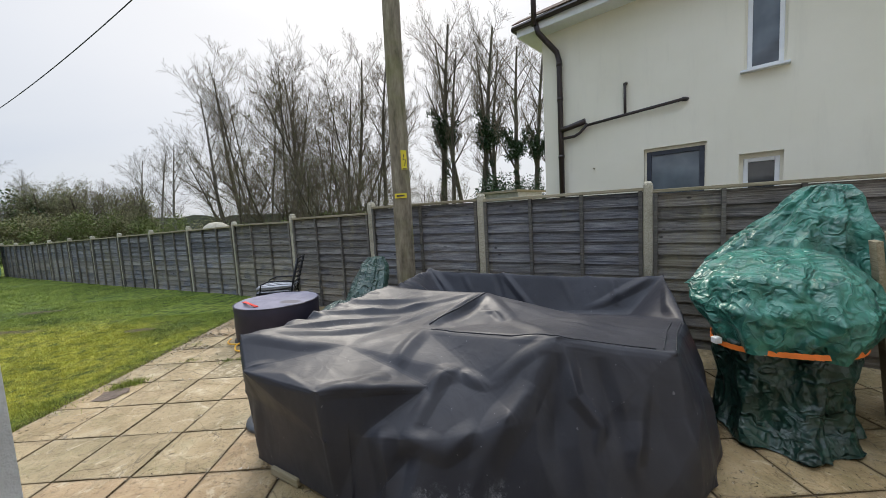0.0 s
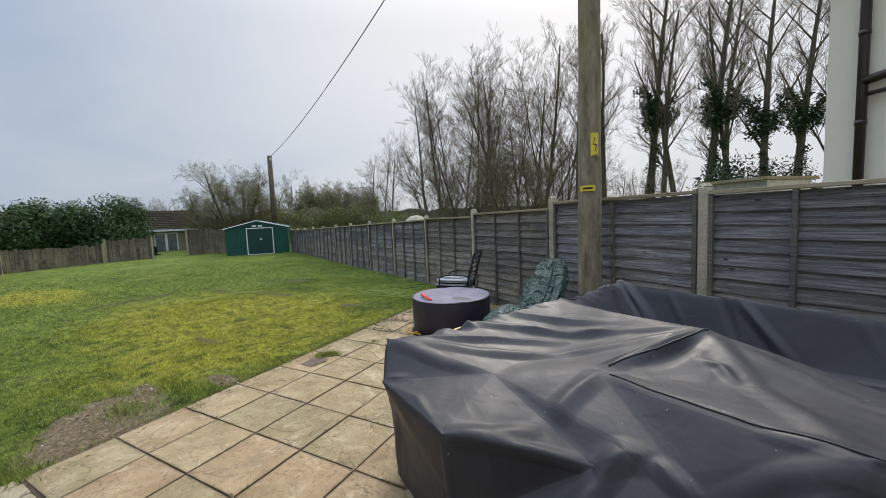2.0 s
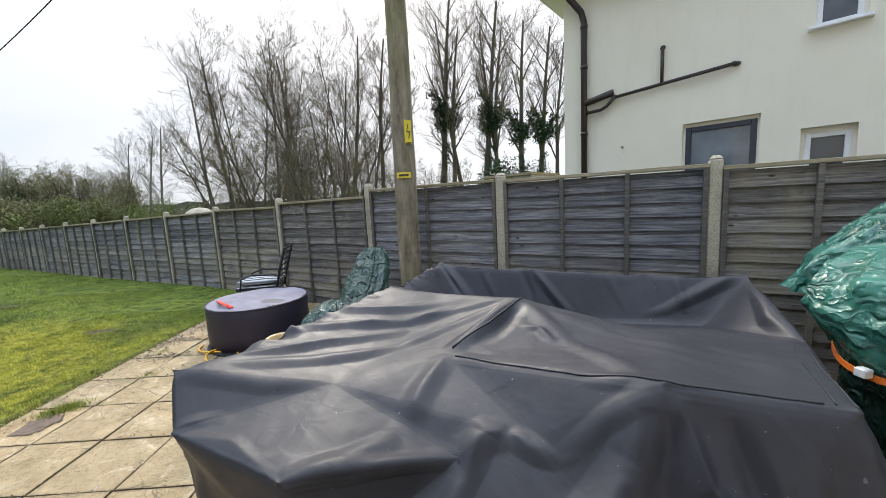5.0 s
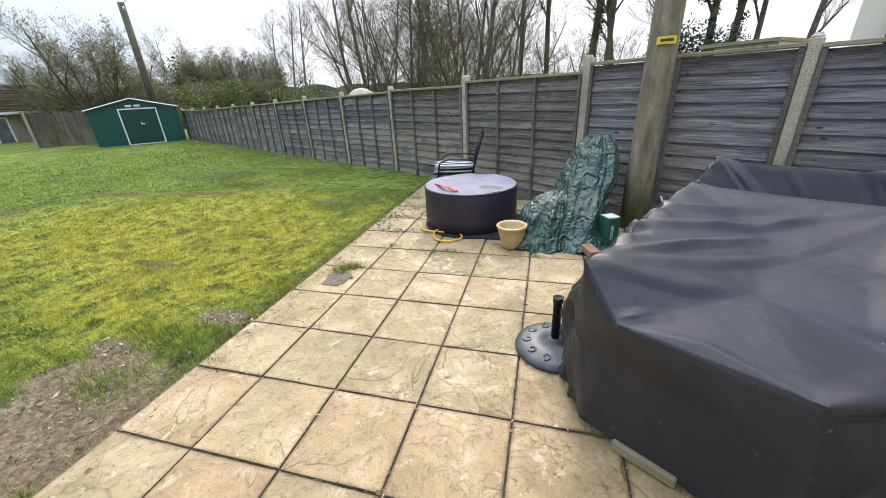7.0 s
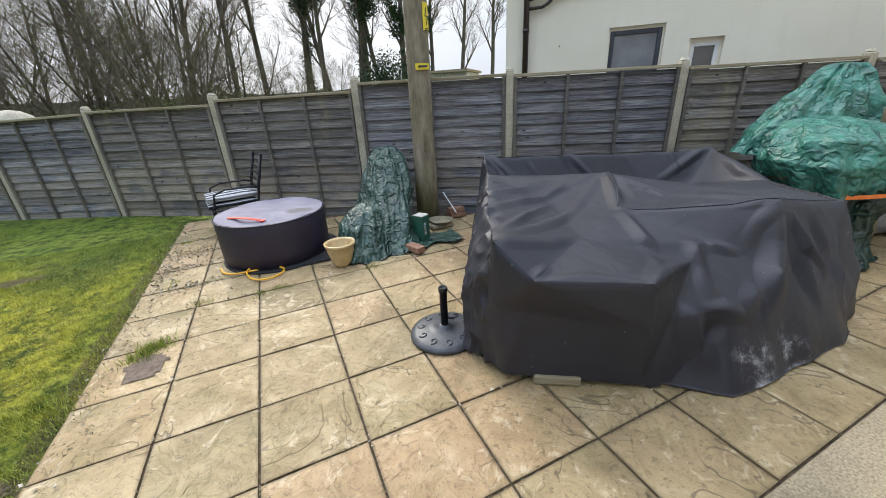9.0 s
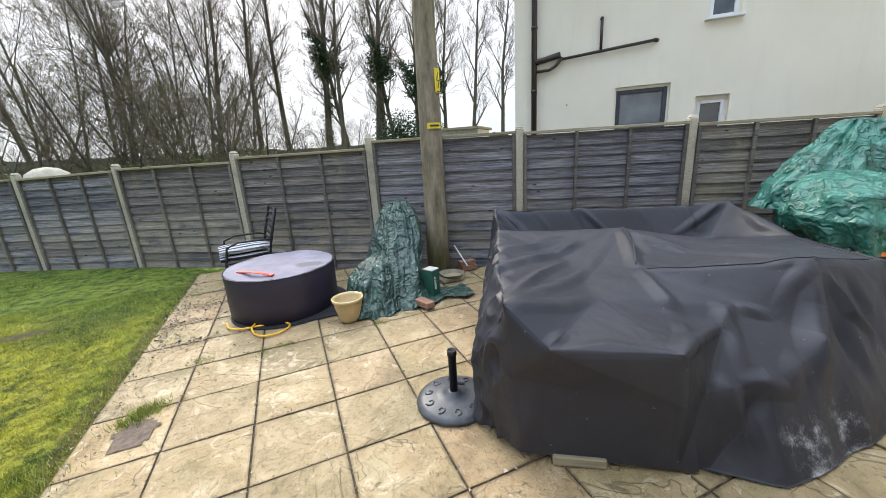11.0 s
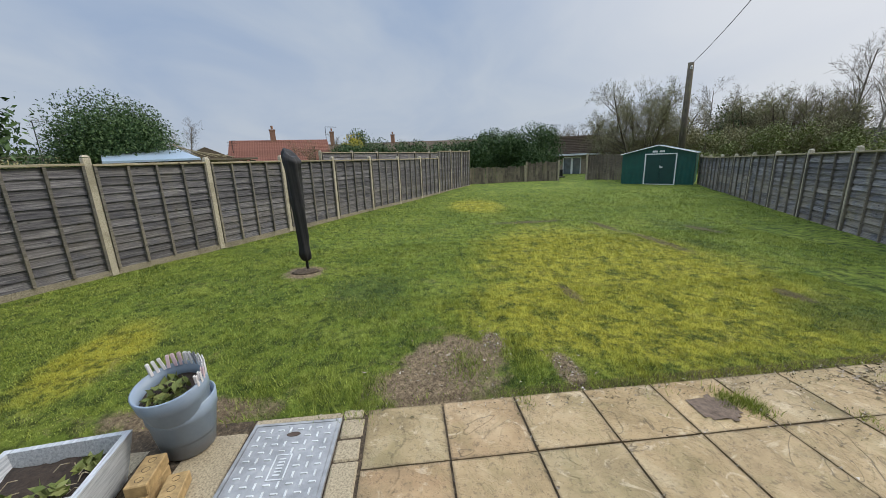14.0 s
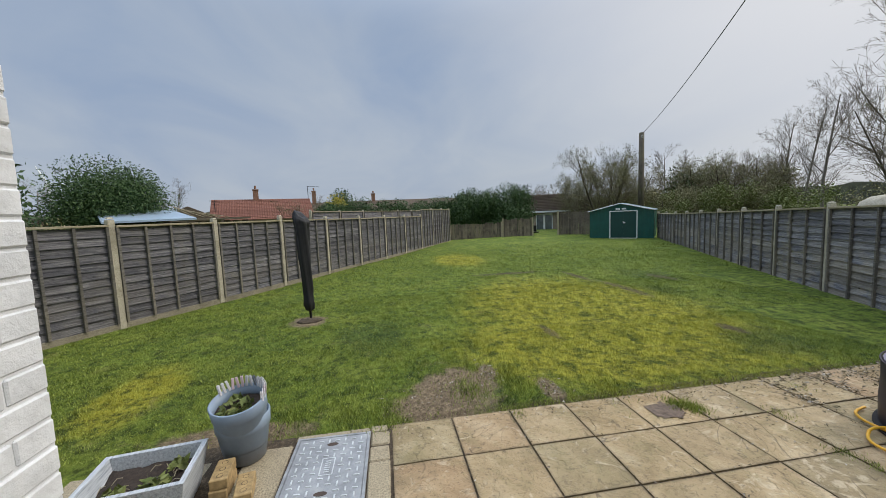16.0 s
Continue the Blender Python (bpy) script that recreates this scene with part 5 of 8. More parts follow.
# ---- umbrella base ----
def make_umbrella_base():
    o = thing("umbrella_base", Matrix.Translation((-1.33, 2.86, 0)), "round black cast umbrella base with short upright tube on the patio", "umbrella base")
    bm = lathe(bmesh.new(), [(0, 0.0), (0.235, 0.0), (0.245, 0.012), (0.24, 0.03), (0.20, 0.045), (0.12, 0.058), (0.05, 0.066), (0.045, 0.085), (0, 0.085)], 40)
    part("base_disc", bm, CASTM, o, "dark grey cast disc with raised scrolls", smooth=True)
    for k in range(10):
        bm = bmesh.new()
        a = 2 * math.pi * k / 10
        pts = []
        for j in range(9):
            t = j / 8 * 1.7 * math.pi
            r = 0.032 * (1 - j / 11)
            x, y = 0.165 + r * math.cos(t), r * math.sin(t)
            pts.append((x * math.cos(a) - y * math.sin(a), x * math.sin(a) + y * math.cos(a), 0.052 + (0.165 - x) * 0.15))
        tube(bm, pts, 0.0055, 5)
        part("scroll", bm, CASTM, o, smooth=True)
    bm = lathe(bmesh.new(), [(0.0, 0.06), (0.026, 0.06), (0.026, 0.34), (0.031, 0.342), (0.031, 0.375), (0.022, 0.377), (0.022, 0.30), (0, 0.30)], 20)
    part("tube", bm, BLACKM, o, "black hollow tube", smooth=True)
    part("screw_knob", tube(bmesh.new(), [(0.02, -0.015, 0.14), (0.06, -0.04, 0.14)], 0.011, 8), BLACKM, o)


CASTM = m_simple("cast_grey_metal", (0.055, 0.06, 0.068), 0.45, 0.2, var=0.35, scale=18, bump=0.3)
make_umbrella_base()


# ---- covered round tub ----
TUB = (-2.32, 5.24)


def make_tub():
    o = thing("round_tub", Matrix.Translation((*TUB, 0)), "round covered garden tub with grey top and dark sides", "hot tub")
    R, H = 0.565, 0.485
    side = m_simple("dark_plum_cover", (0.022, 0.016, 0.030), 0.5, var=0.2, scale=5, bump=0.25)
    Mt = Mat("grey_cover_top", 0.75, spec=0.25)
    co = Mt.world()
    c = Mt.ramp(Mt.noise(co, 3.0, 5, 0.6), [(0.35, (0.17, 0.16, 0.20)), (0.7, (0.27, 0.255, 0.30))])
    puddle = spots(Mt, co, [(-2.02, 4.98, 0.13, 0.09)], 0.25, 0.3)
    c = Mt.mix(Mt.math("MULTIPLY", puddle, 0.7), c, (0.10, 0.09, 0.08))
    Mt.color(c).bump(Mt.noise(co, 5, 4, 0.6, 1.0), 0.5, 0.015)
    bm = lathe(bmesh.new(), [(R - 0.03, 0.0), (R - 0.005, 0.02), (R, 0.18), (R - 0.004, 0.34), (R, H - 0.02), (R - 0.012, H)], 64)
    for v in bm.verts:
        a = math.atan2(v.co.y, v.co.x)
        k = 1 + 0.006 * noise.noise(Vector((a * 3, v.co.z * 4, 0)))
        v.co.x *= k; v.co.y *= k
    part("tub_side", bm, side, o, "dark plum fabric side", smooth=True)
    bm = lathe(bmesh.new(), [(R - 0.012, H + 0.001), (R - 0.03, H + 0.006), (R * 0.8, H + 0.014), (R * 0.5, H + 0.02), (R * 0.2, H + 0.022), (0, H + 0.022)], 64)
    for v in bm.verts:
        a = math.atan2(v.co.y, v.co.x)
        r = math.hypot(v.co.x, v.co.y)
        v.co.z += 0.012 * math.sin(a * 7 + 1) * (r / R) ** 2 * (1 - (r / R) ** 6) + 0.006 * noise.noise(v.co * 6)
    part("tub_top", bm, Mt.m, o, "light grey fabric top with a dirty puddle", smooth=True)
    bm = tube(bmesh.new(), [((R + 0.002) * math.cos(t), (R + 0.002) * math.sin(t), H - 0.004) for t in np.linspace(0, 2 * math.pi, 64, endpoint=False)], 0.006, 6, closed=True)
    part("piping", bm, side, o)
    red = m_simple("red_webbing", (0.75, 0.035, 0.02), 0.5, var=0.1)
    bm = bmesh.new()
    pts = []
    for i in range(15):
        t = i / 14
        x = -0.38 + 0.30 * t
        y = -0.17 - 0.30 * t - 0.05 * math.sin(math.pi * t)
        pts.append((x, y, H + 0.026 + 0.026 * math.sin(math.pi * t)))
    for i in range(14):
        a, b = Vector(pts[i]), Vector(pts[i + 1])
        m = (a + b) / 2
        box(bm, m, ((b - a).length * 1.02, 0.038, 0.006), rz=math.atan2(b.y - a.y, b.x - a.x))
    for p in (pts[0], pts[-1]):
        box(bm, p, (0.045, 0.045, 0.012), rz=-0.8)
    part("carry_strap", bm, red, o, "bright red carry strap")
    mat = part("ground_mat", boxes(((-1.98, 4.80, 0.012), (0.62, 0.34, 0.012)), rz=0.0, bevel=0.003), BLACKF, None, "thin dark ground mat under the tub", category="mat")
    bm = lathe(bmesh.new(), [(0, 0.0), (0.62, 0.0), (0.62, 0.008), (0, 0.008)], 40, Matrix.Translation((TUB[0] + 0.05, TUB[1] - 0.02, 0.004)))
    part("ground_mat", bm, BLACKF, None, "round dark ground mat under the tub", category="mat")
    hose = m_simple("yellow_hose", (0.75, 0.40, 0.03), 0.4, var=0.1)
    loop = [(-2.90, 4.99), (-2.86, 4.84), (-2.76, 4.76), (-2.60, 4.74), (-2.40, 4.72), (-2.31, 4.64), (-2.33, 4.54), (-2.43, 4.47), (-2.55, 4.49), (-2.63, 4.60), (-2.64, 4.73), (-2.56, 4.84), (-2.44, 4.90), (-2.34, 4.94)]
    pts = []
    for i in range(len(loop) - 1):
        a, b, c, d = (Vector(loop[min(max(k, 0), len(loop) - 1)]) for k in (i - 1, i, i + 1, i + 2))
        for q in range(6):
            t = q / 6
            p = 0.5 * (2 * b + (c - a) * t + (2 * a - 5 * b + 4 * c - d) * t * t + (3 * b - a - 3 * c + d) * t ** 3)
            pts.append((p.x, p.y, 0.022 + (0.016 if i > 8 else 0.0)))
    part("garden_hose", tube(bmesh.new(), pts, 0.010, 8), hose, None, "yellow hose looped on the paving beside the tub", smooth=True, category="hose")


make_tub()


# ---- tarpaulins ----
def lumpy(name, m, rings, label, mat, seed, fold=0.05, nfold=11, n=220, crease=0.02):
    """A sheet draped over something: rings of (centre x, y, half width, half depth, height, turn)."""
    bm = bmesh.new()
    R = []
    fine = []
    sub = 12
    for (a, b) in zip(rings, rings[1:]):
        for k in range(sub):
            t = k / sub
            fine.append(tuple(u + (v - u) * t for u, v in zip(a, b)))
    fine.append(rings[-1])
    Lr = len(fine) - 1
    for j, (cx, cy, hw, hd, z, tw) in enumerate(fine):
        ring = []
        low = 1 - j / Lr
        for k in range(n):
            a = 2 * math.pi * k / n
            ca, sa = math.cos(a), math.sin(a)
            e = 2.6
            q = (abs(ca) ** e + abs(sa) ** e) ** (-1 / e)
            w = noise.noise(Vector((ca * 1.8 + seed, sa * 1.8, z * 1.1)))
            f = fold * (0.35 + 0.65 * low) * math.sin(a * nfold + 4.5 * w + seed + 1.5 * j / Lr)
            g1 = noise.noise(Vector((ca * 1.6 + seed, sa * 1.6 + 4, z * 1.2)))
            f += 3.2 * crease * (0.45 - abs(noise.noise(Vector((ca * 2.4 + seed + g1, sa * 2.4, z * 1.3)))) * 2)
            f += 0.9 * crease * (0.45 - abs(noise.noise(Vector((ca * 5.5 + seed, sa * 5.5 + g1, z * 3)))) * 2)
            f += 0.04 * w
            f += 5.0 * crease * (-0.42 + noise.voronoi(Vector(((hw * ca + cx) * 4 + seed + g1, (hd * sa + cy) * 4, z * 4)))[0][0])
            x, y = (hw + f) * q * ca, (hd + f) * q * sa
            c, s = math.cos(tw), math.sin(tw)
            zz = z + crease * 1.2 * noise.noise(Vector((ca * 3, sa * 3 + seed, z * 6))) * (1 if j else 0)
            if j == 0 and z < 0.05:
                zz = max(0.006, 0.012 + 0.02 * math.sin(a * nfold + seed))
            ring.append(bm.verts.new((cx + x * c - y * s, cy + x * s + y * c, zz)))
        R.append(ring)
    for a, b in zip(R, R[1:]):
        for k in range(n):
            bm.faces.new((a[k], a[(k + 1) % n], b[(k + 1) % n], b[k]))
    top = bm.verts.new(sum((v.co for v in R[-1]), Vector()) / n + Vector((0, 0, 0.015)))
    for k in range(n):
        bm.faces.new((R[-1][k], R[-1][(k + 1) % n], top))
    ob = part(name, bm, mat, m if isinstance(m, bpy.types.Object) else None, label, smooth=True)
    return ob


def make_tarp_near():
    o = thing("covered_chair", Matrix.Translation((-1.08, 5.05, 0)), "wrinkled dark green tarpaulin draped over a garden chair by the pole", "tarpaulin")
    lumpy("tarpaulin", o, [(-0.10, -0.16, 0.40, 0.52, 0.0, 0.1), (-0.08, -0.10, 0.34, 0.47, 0.10, 0.1), (-0.02, -0.02, 0.28, 0.42, 0.30, 0.1), (0.06, 0.12, 0.26, 0.32, 0.50, 0.1), (0.13, 0.25, 0.24, 0.22, 0.72, 0.1), (0.17, 0.34, 0.19, 0.14, 0.90, 0.1), (0.19, 0.38, 0.11, 0.08, 1.00, 0.1)],
          "glossy dark green tarpaulin", TARP_D, 3.0, fold=0.026, nfold=6, crease=0.008)
    lumpy("tarpaulin_lobe", o, [(-0.38, -0.36, 0.33, 0.33, 0.0, 0.3), (-0.36, -0.32, 0.26, 0.26, 0.12, 0.3), (-0.33, -0.26, 0.22, 0.22, 0.30, 0.3), (-0.28, -0.20, 0.15, 0.15, 0.42, 0.3), (-0.24, -0.14, 0.06, 0.06, 0.48, 0.3)],
          "lower fold of the tarpaulin", TARP_D, 8.0, fold=0.018, nfold=5, crease=0.008)
    bm = bmesh.new()
    n = 26
    g = [[bm.verts.new((0.02 + 0.85 * i / n - 0.15, -0.66 + 0.34 * j / 8 + 0.05 * math.sin(i * 0.5), 0.016 + 0.018 * (1 + noise.noise(Vector((i * 0.35, j * 0.5, 2)))))) for j in range(9)] for i in range(n + 1)]
    for i in range(n):
        for j in range(8):
            bm.faces.new((g[i][j], g[i + 1][j], g[i + 1][j + 1], g[i][j + 1]))
    part("tarpaulin_edge", bm, TARP_D, o, "crumpled loose edge on the paving", smooth=True)


make_tarp_near()


def make_tarp_far():
    o = thing("covered_barbecue", Matrix.Translation((2.80, 2.74, 0)), "crumpled green tarpaulin tied with orange strap over stored garden things", "tarpaulin")
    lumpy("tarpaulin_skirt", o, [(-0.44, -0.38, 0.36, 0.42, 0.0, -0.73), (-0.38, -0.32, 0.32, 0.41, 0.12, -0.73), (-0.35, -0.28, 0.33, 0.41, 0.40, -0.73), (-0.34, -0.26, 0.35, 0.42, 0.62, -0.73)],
          "green creased lower sheet with its shade in the colour", TARP_S, 5.0, fold=0.035, nfold=8, crease=0.013)
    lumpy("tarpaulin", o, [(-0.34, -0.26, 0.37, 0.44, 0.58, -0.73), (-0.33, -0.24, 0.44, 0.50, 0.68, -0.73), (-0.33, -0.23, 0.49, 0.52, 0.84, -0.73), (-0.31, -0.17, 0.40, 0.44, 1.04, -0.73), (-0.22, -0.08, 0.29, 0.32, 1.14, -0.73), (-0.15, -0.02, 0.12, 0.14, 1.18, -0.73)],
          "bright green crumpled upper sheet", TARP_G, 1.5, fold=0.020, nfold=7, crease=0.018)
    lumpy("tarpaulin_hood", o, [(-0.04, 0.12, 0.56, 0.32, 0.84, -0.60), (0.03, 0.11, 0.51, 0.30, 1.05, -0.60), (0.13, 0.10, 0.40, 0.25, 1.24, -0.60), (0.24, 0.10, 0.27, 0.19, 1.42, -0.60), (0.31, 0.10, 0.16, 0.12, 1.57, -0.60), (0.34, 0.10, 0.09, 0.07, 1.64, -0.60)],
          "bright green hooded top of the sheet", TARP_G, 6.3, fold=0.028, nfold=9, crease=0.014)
    orange = m_simple("orange_webbing", (0.80, 0.20, 0.03), 0.5, var=0.1)
    bm = bmesh.new()
    pts = []
    for a in np.linspace(0, 2 * math.pi, 60, endpoint=False):
        ca, sa = math.cos(a), math.sin(a)
        q = (abs(ca) ** 2.6 + abs(sa) ** 2.6) ** (-1 / 2.6)
        x, y = 0.405 * q * ca, 0.475 * q * sa
        pts.append(Vector((-0.34 + x * math.cos(-0.73) - y * math.sin(-0.73), -0.26 + x * math.sin(-0.73) + y * math.cos(-0.73), 0.60 + 0.03 * ca)))
    for i in range(60):
        a, b = pts[i], pts[(i + 1) % 60]
        box(bm, (a + b) / 2, ((b - a).length * 1.03, 0.006, 0.034), rz=math.atan2(b.y - a.y, b.x - a.x))
    part("ratchet_strap", bm, orange, o, "orange ratchet strap")
    part("buckle", boxes(((-0.84, -0.30, 0.60), (0.05, 0.05, 0.045)), bevel=0.005), WHITE, o, "pale strap buckle")
    # planks leaning beside it
    for k, (x, y, h, r, c) in enumerate(((3.08, 2.30, 1.24, 0.10, CAP), (3.20, 2.27, 1.30, 0.12, CAP), (3.32, 2.28, 0.85, 0.14, BATTEN))):
        ob = part("timber_plank", boxes(((0, 0, h / 2), (0.13, 0.035, h)), bevel=0.004), c, None, "long weathered plank leaning against the green tarpaulin", category="plank")
        ob.matrix_world = Matrix.Translation((x, y, 0.012)) @ Matrix.Rotation(radians(55), 4, "Z") @ Matrix.Rotation(-r, 4, "X")
        ob["group"] = "leaning planks"


make_tarp_far()


# ---- wheelie bin ----
def make_bin():
    brown = m_simple("brown_bin_plastic", (0.045, 0.022, 0.018), 0.42, var=0.2, scale=8, bump=0.15)
    o = thing("wheelie_bin", Matrix.Translation((3.16, 1.81, 0)) @ Matrix.Rotation(radians(-93), 4, "Z"), "dark brown council wheelie bin with closed lid and white emblem", "wheelie bin")
    bm = bmesh.new()
    vs = []
    for z, w, y0, y1 in ((0.04, 0.21, 0.0, 0.46), (0.10, 0.22, -0.01, 0.50), (0.88, 0.275, -0.06, 0.60), (0.95, 0.285, -0.07, 0.62)):
        vs.append([bm.verts.new(p) for p in ((-w, y0, z), (w, y0, z), (w, y1, z), (-w, y1, z))])
    for a, b in zip(vs, vs[1:]):
        for k in range(4):
            bm.faces.new((a[k], a[(k + 1) % 4], b[(k + 1) % 4], b[k]))
    bm.faces.new(vs[0][::-1]); bm.faces.new(vs[-1])
    bmesh.ops.bevel(bm, geom=bm.edges[:], offset=0.02, segments=2, affect="EDGES")
    part("bin_body", bm, brown, o, "tapered brown body")
    bm = boxes(((0, 0.27, 0.975), (0.60, 0.74, 0.04)), bevel=0.012)
    box(bm, (0, 0.29, 1.012), (0.50, 0.60, 0.045), taper=0.86)
    box(bm, (0, -0.085, 0.975), (0.22, 0.05, 0.03))
    part("lid", bm, brown, o, "closed brown lid")
    for sx in (-1, 1):
        part("wheel", tube(bmesh.new(), [(sx * 0.20, 0.52, 0.10), (sx * 0.25, 0.52, 0.10)], 0.10, 20), BLACKM, o, "black wheel")
    part("handle", tube(bmesh.new(), [(-0.2, 0.67, 0.95), (0.2, 0.67, 0.95)], 0.015, 8), brown, o)
    # an antlered head drawn in plain strokes, and a bar for the lettering
    bm = bmesh.new()
    for pts in ([(-0.05, 0.70), (0.0, 0.72), (0.06, 0.70), (0.03, 0.66), (-0.02, 0.65), (0.0, 0.61)], [(-0.03, 0.72), (-0.06, 0.75), (-0.04, 0.78)], [(0.0, 0.725), (0.0, 0.77), (-0.02, 0.79)], [(0.02, 0.72), (0.05, 0.76), (0.04, 0.79)]):
        tube(bm, [(x, -0.062 + (0.9 - z) * 0.062, z) for x, z in pts], 0.005, 5)
    part("emblem", bm, WHITE, o, "white deer emblem")
    cu = bpy.data.curves.new("lettering", "FONT")
    cu.body, cu.size, cu.extrude = "COUNCIL", 0.07, 0.001
    cu.align_x = "CENTER"
    me = boxes(((0, 0, 0.0), (0.26, 0.006, 0.03)), ((0.06, 0, -0.035), (0.10, 0.006, 0.012)))
    t = part("lettering", me, WHITE, o, "white lettering bars")
    t.matrix_local = Matrix.Translation((0, -0.047, 0.575)) @ Matrix.Rotation(-0.08, 4, "X")
    bpy.data.curves.remove(cu)
    bm = bmesh.new()
    rope = m_simple("orange_rope", (0.72, 0.36, 0.05), 0.6, var=0.15)
    for q in range(3):
        tube(bm, [(-0.45 + 0.1 * i + 0.02 * q, 0.28 + 0.05 * math.sin(i * 1.3 + q), 1.05 + 0.02 * math.sin(i * 0.9 + q) - 0.15 * max(0, 2.2 - i) / 2 + 0.012 * q) for i in range(9)], 0.011, 6)
    r = part("rope_bundle", bm, rope, None, "orange and yellow rope lying over the bin lid", smooth=True, category="rope")
    r.matrix_world = o.matrix_world.copy()
    bag = m_simple("pale_sacking", (0.45, 0.45, 0.47), 0.6, var=0.2, bump=0.4)
    bm = lathe(bmesh.new(), [(0, 0.0), (0.14, 0.0), (0.20, 0.12), (0.19, 0.4), (0.15, 0.7), (0.16, 0.86), (0.07, 0.96), (0, 0.97)], 24)
    roughen(bm, 0.05, 5)
    r = part("sack", bm, bag, None, "pale crumpled sack behind the brown bin", smooth=True, category="sack")
    r.location = (3.42, 2.28, 0.02)
    bag2 = m_simple("black_sack", (0.03, 0.03, 0.035), 0.35, var=0.3, bump=0.6)
    bm = lathe(bmesh.new(), [(0, 0.0), (0.16, 0.0), (0.22, 0.12), (0.16, 0.32), (0.06, 0.42), (0, 0.44)], 24)
    roughen(bm, 0.06, 6)
    r = part("sack", bm, bag2, None, "small dark sack on the paving beside the bin", smooth=True, category="sack")
    r.location = (3.6, 1.32, 0.02)


make_bin()


# ---- garden chair ----
def make_chair():
    o = thing("garden_chair", Matrix.Translation((-2.72, 6.32, -0.0)) @ Matrix.Rotation(radians(100), 4, "Z"), "black metal reclining garden chair with grey and white striped cushion", "chair")
    # local: sits facing +y, back at -y
    for s in (-1, 1):
        x = 0.27 * s
        bm = tube(bmesh.new(), [(x, 0.30, 0.0), (x, 0.28, 0.40), (x, 0.25, 0.58), (x, 0.12, 0.63), (x, -0.18, 0.62), (x, -0.24, 0.60)], 0.013, 8)
        part("armrest", bm, BLACKM, o, "curved black armrest", smooth=True)
        bm = tube(bmesh.new(), [(x, -0.34, 0.0), (x, -0.22, 0.38), (x, -0.26, 0.62), (x, -0.36, 0.98)], 0.013, 8)
        part("leg", bm, BLACKM, o, smooth=True)
    bm = bmesh.new()
    for i in range(7):
        t = i / 6
        tube(bm, [(-0.27, -0.24 - 0.13 * t, 0.50 + 0.48 * t), (0.27, -0.24 - 0.13 * t, 0.50 + 0.48 * t)], 0.012 if i < 6 else 0.016, 6)
    for x in (-0.27, 0.27):
        tube(bm, [(x, -0.2, 0.36), (x, -0.38, 1.0)], 0.014, 6)
    part("backrest", bm, BLACKM, o, "black slatted backrest")
    bm = bmesh.new()
    for i in range(5):
        tube(bm, [(-0.27, -0.2 + 0.11 * i, 0.375), (0.27, -0.2 + 0.11 * i, 0.375)], 0.01, 6)
    for x in (-0.27, 0.27):
        tube(bm, [(x, -0.24, 0.375), (x, 0.30, 0.385)], 0.014, 6)
    part("seat_frame", bm, BLACKM, o)
    M = Mat("striped_fabric", 0.8)
    sep = M.nt.nodes.new("ShaderNodeSeparateXYZ")
    M.link(M.coords(), sep.inputs[0])
    w = M.math("SINE", M.math("MULTIPLY", sep.outputs[0], 52.0))
    w2 = M.math("SINE", M.math("ADD", M.math("MULTIPLY", sep.outputs[0], 104.0), 1.0))
    c = M.ramp(M.math("ADD", w, M.math("MULTIPLY", w2, 0.4)), [(0.0, (0.03, 0.03, 0.035)), (0.25, (0.10, 0.10, 0.11)), (0.35, (0.45, 0.45, 0.47)), (1.0, (0.62, 0.62, 0.64))])
    M.color(c).bump(M.noise(M.coords(), 12, 3), 0.3, 0.01)
    for i in range(2):
        bm = boxes(((0, 0.06 - 0.02 * i, 0.43 + 0.085 * i), (0.50 - 0.02 * i, 0.56 + 0.03 * i, 0.075)))
        bmesh.ops.subdivide_edges(bm, edges=bm.edges[:], cuts=5, use_grid_fill=True)
        for v in bm.verts:
            u = (v.co.x / 0.25) ** 4 + ((v.co.y - 0.06) / 0.29) ** 4
            v.co.z += -0.02 * min(1, u) * (1 if v.co.z > 0.43 + 0.085 * i else -1) + 0.01 * noise.noise(v.co * 7)
        part("cushion", bm, M.m, o, "grey and white striped seat cushion", smooth=True)


make_chair()


# ---- pots, planter, bricks, box ----
def make_cream_pot():
    cream = m_simple("glazed_cream", (0.50, 0.36, 0.17), 0.4, var=0.2, scale=6)
    o = thing("plant_pot", Matrix.Translation((-1.745, 4.46, 0.0)) @ Matrix.Diagonal((0.92, 0.92, 1, 1)), "empty glazed cream plant pot beside the tub", "plant pot")
    bm = lathe(bmesh.new(), [(0, 0.0), (0.085, 0.0), (0.105, 0.03), (0.145, 0.16), (0.150, 0.21), (0.165, 0.22), (0.170, 0.245), (0.158, 0.25), (0.14, 0.225), (0.12, 0.12), (0, 0.10)], 40)
    part("pot_body", bm, cream, o, smooth=True)
    part("pot_soil", lathe(bmesh.new(), [(0.13, 0.15), (0.06, 0.165), (0, 0.16)], 24), SOIL, o, "dark crumbs in the pot")


make_cream_pot()

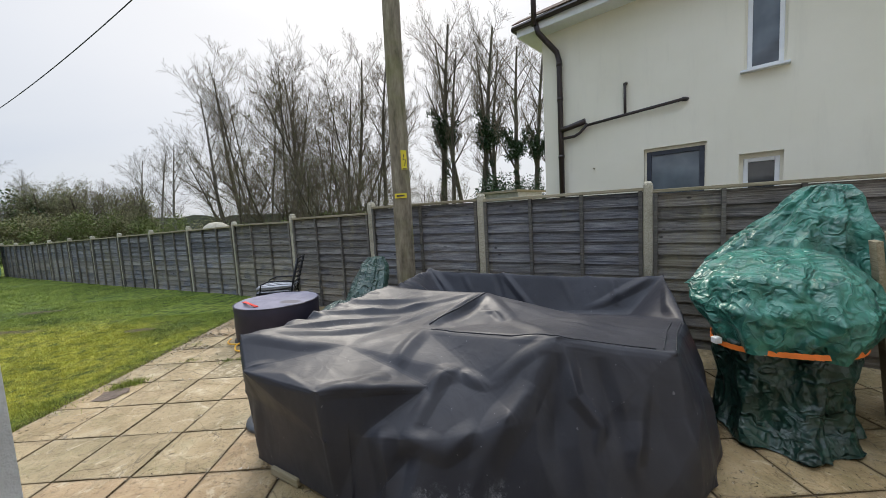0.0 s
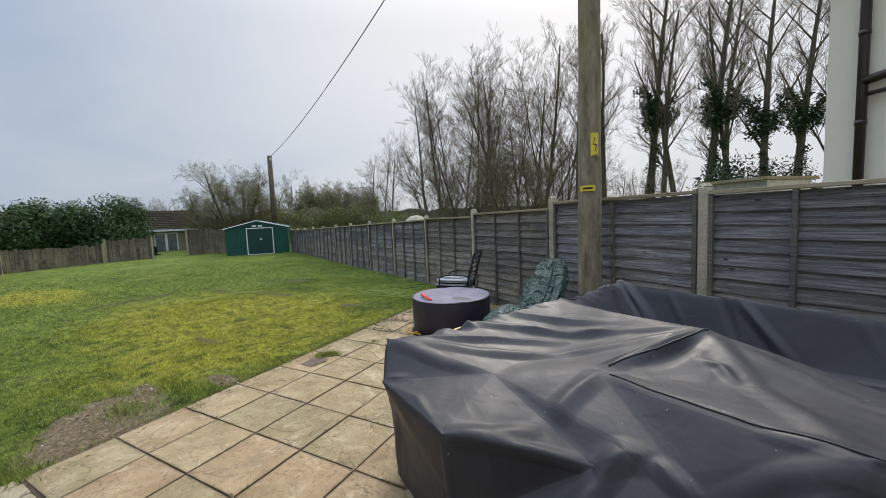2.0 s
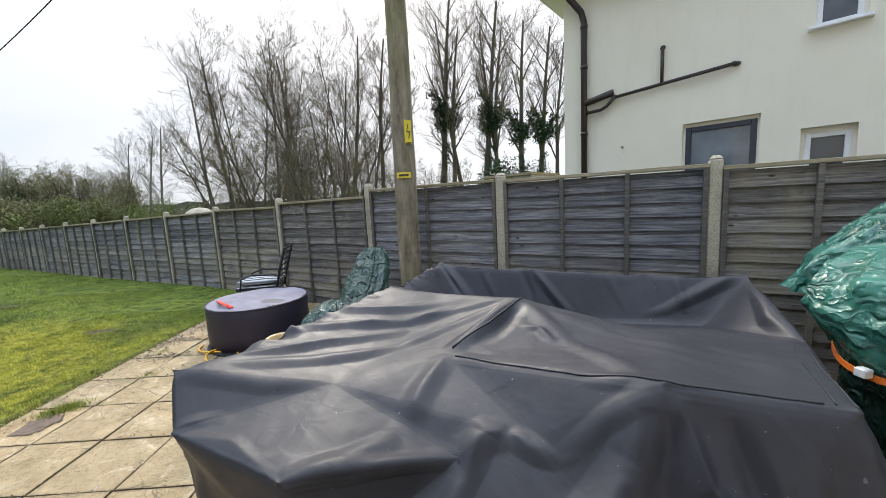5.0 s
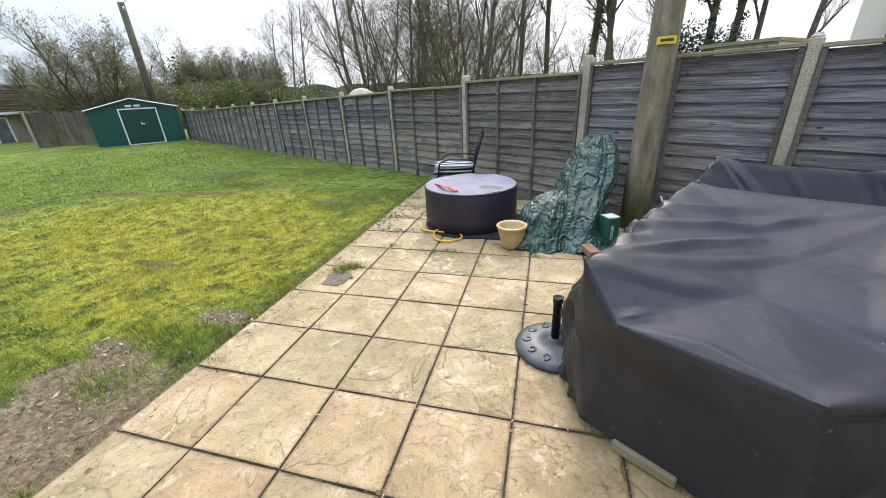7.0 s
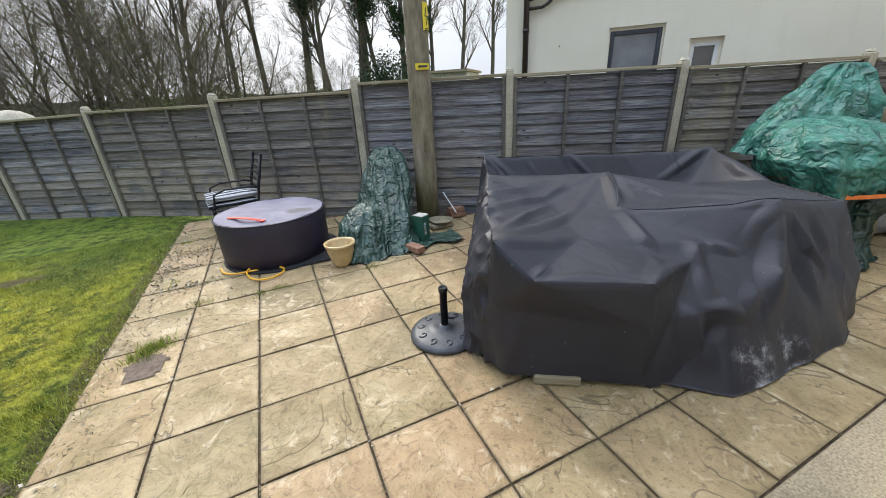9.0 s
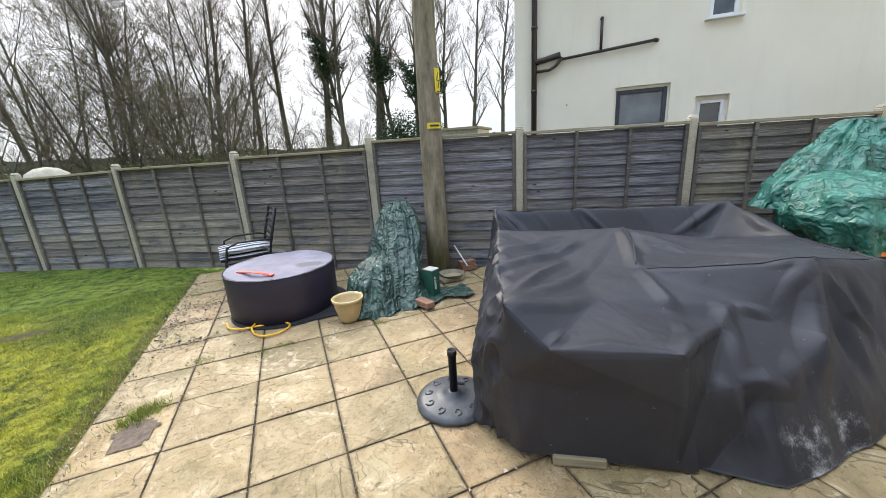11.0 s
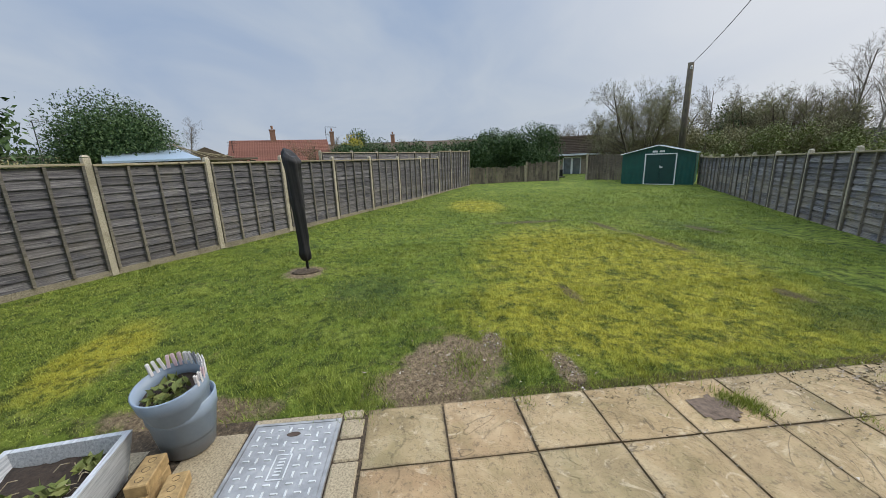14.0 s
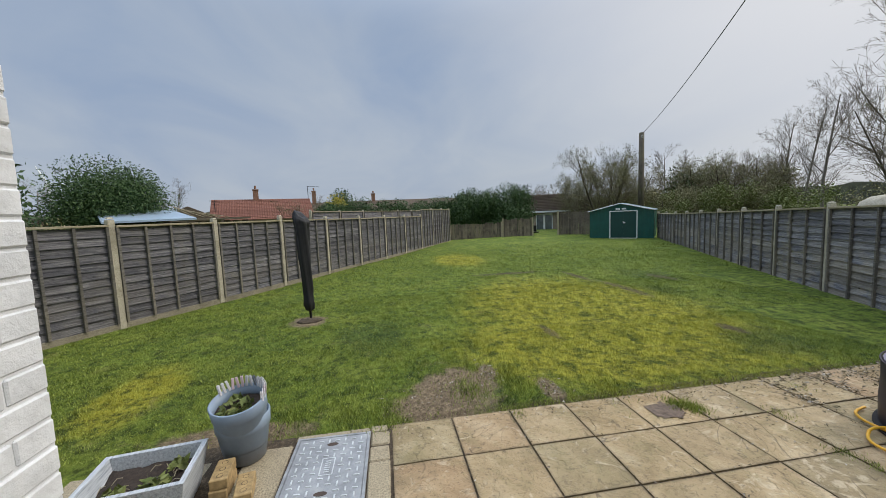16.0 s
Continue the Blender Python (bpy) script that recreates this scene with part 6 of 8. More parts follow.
o = part("brick", boxes(((0, 0, 0.05), (0.105, 0.215, 0.065)), bevel=0.005), BRICK, None, "single red brick on the tarpaulin's edge", category="brick")
o.matrix_world = Matrix.Translation((-0.98, 4.36, 0)) @ Matrix.Rotation(0.35, 4, "Z")
part("brick", boxes(((-0.03, 5.22, 0.04), (0.215, 0.1, 0.065)), bevel=0.005), BRICK, None, "red brick in a small stack by the pole", category="brick")
part("brick", boxes(((-0.05, 5.22, 0.108), (0.215, 0.1, 0.065)), bevel=0.005, rz=0.0), BRICK, None, "red brick in a small stack by the pole", category="brick")
part("brick", boxes(((-0.02, 5.34, 0.04), (0.215, 0.1, 0.065)), bevel=0.005), BRICK, None, "worn brick behind a small stack", category="brick")
bx = thing("cardboard_box", Matrix.Translation((-0.80, 4.62, 0.02)) @ Matrix.Rotation(0.5, 4, "Z"), "slim dark green carton with pale printed rings beside the tarpaulin", "box")
part("carton", boxes(((0, 0, 0.15), (0.12, 0.16, 0.30)), bevel=0.003), m_simple("green_card", (0.02, 0.09, 0.06), 0.5, var=0.15), bx)
part("carton_flap", boxes(((0, -0.01, 0.305), (0.122, 0.13, 0.008))), m_simple("card_white", (0.5, 0.48, 0.42), 0.6), bx, "pale carton top")
bm = bmesh.new()
for k in range(4):
    tube(bm, [(-0.02 + 0.014 * math.cos(t), -0.0835, 0.10 + 0.038 * k + 0.014 * math.sin(t)) for t in np.linspace(0, 2 * math.pi, 12, endpoint=False)], 0.003, 4, closed=True)
part("printed_ring", bm, WHITE, bx, "row of pale printed rings")
bowl = lathe(bmesh.new(), [(0, 0.06), (0.09, 0.06), (0.14, 0.14), (0.155, 0.15), (0.145, 0.155), (0.08, 0.085), (0, 0.08)], 24)
roughen(bowl, 0.02, 7)
o = part("broken_bowl", bowl, m_simple("old_terracotta", (0.22, 0.19, 0.12), 0.85, var=0.3, bump=0.5), None, "broken terracotta bowl with moss at the foot of the pole", smooth=True, category="plant pot")
o.location = (-0.38, 4.98, -0.055)
o = part("rubble_stone", boxes(((0, 0, 0.03), (0.3, 0.2, 0.06)), bevel=0.015), PATHC, None, "flat stone at the foot of the pole", category="stone")
o.location = (-0.40, 4.98, 0.0)
part("white_rod", tube(bmesh.new(), [(-0.10, 5.10, 0.10), (-0.20, 5.28, 0.36)], 0.009, 6), WHITE, None, "thin white rod leaning by the bricks", category="rod")


DARKSOIL = m_simple("potting_soil", (0.035, 0.024, 0.017), 0.95, var=0.6, scale=40, bump=0.9)


def make_blue_pots():
    M = Mat("blue_grey_plastic", 0.45)
    co = M.world()
    n = M.noise(co, 5, 5, 0.6)
    c = M.ramp(n, [(0.3, (0.20, 0.26, 0.34)), (0.7, (0.28, 0.35, 0.44))])
    sep = M.nt.nodes.new("ShaderNodeSeparateXYZ")
    M.link(co, sep.inputs[0])
    dirt = M.math("MULTIPLY", M.step(sep.outputs[2], 0.16, 0.02), M.noise(co, 9, 5, 0.7))
    c = M.mix(dirt, c, (0.14, 0.10, 0.06))
    M.color(c)
    prof = [(0, 0.0), (0.125, 0.0), (0.135, 0.01), (0.172, 0.24), (0.178, 0.245), (0.182, 0.33), (0.172, 0.335), (0.168, 0.25), (0.15, 0.1), (0, 0.09)]
    base = Vector((-3.36, 0.20, 0.0))
    o = thing("plant_pot", Matrix.Translation(base), "blue-grey plastic plant pot standing under a second pot", "plant pot")
    part("pot_body", lathe(bmesh.new(), prof, 40), M.m, o, smooth=True)
    tip = Matrix.Translation(base + Vector((-0.005, 0.012, 0.14))) @ Matrix.Rotation(radians(11), 4, "Y") @ Matrix.Rotation(radians(2), 4, "X")
    o2 = thing("plant_pot", tip, "tilted blue-grey pot of seedlings with white clothes pegs round its rim", "plant pot")
    part("pot_body", lathe(bmesh.new(), prof, 40), M.m, o2, smooth=True)
    bm = lathe(bmesh.new(), [(0.163, 0.25), (0.1, 0.262), (0, 0.255)], 24)
    roughen(bm, 0.012, 20)
    part("pot_soil", bm, DARKSOIL, o2, "dark potting soil")
    bm = leaf_cloud([(0, -0.03, 0.28)], [0.11], 90, 0.030, 4, flat=0.25)
    part("seedling", bm, SPRING, o2, "small yellow-green seedlings", kind="stuff")
    # pegs on the rim
    cols = [m_simple("white_peg", (0.72, 0.70, 0.72), 0.45, var=0.08), m_simple("pink_peg", (0.66, 0.50, 0.55), 0.45, var=0.08), m_simple("blue_peg", (0.42, 0.52, 0.66), 0.45, var=0.08), m_simple("grey_peg", (0.22, 0.23, 0.26), 0.45, var=0.08)]
    meshes = []
    for c in cols:
        bm = boxes(((-0.006, 0, 0.0), (0.005, 0.017, 0.082)), ((0.006, 0, 0.0), (0.005, 0.017, 0.082)), ((0, 0, 0.006), (0.012, 0.007, 0.006)), bevel=0.002)
        me = bpy.data.meshes.new("clothes_peg"); bm.to_mesh(me); bm.free(); me.materials.append(c)
        meshes.append(me)
    rng = random.Random(5)
    for i in range(17):
        a = radians(78 + 160 * i / 16)
        k = rng.choice((0, 0, 0, 1, 0, 2, 0, 3))
        p = new("clothes_peg", meshes[k])
        p.matrix_world = tip @ Matrix.Rotation(a, 4, "Z") @ Matrix.Translation((0.179, 0, 0.352)) @ Matrix.Rotation(rng.uniform(-0.15, 0.15), 4, "X") @ Matrix.Rotation(rng.uniform(0.0, 0.2), 4, "Y")
        tagged(p, ("white", "pale pink", "pale blue", "dark grey")[k] + " plastic clothes peg clipped to the pot's rim", "clothes peg", "clothes pegs on the pot")


def leaf_cloud(centres, radii, count, size, seed, flat=1.0, shell=0.6, droop=0.0):
    """Many small leaves scattered through some round clumps, as one mesh of quads."""
    rng = np.random.default_rng(seed)
    C, R = np.array(centres, float), np.array(radii, float)
    w = R ** 2 / (R ** 2).sum()
    pick = rng.choice(len(C), count, p=w)
    d = rng.normal(size=(count, 3))
    d /= np.linalg.norm(d, axis=1)[:, None]
    r = rng.uniform(shell ** 2, 1.12, count) ** 0.5
    p = C[pick] + d * (R[pick] * r)[:, None] * np.array([1, 1, flat])
    u = rng.normal(size=(count, 3)); u /= np.linalg.norm(u, axis=1)[:, None]
    v = np.cross(u, d + rng.normal(size=(count, 3)) * 0.5); v /= np.linalg.norm(v, axis=1)[:, None] + 1e-9
    s = size * rng.uniform(0.6, 1.4, count)[:, None]
    a, b, c, e = p - u * s, p + v * s * 0.45, p + u * s, p - v * s * 0.45
    verts = np.stack([a, b, c, e], 1).reshape(-1, 3)
    return raw_mesh("leaves", verts, count, 4)


make_blue_pots()


def make_planter():
    M = Mat("whitewashed_wood", 0.8)
    co = M.coords((1.0, 12, 12))
    g = M.noise(co, 6, 6, 0.7, 0.3)
    M.color(M.ramp(g, [(0.3, (0.24, 0.26, 0.29)), (0.5, (0.44, 0.47, 0.50)), (0.7, (0.60, 0.62, 0.64))])).bump(g, 0.6, 0.004)
    o = thing("planter", Matrix.Translation((-2.93, -0.20, 0.0)) @ Matrix.Rotation(radians(8), 4, "Z"), "whitewashed wooden trough planter with rope handles and seedlings", "planter")
    W, D, H, t, k = 0.44, 0.56, 0.27, 0.03, 0.80
    for name, ax in (("side_panel", 0), ("end_panel", 1)):
        for s in (-1, 1):
            bm = bmesh.new()
            hw, hd = W / 2, D / 2
            if ax == 0:
                o0, o1 = ((s * hw * k, hd * k), (s * hw, hd))
                pts = [(s * hw * k, -hd * k, 0), (s * hw * k, hd * k, 0), (s * hw, hd, H), (s * hw, -hd, H)]
                inn = [(s * (hw * k - t), -hd * k + t, 0), (s * (hw * k - t), hd * k - t, 0), (s * (hw - t), hd - t, H), (s * (hw - t), -hd + t, H)]
            else:
                pts = [(-hw * k, s * hd * k, 0), (hw * k, s * hd * k, 0), (hw, s * hd, H), (-hw, s * hd, H)]
                inn = [(-hw * k + t, s * (hd * k - t), 0), (hw * k - t, s * (hd * k - t), 0), (hw - t, s * (hd - t), H), (-hw + t, s * (hd - t), H)]
            A = [bm.verts.new(p) for p in pts]
            B = [bm.verts.new(p) for p in inn]
            bm.faces.new(A); bm.faces.new(B[::-1])
            for q in range(4):
                bm.faces.new((A[q], B[q], B[(q + 1) % 4], A[(q + 1) % 4]))
            bmesh.ops.recalc_face_normals(bm, faces=bm.faces)
            part(name, bm, M.m, o)
    bm = boxes(((0, 0, 0.155), (W * 0.86, D * 0.88, 0.06)))
    bmesh.ops.subdivide_edges(bm, edges=bm.edges[:], cuts=9, use_grid_fill=True)
    for v in bm.verts:
        v.co.z += 0.035 * noise.noise(v.co * 14)
    part("planter_soil", bm, DARKSOIL, o, "dark soil with pale dead stalks", smooth=True)
    me = leaf_cloud([(0.10, 0.10, 0.23), (-0.08, 0.16, 0.22), (0.12, -0.1, 0.22)], [0.075, 0.05, 0.06], 110, 0.035, 9, flat=0.4)
    part("seedling", me, SPRING, o, "yellow-green seedlings", kind="stuff")
    bm = bmesh.new()
    for i in range(16):
        x, y = random.uniform(-0.15, 0.15), random.uniform(-0.2, 0.2)
        a = random.uniform(0, 6)
        tube(bm, [(x, y, 0.205), (x + 0.03 * math.cos(a), y + 0.03 * math.sin(a), 0.225), (x + 0.06 * math.cos(a), y + 0.06 * math.sin(a), 0.208)], 0.0022, 4)
    part("dead_stalks", bm, CAP, o, "pale dead stalks", kind="stuff")
    rope = m_simple("sisal_rope", (0.42, 0.40, 0.36), 0.9)
    for s in (-1, 1):
        pts = [(W / 2 * 0.93 + 0.010 + 0.022 * math.sin(a), s * 0.09 - 0.032 * math.cos(a), 0.225 - 0.135 * math.sin(a) ** 0.8) for a in np.linspace(0, math.pi, 13)]
        part("rope_handle", tube(bmesh.new(), pts, 0.008, 6), rope, o, "pale rope handle", smooth=True)


make_planter()


def holed_brick(m, label):
    """A stock brick with three round holes through its face."""
    o = thing("brick", m, label, "brick", "bricks by the planter")
    stock = m_simple("stock_brick", (0.36, 0.25, 0.115), 0.9, var=0.4, scale=18, bump=0.5)
    bm = boxes(((0, 0, 0.0325), (0.215, 0.1025, 0.065)), bevel=0.005)
    part("brick_body", bm, stock, o)
    for x in (-0.065, 0, 0.065):
        bm = lathe(bmesh.new(), [(0.019, 0.0655), (0.017, 0.0665), (0.015, 0.060), (0.0, 0.058)], 16, Matrix.Translation((x, 0, 0)))
        part("hole", bm, SOIL, o, "soil-filled hole")


holed_brick(Matrix.Translation((-3.03, 0.18, 0.005)) @ Matrix.Rotation(radians(5), 4, "Z"), "yellow stock brick with holes on the concrete by the planter")
holed_brick(Matrix.Translation((-3.04, 0.18, 0.071)) @ Matrix.Rotation(radians(8), 4, "Z"), "yellow stock brick stacked on another by the planter")
holed_brick(Matrix.Translation((-2.97, 0.33, 0.005)) @ Matrix.Rotation(radians(12), 4, "Z"), "reddish stock brick with soil in its holes")
holed_brick(Matrix.Translation((-3.25, -0.5, 0.0)) @ Matrix.Rotation(radians(60), 4, "Z"), "stock brick lying behind the planter")


def make_manhole():
    o = thing("drain_cover", Matrix.Translation((-3.10, 0.805, 0.0)) @ Matrix.Rotation(radians(-1), 4, "Z"), "galvanised steel drain cover with raised bar pattern and two lifting slots", "drain cover")
    M = Mat("galvanised_steel", 0.55, 0.35)
    n = M.noise(M.coords(), 7, 6, 0.7)
    M.color(M.ramp(n, [(0.3, (0.20, 0.21, 0.215)), (0.6, (0.36, 0.37, 0.38)), (0.8, (0.48, 0.47, 0.44))]))
    M.bump(M.noise(M.coords(), 60, 3), 0.2, 0.002)
    L, W = 0.68, 0.50
    part("frame", boxes(((0, W / 2 + 0.012, 0.0), (L + 0.05, 0.02, 0.02)), ((0, -W / 2 - 0.012, 0.0), (L + 0.05, 0.02, 0.02)), ((L / 2 + 0.012, 0, 0), (0.02, W, 0.02)), ((-L / 2 - 0.012, 0, 0), (0.02, W, 0.02))), M.m, o)
    part("cover_plate", boxes(((0, 0, 0), (L, W, 0.018)), bevel=0.003), M.m, o)
    bm = bmesh.new()
    for i in range(11):
        for j in range(8):
            x, y = -L / 2 + 0.05 + (L - 0.1) * i / 10, -W / 2 + 0.045 + (W - 0.09) * j / 7
            if abs(x) < 0.10 and abs(y) < 0.05:
                continue
            if abs(abs(x) - 0.25) < 0.03 and abs(y) < 0.06:
                continue
            box(bm, (x, y, 0.0105), (0.050, 0.012, 0.007) if (i + j) % 2 else (0.012, 0.044, 0.007), taper=0.7)
    for s in (-1, 1):
        box(bm, (0, s * 0.042, 0.0105), (0.17, 0.007, 0.004)); box(bm, (s * 0.085, 0, 0.0105), (0.007, 0.09, 0.004))
    for k in range(6):
        box(bm, (-0.055 + 0.022 * k, 0, 0.0105), (0.010, 0.035, 0.003))
    part("raised_pattern", bm, m_simple("worn_steel", (0.56, 0.58, 0.59), 0.5, 0.2, var=0.2), o, kind="stuff")
    rust = m_simple("rusty_slot", (0.06, 0.04, 0.03), 0.8, var=0.4)
    for s in (-1, 1):
        bm = lathe(bmesh.new(), [(0.035, 0.0098), (0.030, 0.0112), (0.02, 0.0100), (0, 0.0098)], 16, Matrix.Translation((s * 0.25, 0, 0)) @ Matrix.Diagonal((0.6, 1.2, 1, 1)))
        part("lifting_slot", bm, rust, o, "rusty lifting slot")
    o.location.z = 0.003


make_manhole()


def make_parasol():
    o = thing("closed_parasol", Matrix.Translation((-7.12, -0.06, -0.02)) @ Matrix.Rotation(radians(1.5), 4, "X"), "closed parasol in a black crumpled cover standing on the lawn", "parasol")
    part("pole", tube(bmesh.new(), [(0, 0, -0.05), (0, 0, 0.3)], 0.022, 10), BLACKM, o)
    bm = lathe(bmesh.new(), [(0.03, 0.15), (0.07, 0.18), (0.090, 0.27), (0.078, 0.42), (0.085, 0.8), (0.098, 1.2), (0.112, 1.6), (0.118, 1.74), (0.085, 1.80), (0, 1.76)], 28)
    bmesh.ops.subdivide_edges(bm, edges=bm.edges[:], cuts=2, use_grid_fill=True)
    for v in bm.verts:
        r = math.hypot(v.co.x, v.co.y)
        a = math.atan2(v.co.y, v.co.x)
        k = 1 + 0.16 * math.sin(a * 3 + v.co.z * 5) * noise.noise(Vector((0, 0, v.co.z * 2))) + 0.2 * noise.noise(Vector((v.co.x * 9, v.co.y * 9, v.co.z * 5)))
        k *= 1 + 0.10 * max(-0.6, math.sin(a * 5 + 2.5 * v.co.z)) + 0.07 * math.sin(v.co.z * 16 + a * 2) * noise.noise(Vector((a, 3, v.co.z * 3)))
        v.co.x *= k; v.co.y *= k
        if v.co.z > 1.6:
            v.co.z += 0.9 * (v.co.x * -0.45 - v.co.y * 0.85) * (v.co.z - 1.6) / 0.2
    part("parasol_cover", bm, BLACKF, o, "crumpled black fabric cover", smooth=True)
    bm = lathe(bmesh.new(), [(0, 0), (0.2, 0.0), (0.16, 0.025), (0.05, 0.04), (0, 0.04)], 20)
    roughen(bm, 0.05, 8)
    r = part("soil_heap", bm, SOIL, None, "small heap of bare earth round the parasol pole", smooth=True, category="soil")
    r.location = (-7.0, -0.05, -0.02)


make_parasol()


# ---- trees ----
def bare_tree(seed, H, spread, trunk_r, levels, tilt=0.15, multi=1, up=0.5, twigs=3, first=0.25):
    """Skeleton of a leafless tree as tapered tubes: one mesh for trunk and limbs, one for twigs."""
    rng = random.Random(seed)
    limbs, fine = [], []
    wide = 0.12 if multi > 1 else 0.0

    def grow(p, d, length, r, lev):
        n = 5 if lev == 0 else 3
        pts, rad = [p.copy()], [r]
        q = p.copy()
        dd = d.copy()
        for i in range(n):
            dd = (dd + Vector((rng.gauss(0, 0.032), rng.gauss(0, 0.032), 0.02 + up * 0.022 * lev))).normalized()
            q = q + dd * length / n
            pts.append(q.copy())
            rad.append(max(0.0043, r * (1 - 0.75 * (i + 1) / n)))
        (limbs if lev < 2 else fine).append((pts, rad, lev))
        if lev >= levels:
            return
        kids = (11 if lev == 0 else 7 if lev == 1 else twigs)
        for k in range(kids):
            t = (first if lev == 0 else 0.18) + (0.97 - (first if lev == 0 else 0.18)) * (k + rng.random() * 0.7) / kids
            f = t * n
            i = min(n - 1, int(f))
            base = pts[i].lerp(pts[i + 1], f - i)
            rr = rad[i] + (rad[i + 1] - rad[i]) * (f - i)
            main = (pts[i + 1] - pts[i]).normalized()
            side = main.orthogonal().normalized()
            side.rotate(Matrix.Rotation(rng.uniform(0, 6.28), 3, main))
            ang = rng.uniform(0.42 + wide, 0.85 + wide)
            nd = (main * math.cos(ang) + side * math.sin(ang) + Vector((0, 0, up * 0.16))).normalized()
            grow(base, nd, length * (rng.uniform(0.28, 0.5) * spread * (1.15 - 0.6 * t) if lev == 0 else rng.uniform(0.38, 0.62)), rr * 0.5, lev + 1)

    for m in range(multi):
        a = rng.uniform(0, 6.28)
        lean = tilt * (0.5 + rng.random())
        grow(Vector((0.25 * math.cos(a) * (multi > 1), 0.25 * math.sin(a) * (multi > 1), -0.1)), Vector((lean * math.cos(a), lean * math.sin(a), 1)).normalized(), H * rng.uniform(0.8, 1.0), trunk_r, 0)

    def tubes(items, sides):
        V, F = [], []
        for pts, rad, lev in items:
            s = sides if lev < 2 else 3
            base = len(V)
            for i, p in enumerate(pts):
                d = (pts[min(i + 1, len(pts) - 1)] - pts[max(i - 1, 0)]).normalized()
                u = d.orthogonal().normalized()
                w = d.cross(u)
                for k in range(s):
                    a = 2 * math.pi * k / s
                    V.append(p + (u * math.cos(a) + w * math.sin(a)) * rad[i])
            for i in range(len(pts) - 1):
                for k in range(s):
                    a, b = base + i * s + k, base + i * s + (k + 1) % s
                    F.append((a, b, b + s, a + s))
        me = bpy.data.meshes.new("tree")
        me.from_pydata(V, [], F)
        return me
    return tubes(limbs, 7), tubes(fine, 3), [p[-1] for p, _, lev in fine], [p for p, _, lev in limbs]


TREES = {}


def tree_kind(key, wood, twig, ivy=False, buds=None, **kw):
    a, b, tips, trunks = bare_tree(**kw)
    a.materials.append(wood); b.materials.append(twig)
    for p in a.polygons:
        p.use_smooth = True
    extra = []
    if ivy:
        rng = random.Random(kw["seed"])
        cs, rs = [], []
        for pts in trunks[:1] + trunks[2:4]:
            for i in range(14):
                t = i / 13 * 0.50
                f = t * (len(pts) - 1)
                k = min(len(pts) - 2, int(f))
                cs.append(pts[k].lerp(pts[k + 1], f - k) + Vector((rng.gauss(0, 0.16), rng.gauss(0, 0.16), 0)))
                rs.append(rng.uniform(0.10, 0.42) * (1.15 - t))
        extra.append(("ivy", leaf_cloud(cs, rs, 5000, 0.055, 3, shell=0.2), IVY))
    if buds:
        rng = np.random.default_rng(kw["seed"])
        t = np.array([tuple(x) for x in tips])
        idx = rng.integers(0, len(t), buds[0])
        extra.append(("leaves", leaf_cloud([tuple(v) for v in t[idx]], [0.25] * len(idx), buds[0] * 3, buds[1], 5, shell=0.0), buds[2]))
    for _, me, mat in extra:
        if not me.materials:
            me.materials.append(mat)
    TREES[key] = (a, b, extra)


def plant(key, x, y, s, label, rz=None, sz=1.0, group="bare trees behind the fence", z=-0.2):
    a, b, extra = TREES[key]
    rz = (x * 7.3 + y * 3.1) % 6.28 if rz is None else rz
    o = thing("tree", Matrix.Translation((x, y, z)) @ Matrix.Rotation(rz, 4, "Z") @ Matrix.Diagonal((s, s, s * sz, 1)), label, "tree", group)
    part("trunk", a, None, o)
    part("crown", b, None, o)
    for nm, me, _ in extra:
        part(nm, me, None, o)
    return o


tree_kind("tall", BARK, TWIG, seed=3, H=12.0, spread=0.55, trunk_r=0.15, levels=4, tilt=0.05, up=0.9, twigs=5, first=0.35)
tree_kind("tall2", BARK, TWIG, seed=14, H=12.0, spread=0.55, trunk_r=0.15, levels=4, tilt=0.10, up=1.0, twigs=5, first=0.25)
tree_kind("ivy", BARK, TWIG, ivy=True, seed=21, H=11.5, spread=0.62, trunk_r=0.19, levels=4, tilt=0.14, up=0.8, twigs=4, first=0.4)
tree_kind("bushy", BARK, TWIG, seed=9, H=9.0, spread=0.75, trunk_r=0.06, levels=4, tilt=0.16, multi=3, up=0.9, twigs=4, first=0.12)
tree_kind("bushy2", BARK, TWIG, buds=(700, 0.03, SPRING), seed=31, H=7.0, spread=0.8, trunk_r=0.08, levels=3, tilt=0.35, multi=5, up=0.6, twigs=9, first=0.1)
tree_kind("round", BARK, TWIG, buds=(5500, 0.042, BUDS), seed=44, H=6.0, spread=0.95, trunk_r=0.12, levels=3, tilt=0.35, multi=5, up=0.35, twigs=10, first=0.12)
tree_kind("birch", TWIG_PALE, TWIG_PALE, seed=52, H=8.0, spread=0.7, trunk_r=0.10, levels=4, tilt=0.08, up=0.2, twigs=4, first=0.2)

EYE0 = Vector((-0.6, 1.0, 1.6))


def polar(az, d):
    return EYE0.x + d * math.cos(radians(az)), EYE0.y + d * math.sin(radians(az))


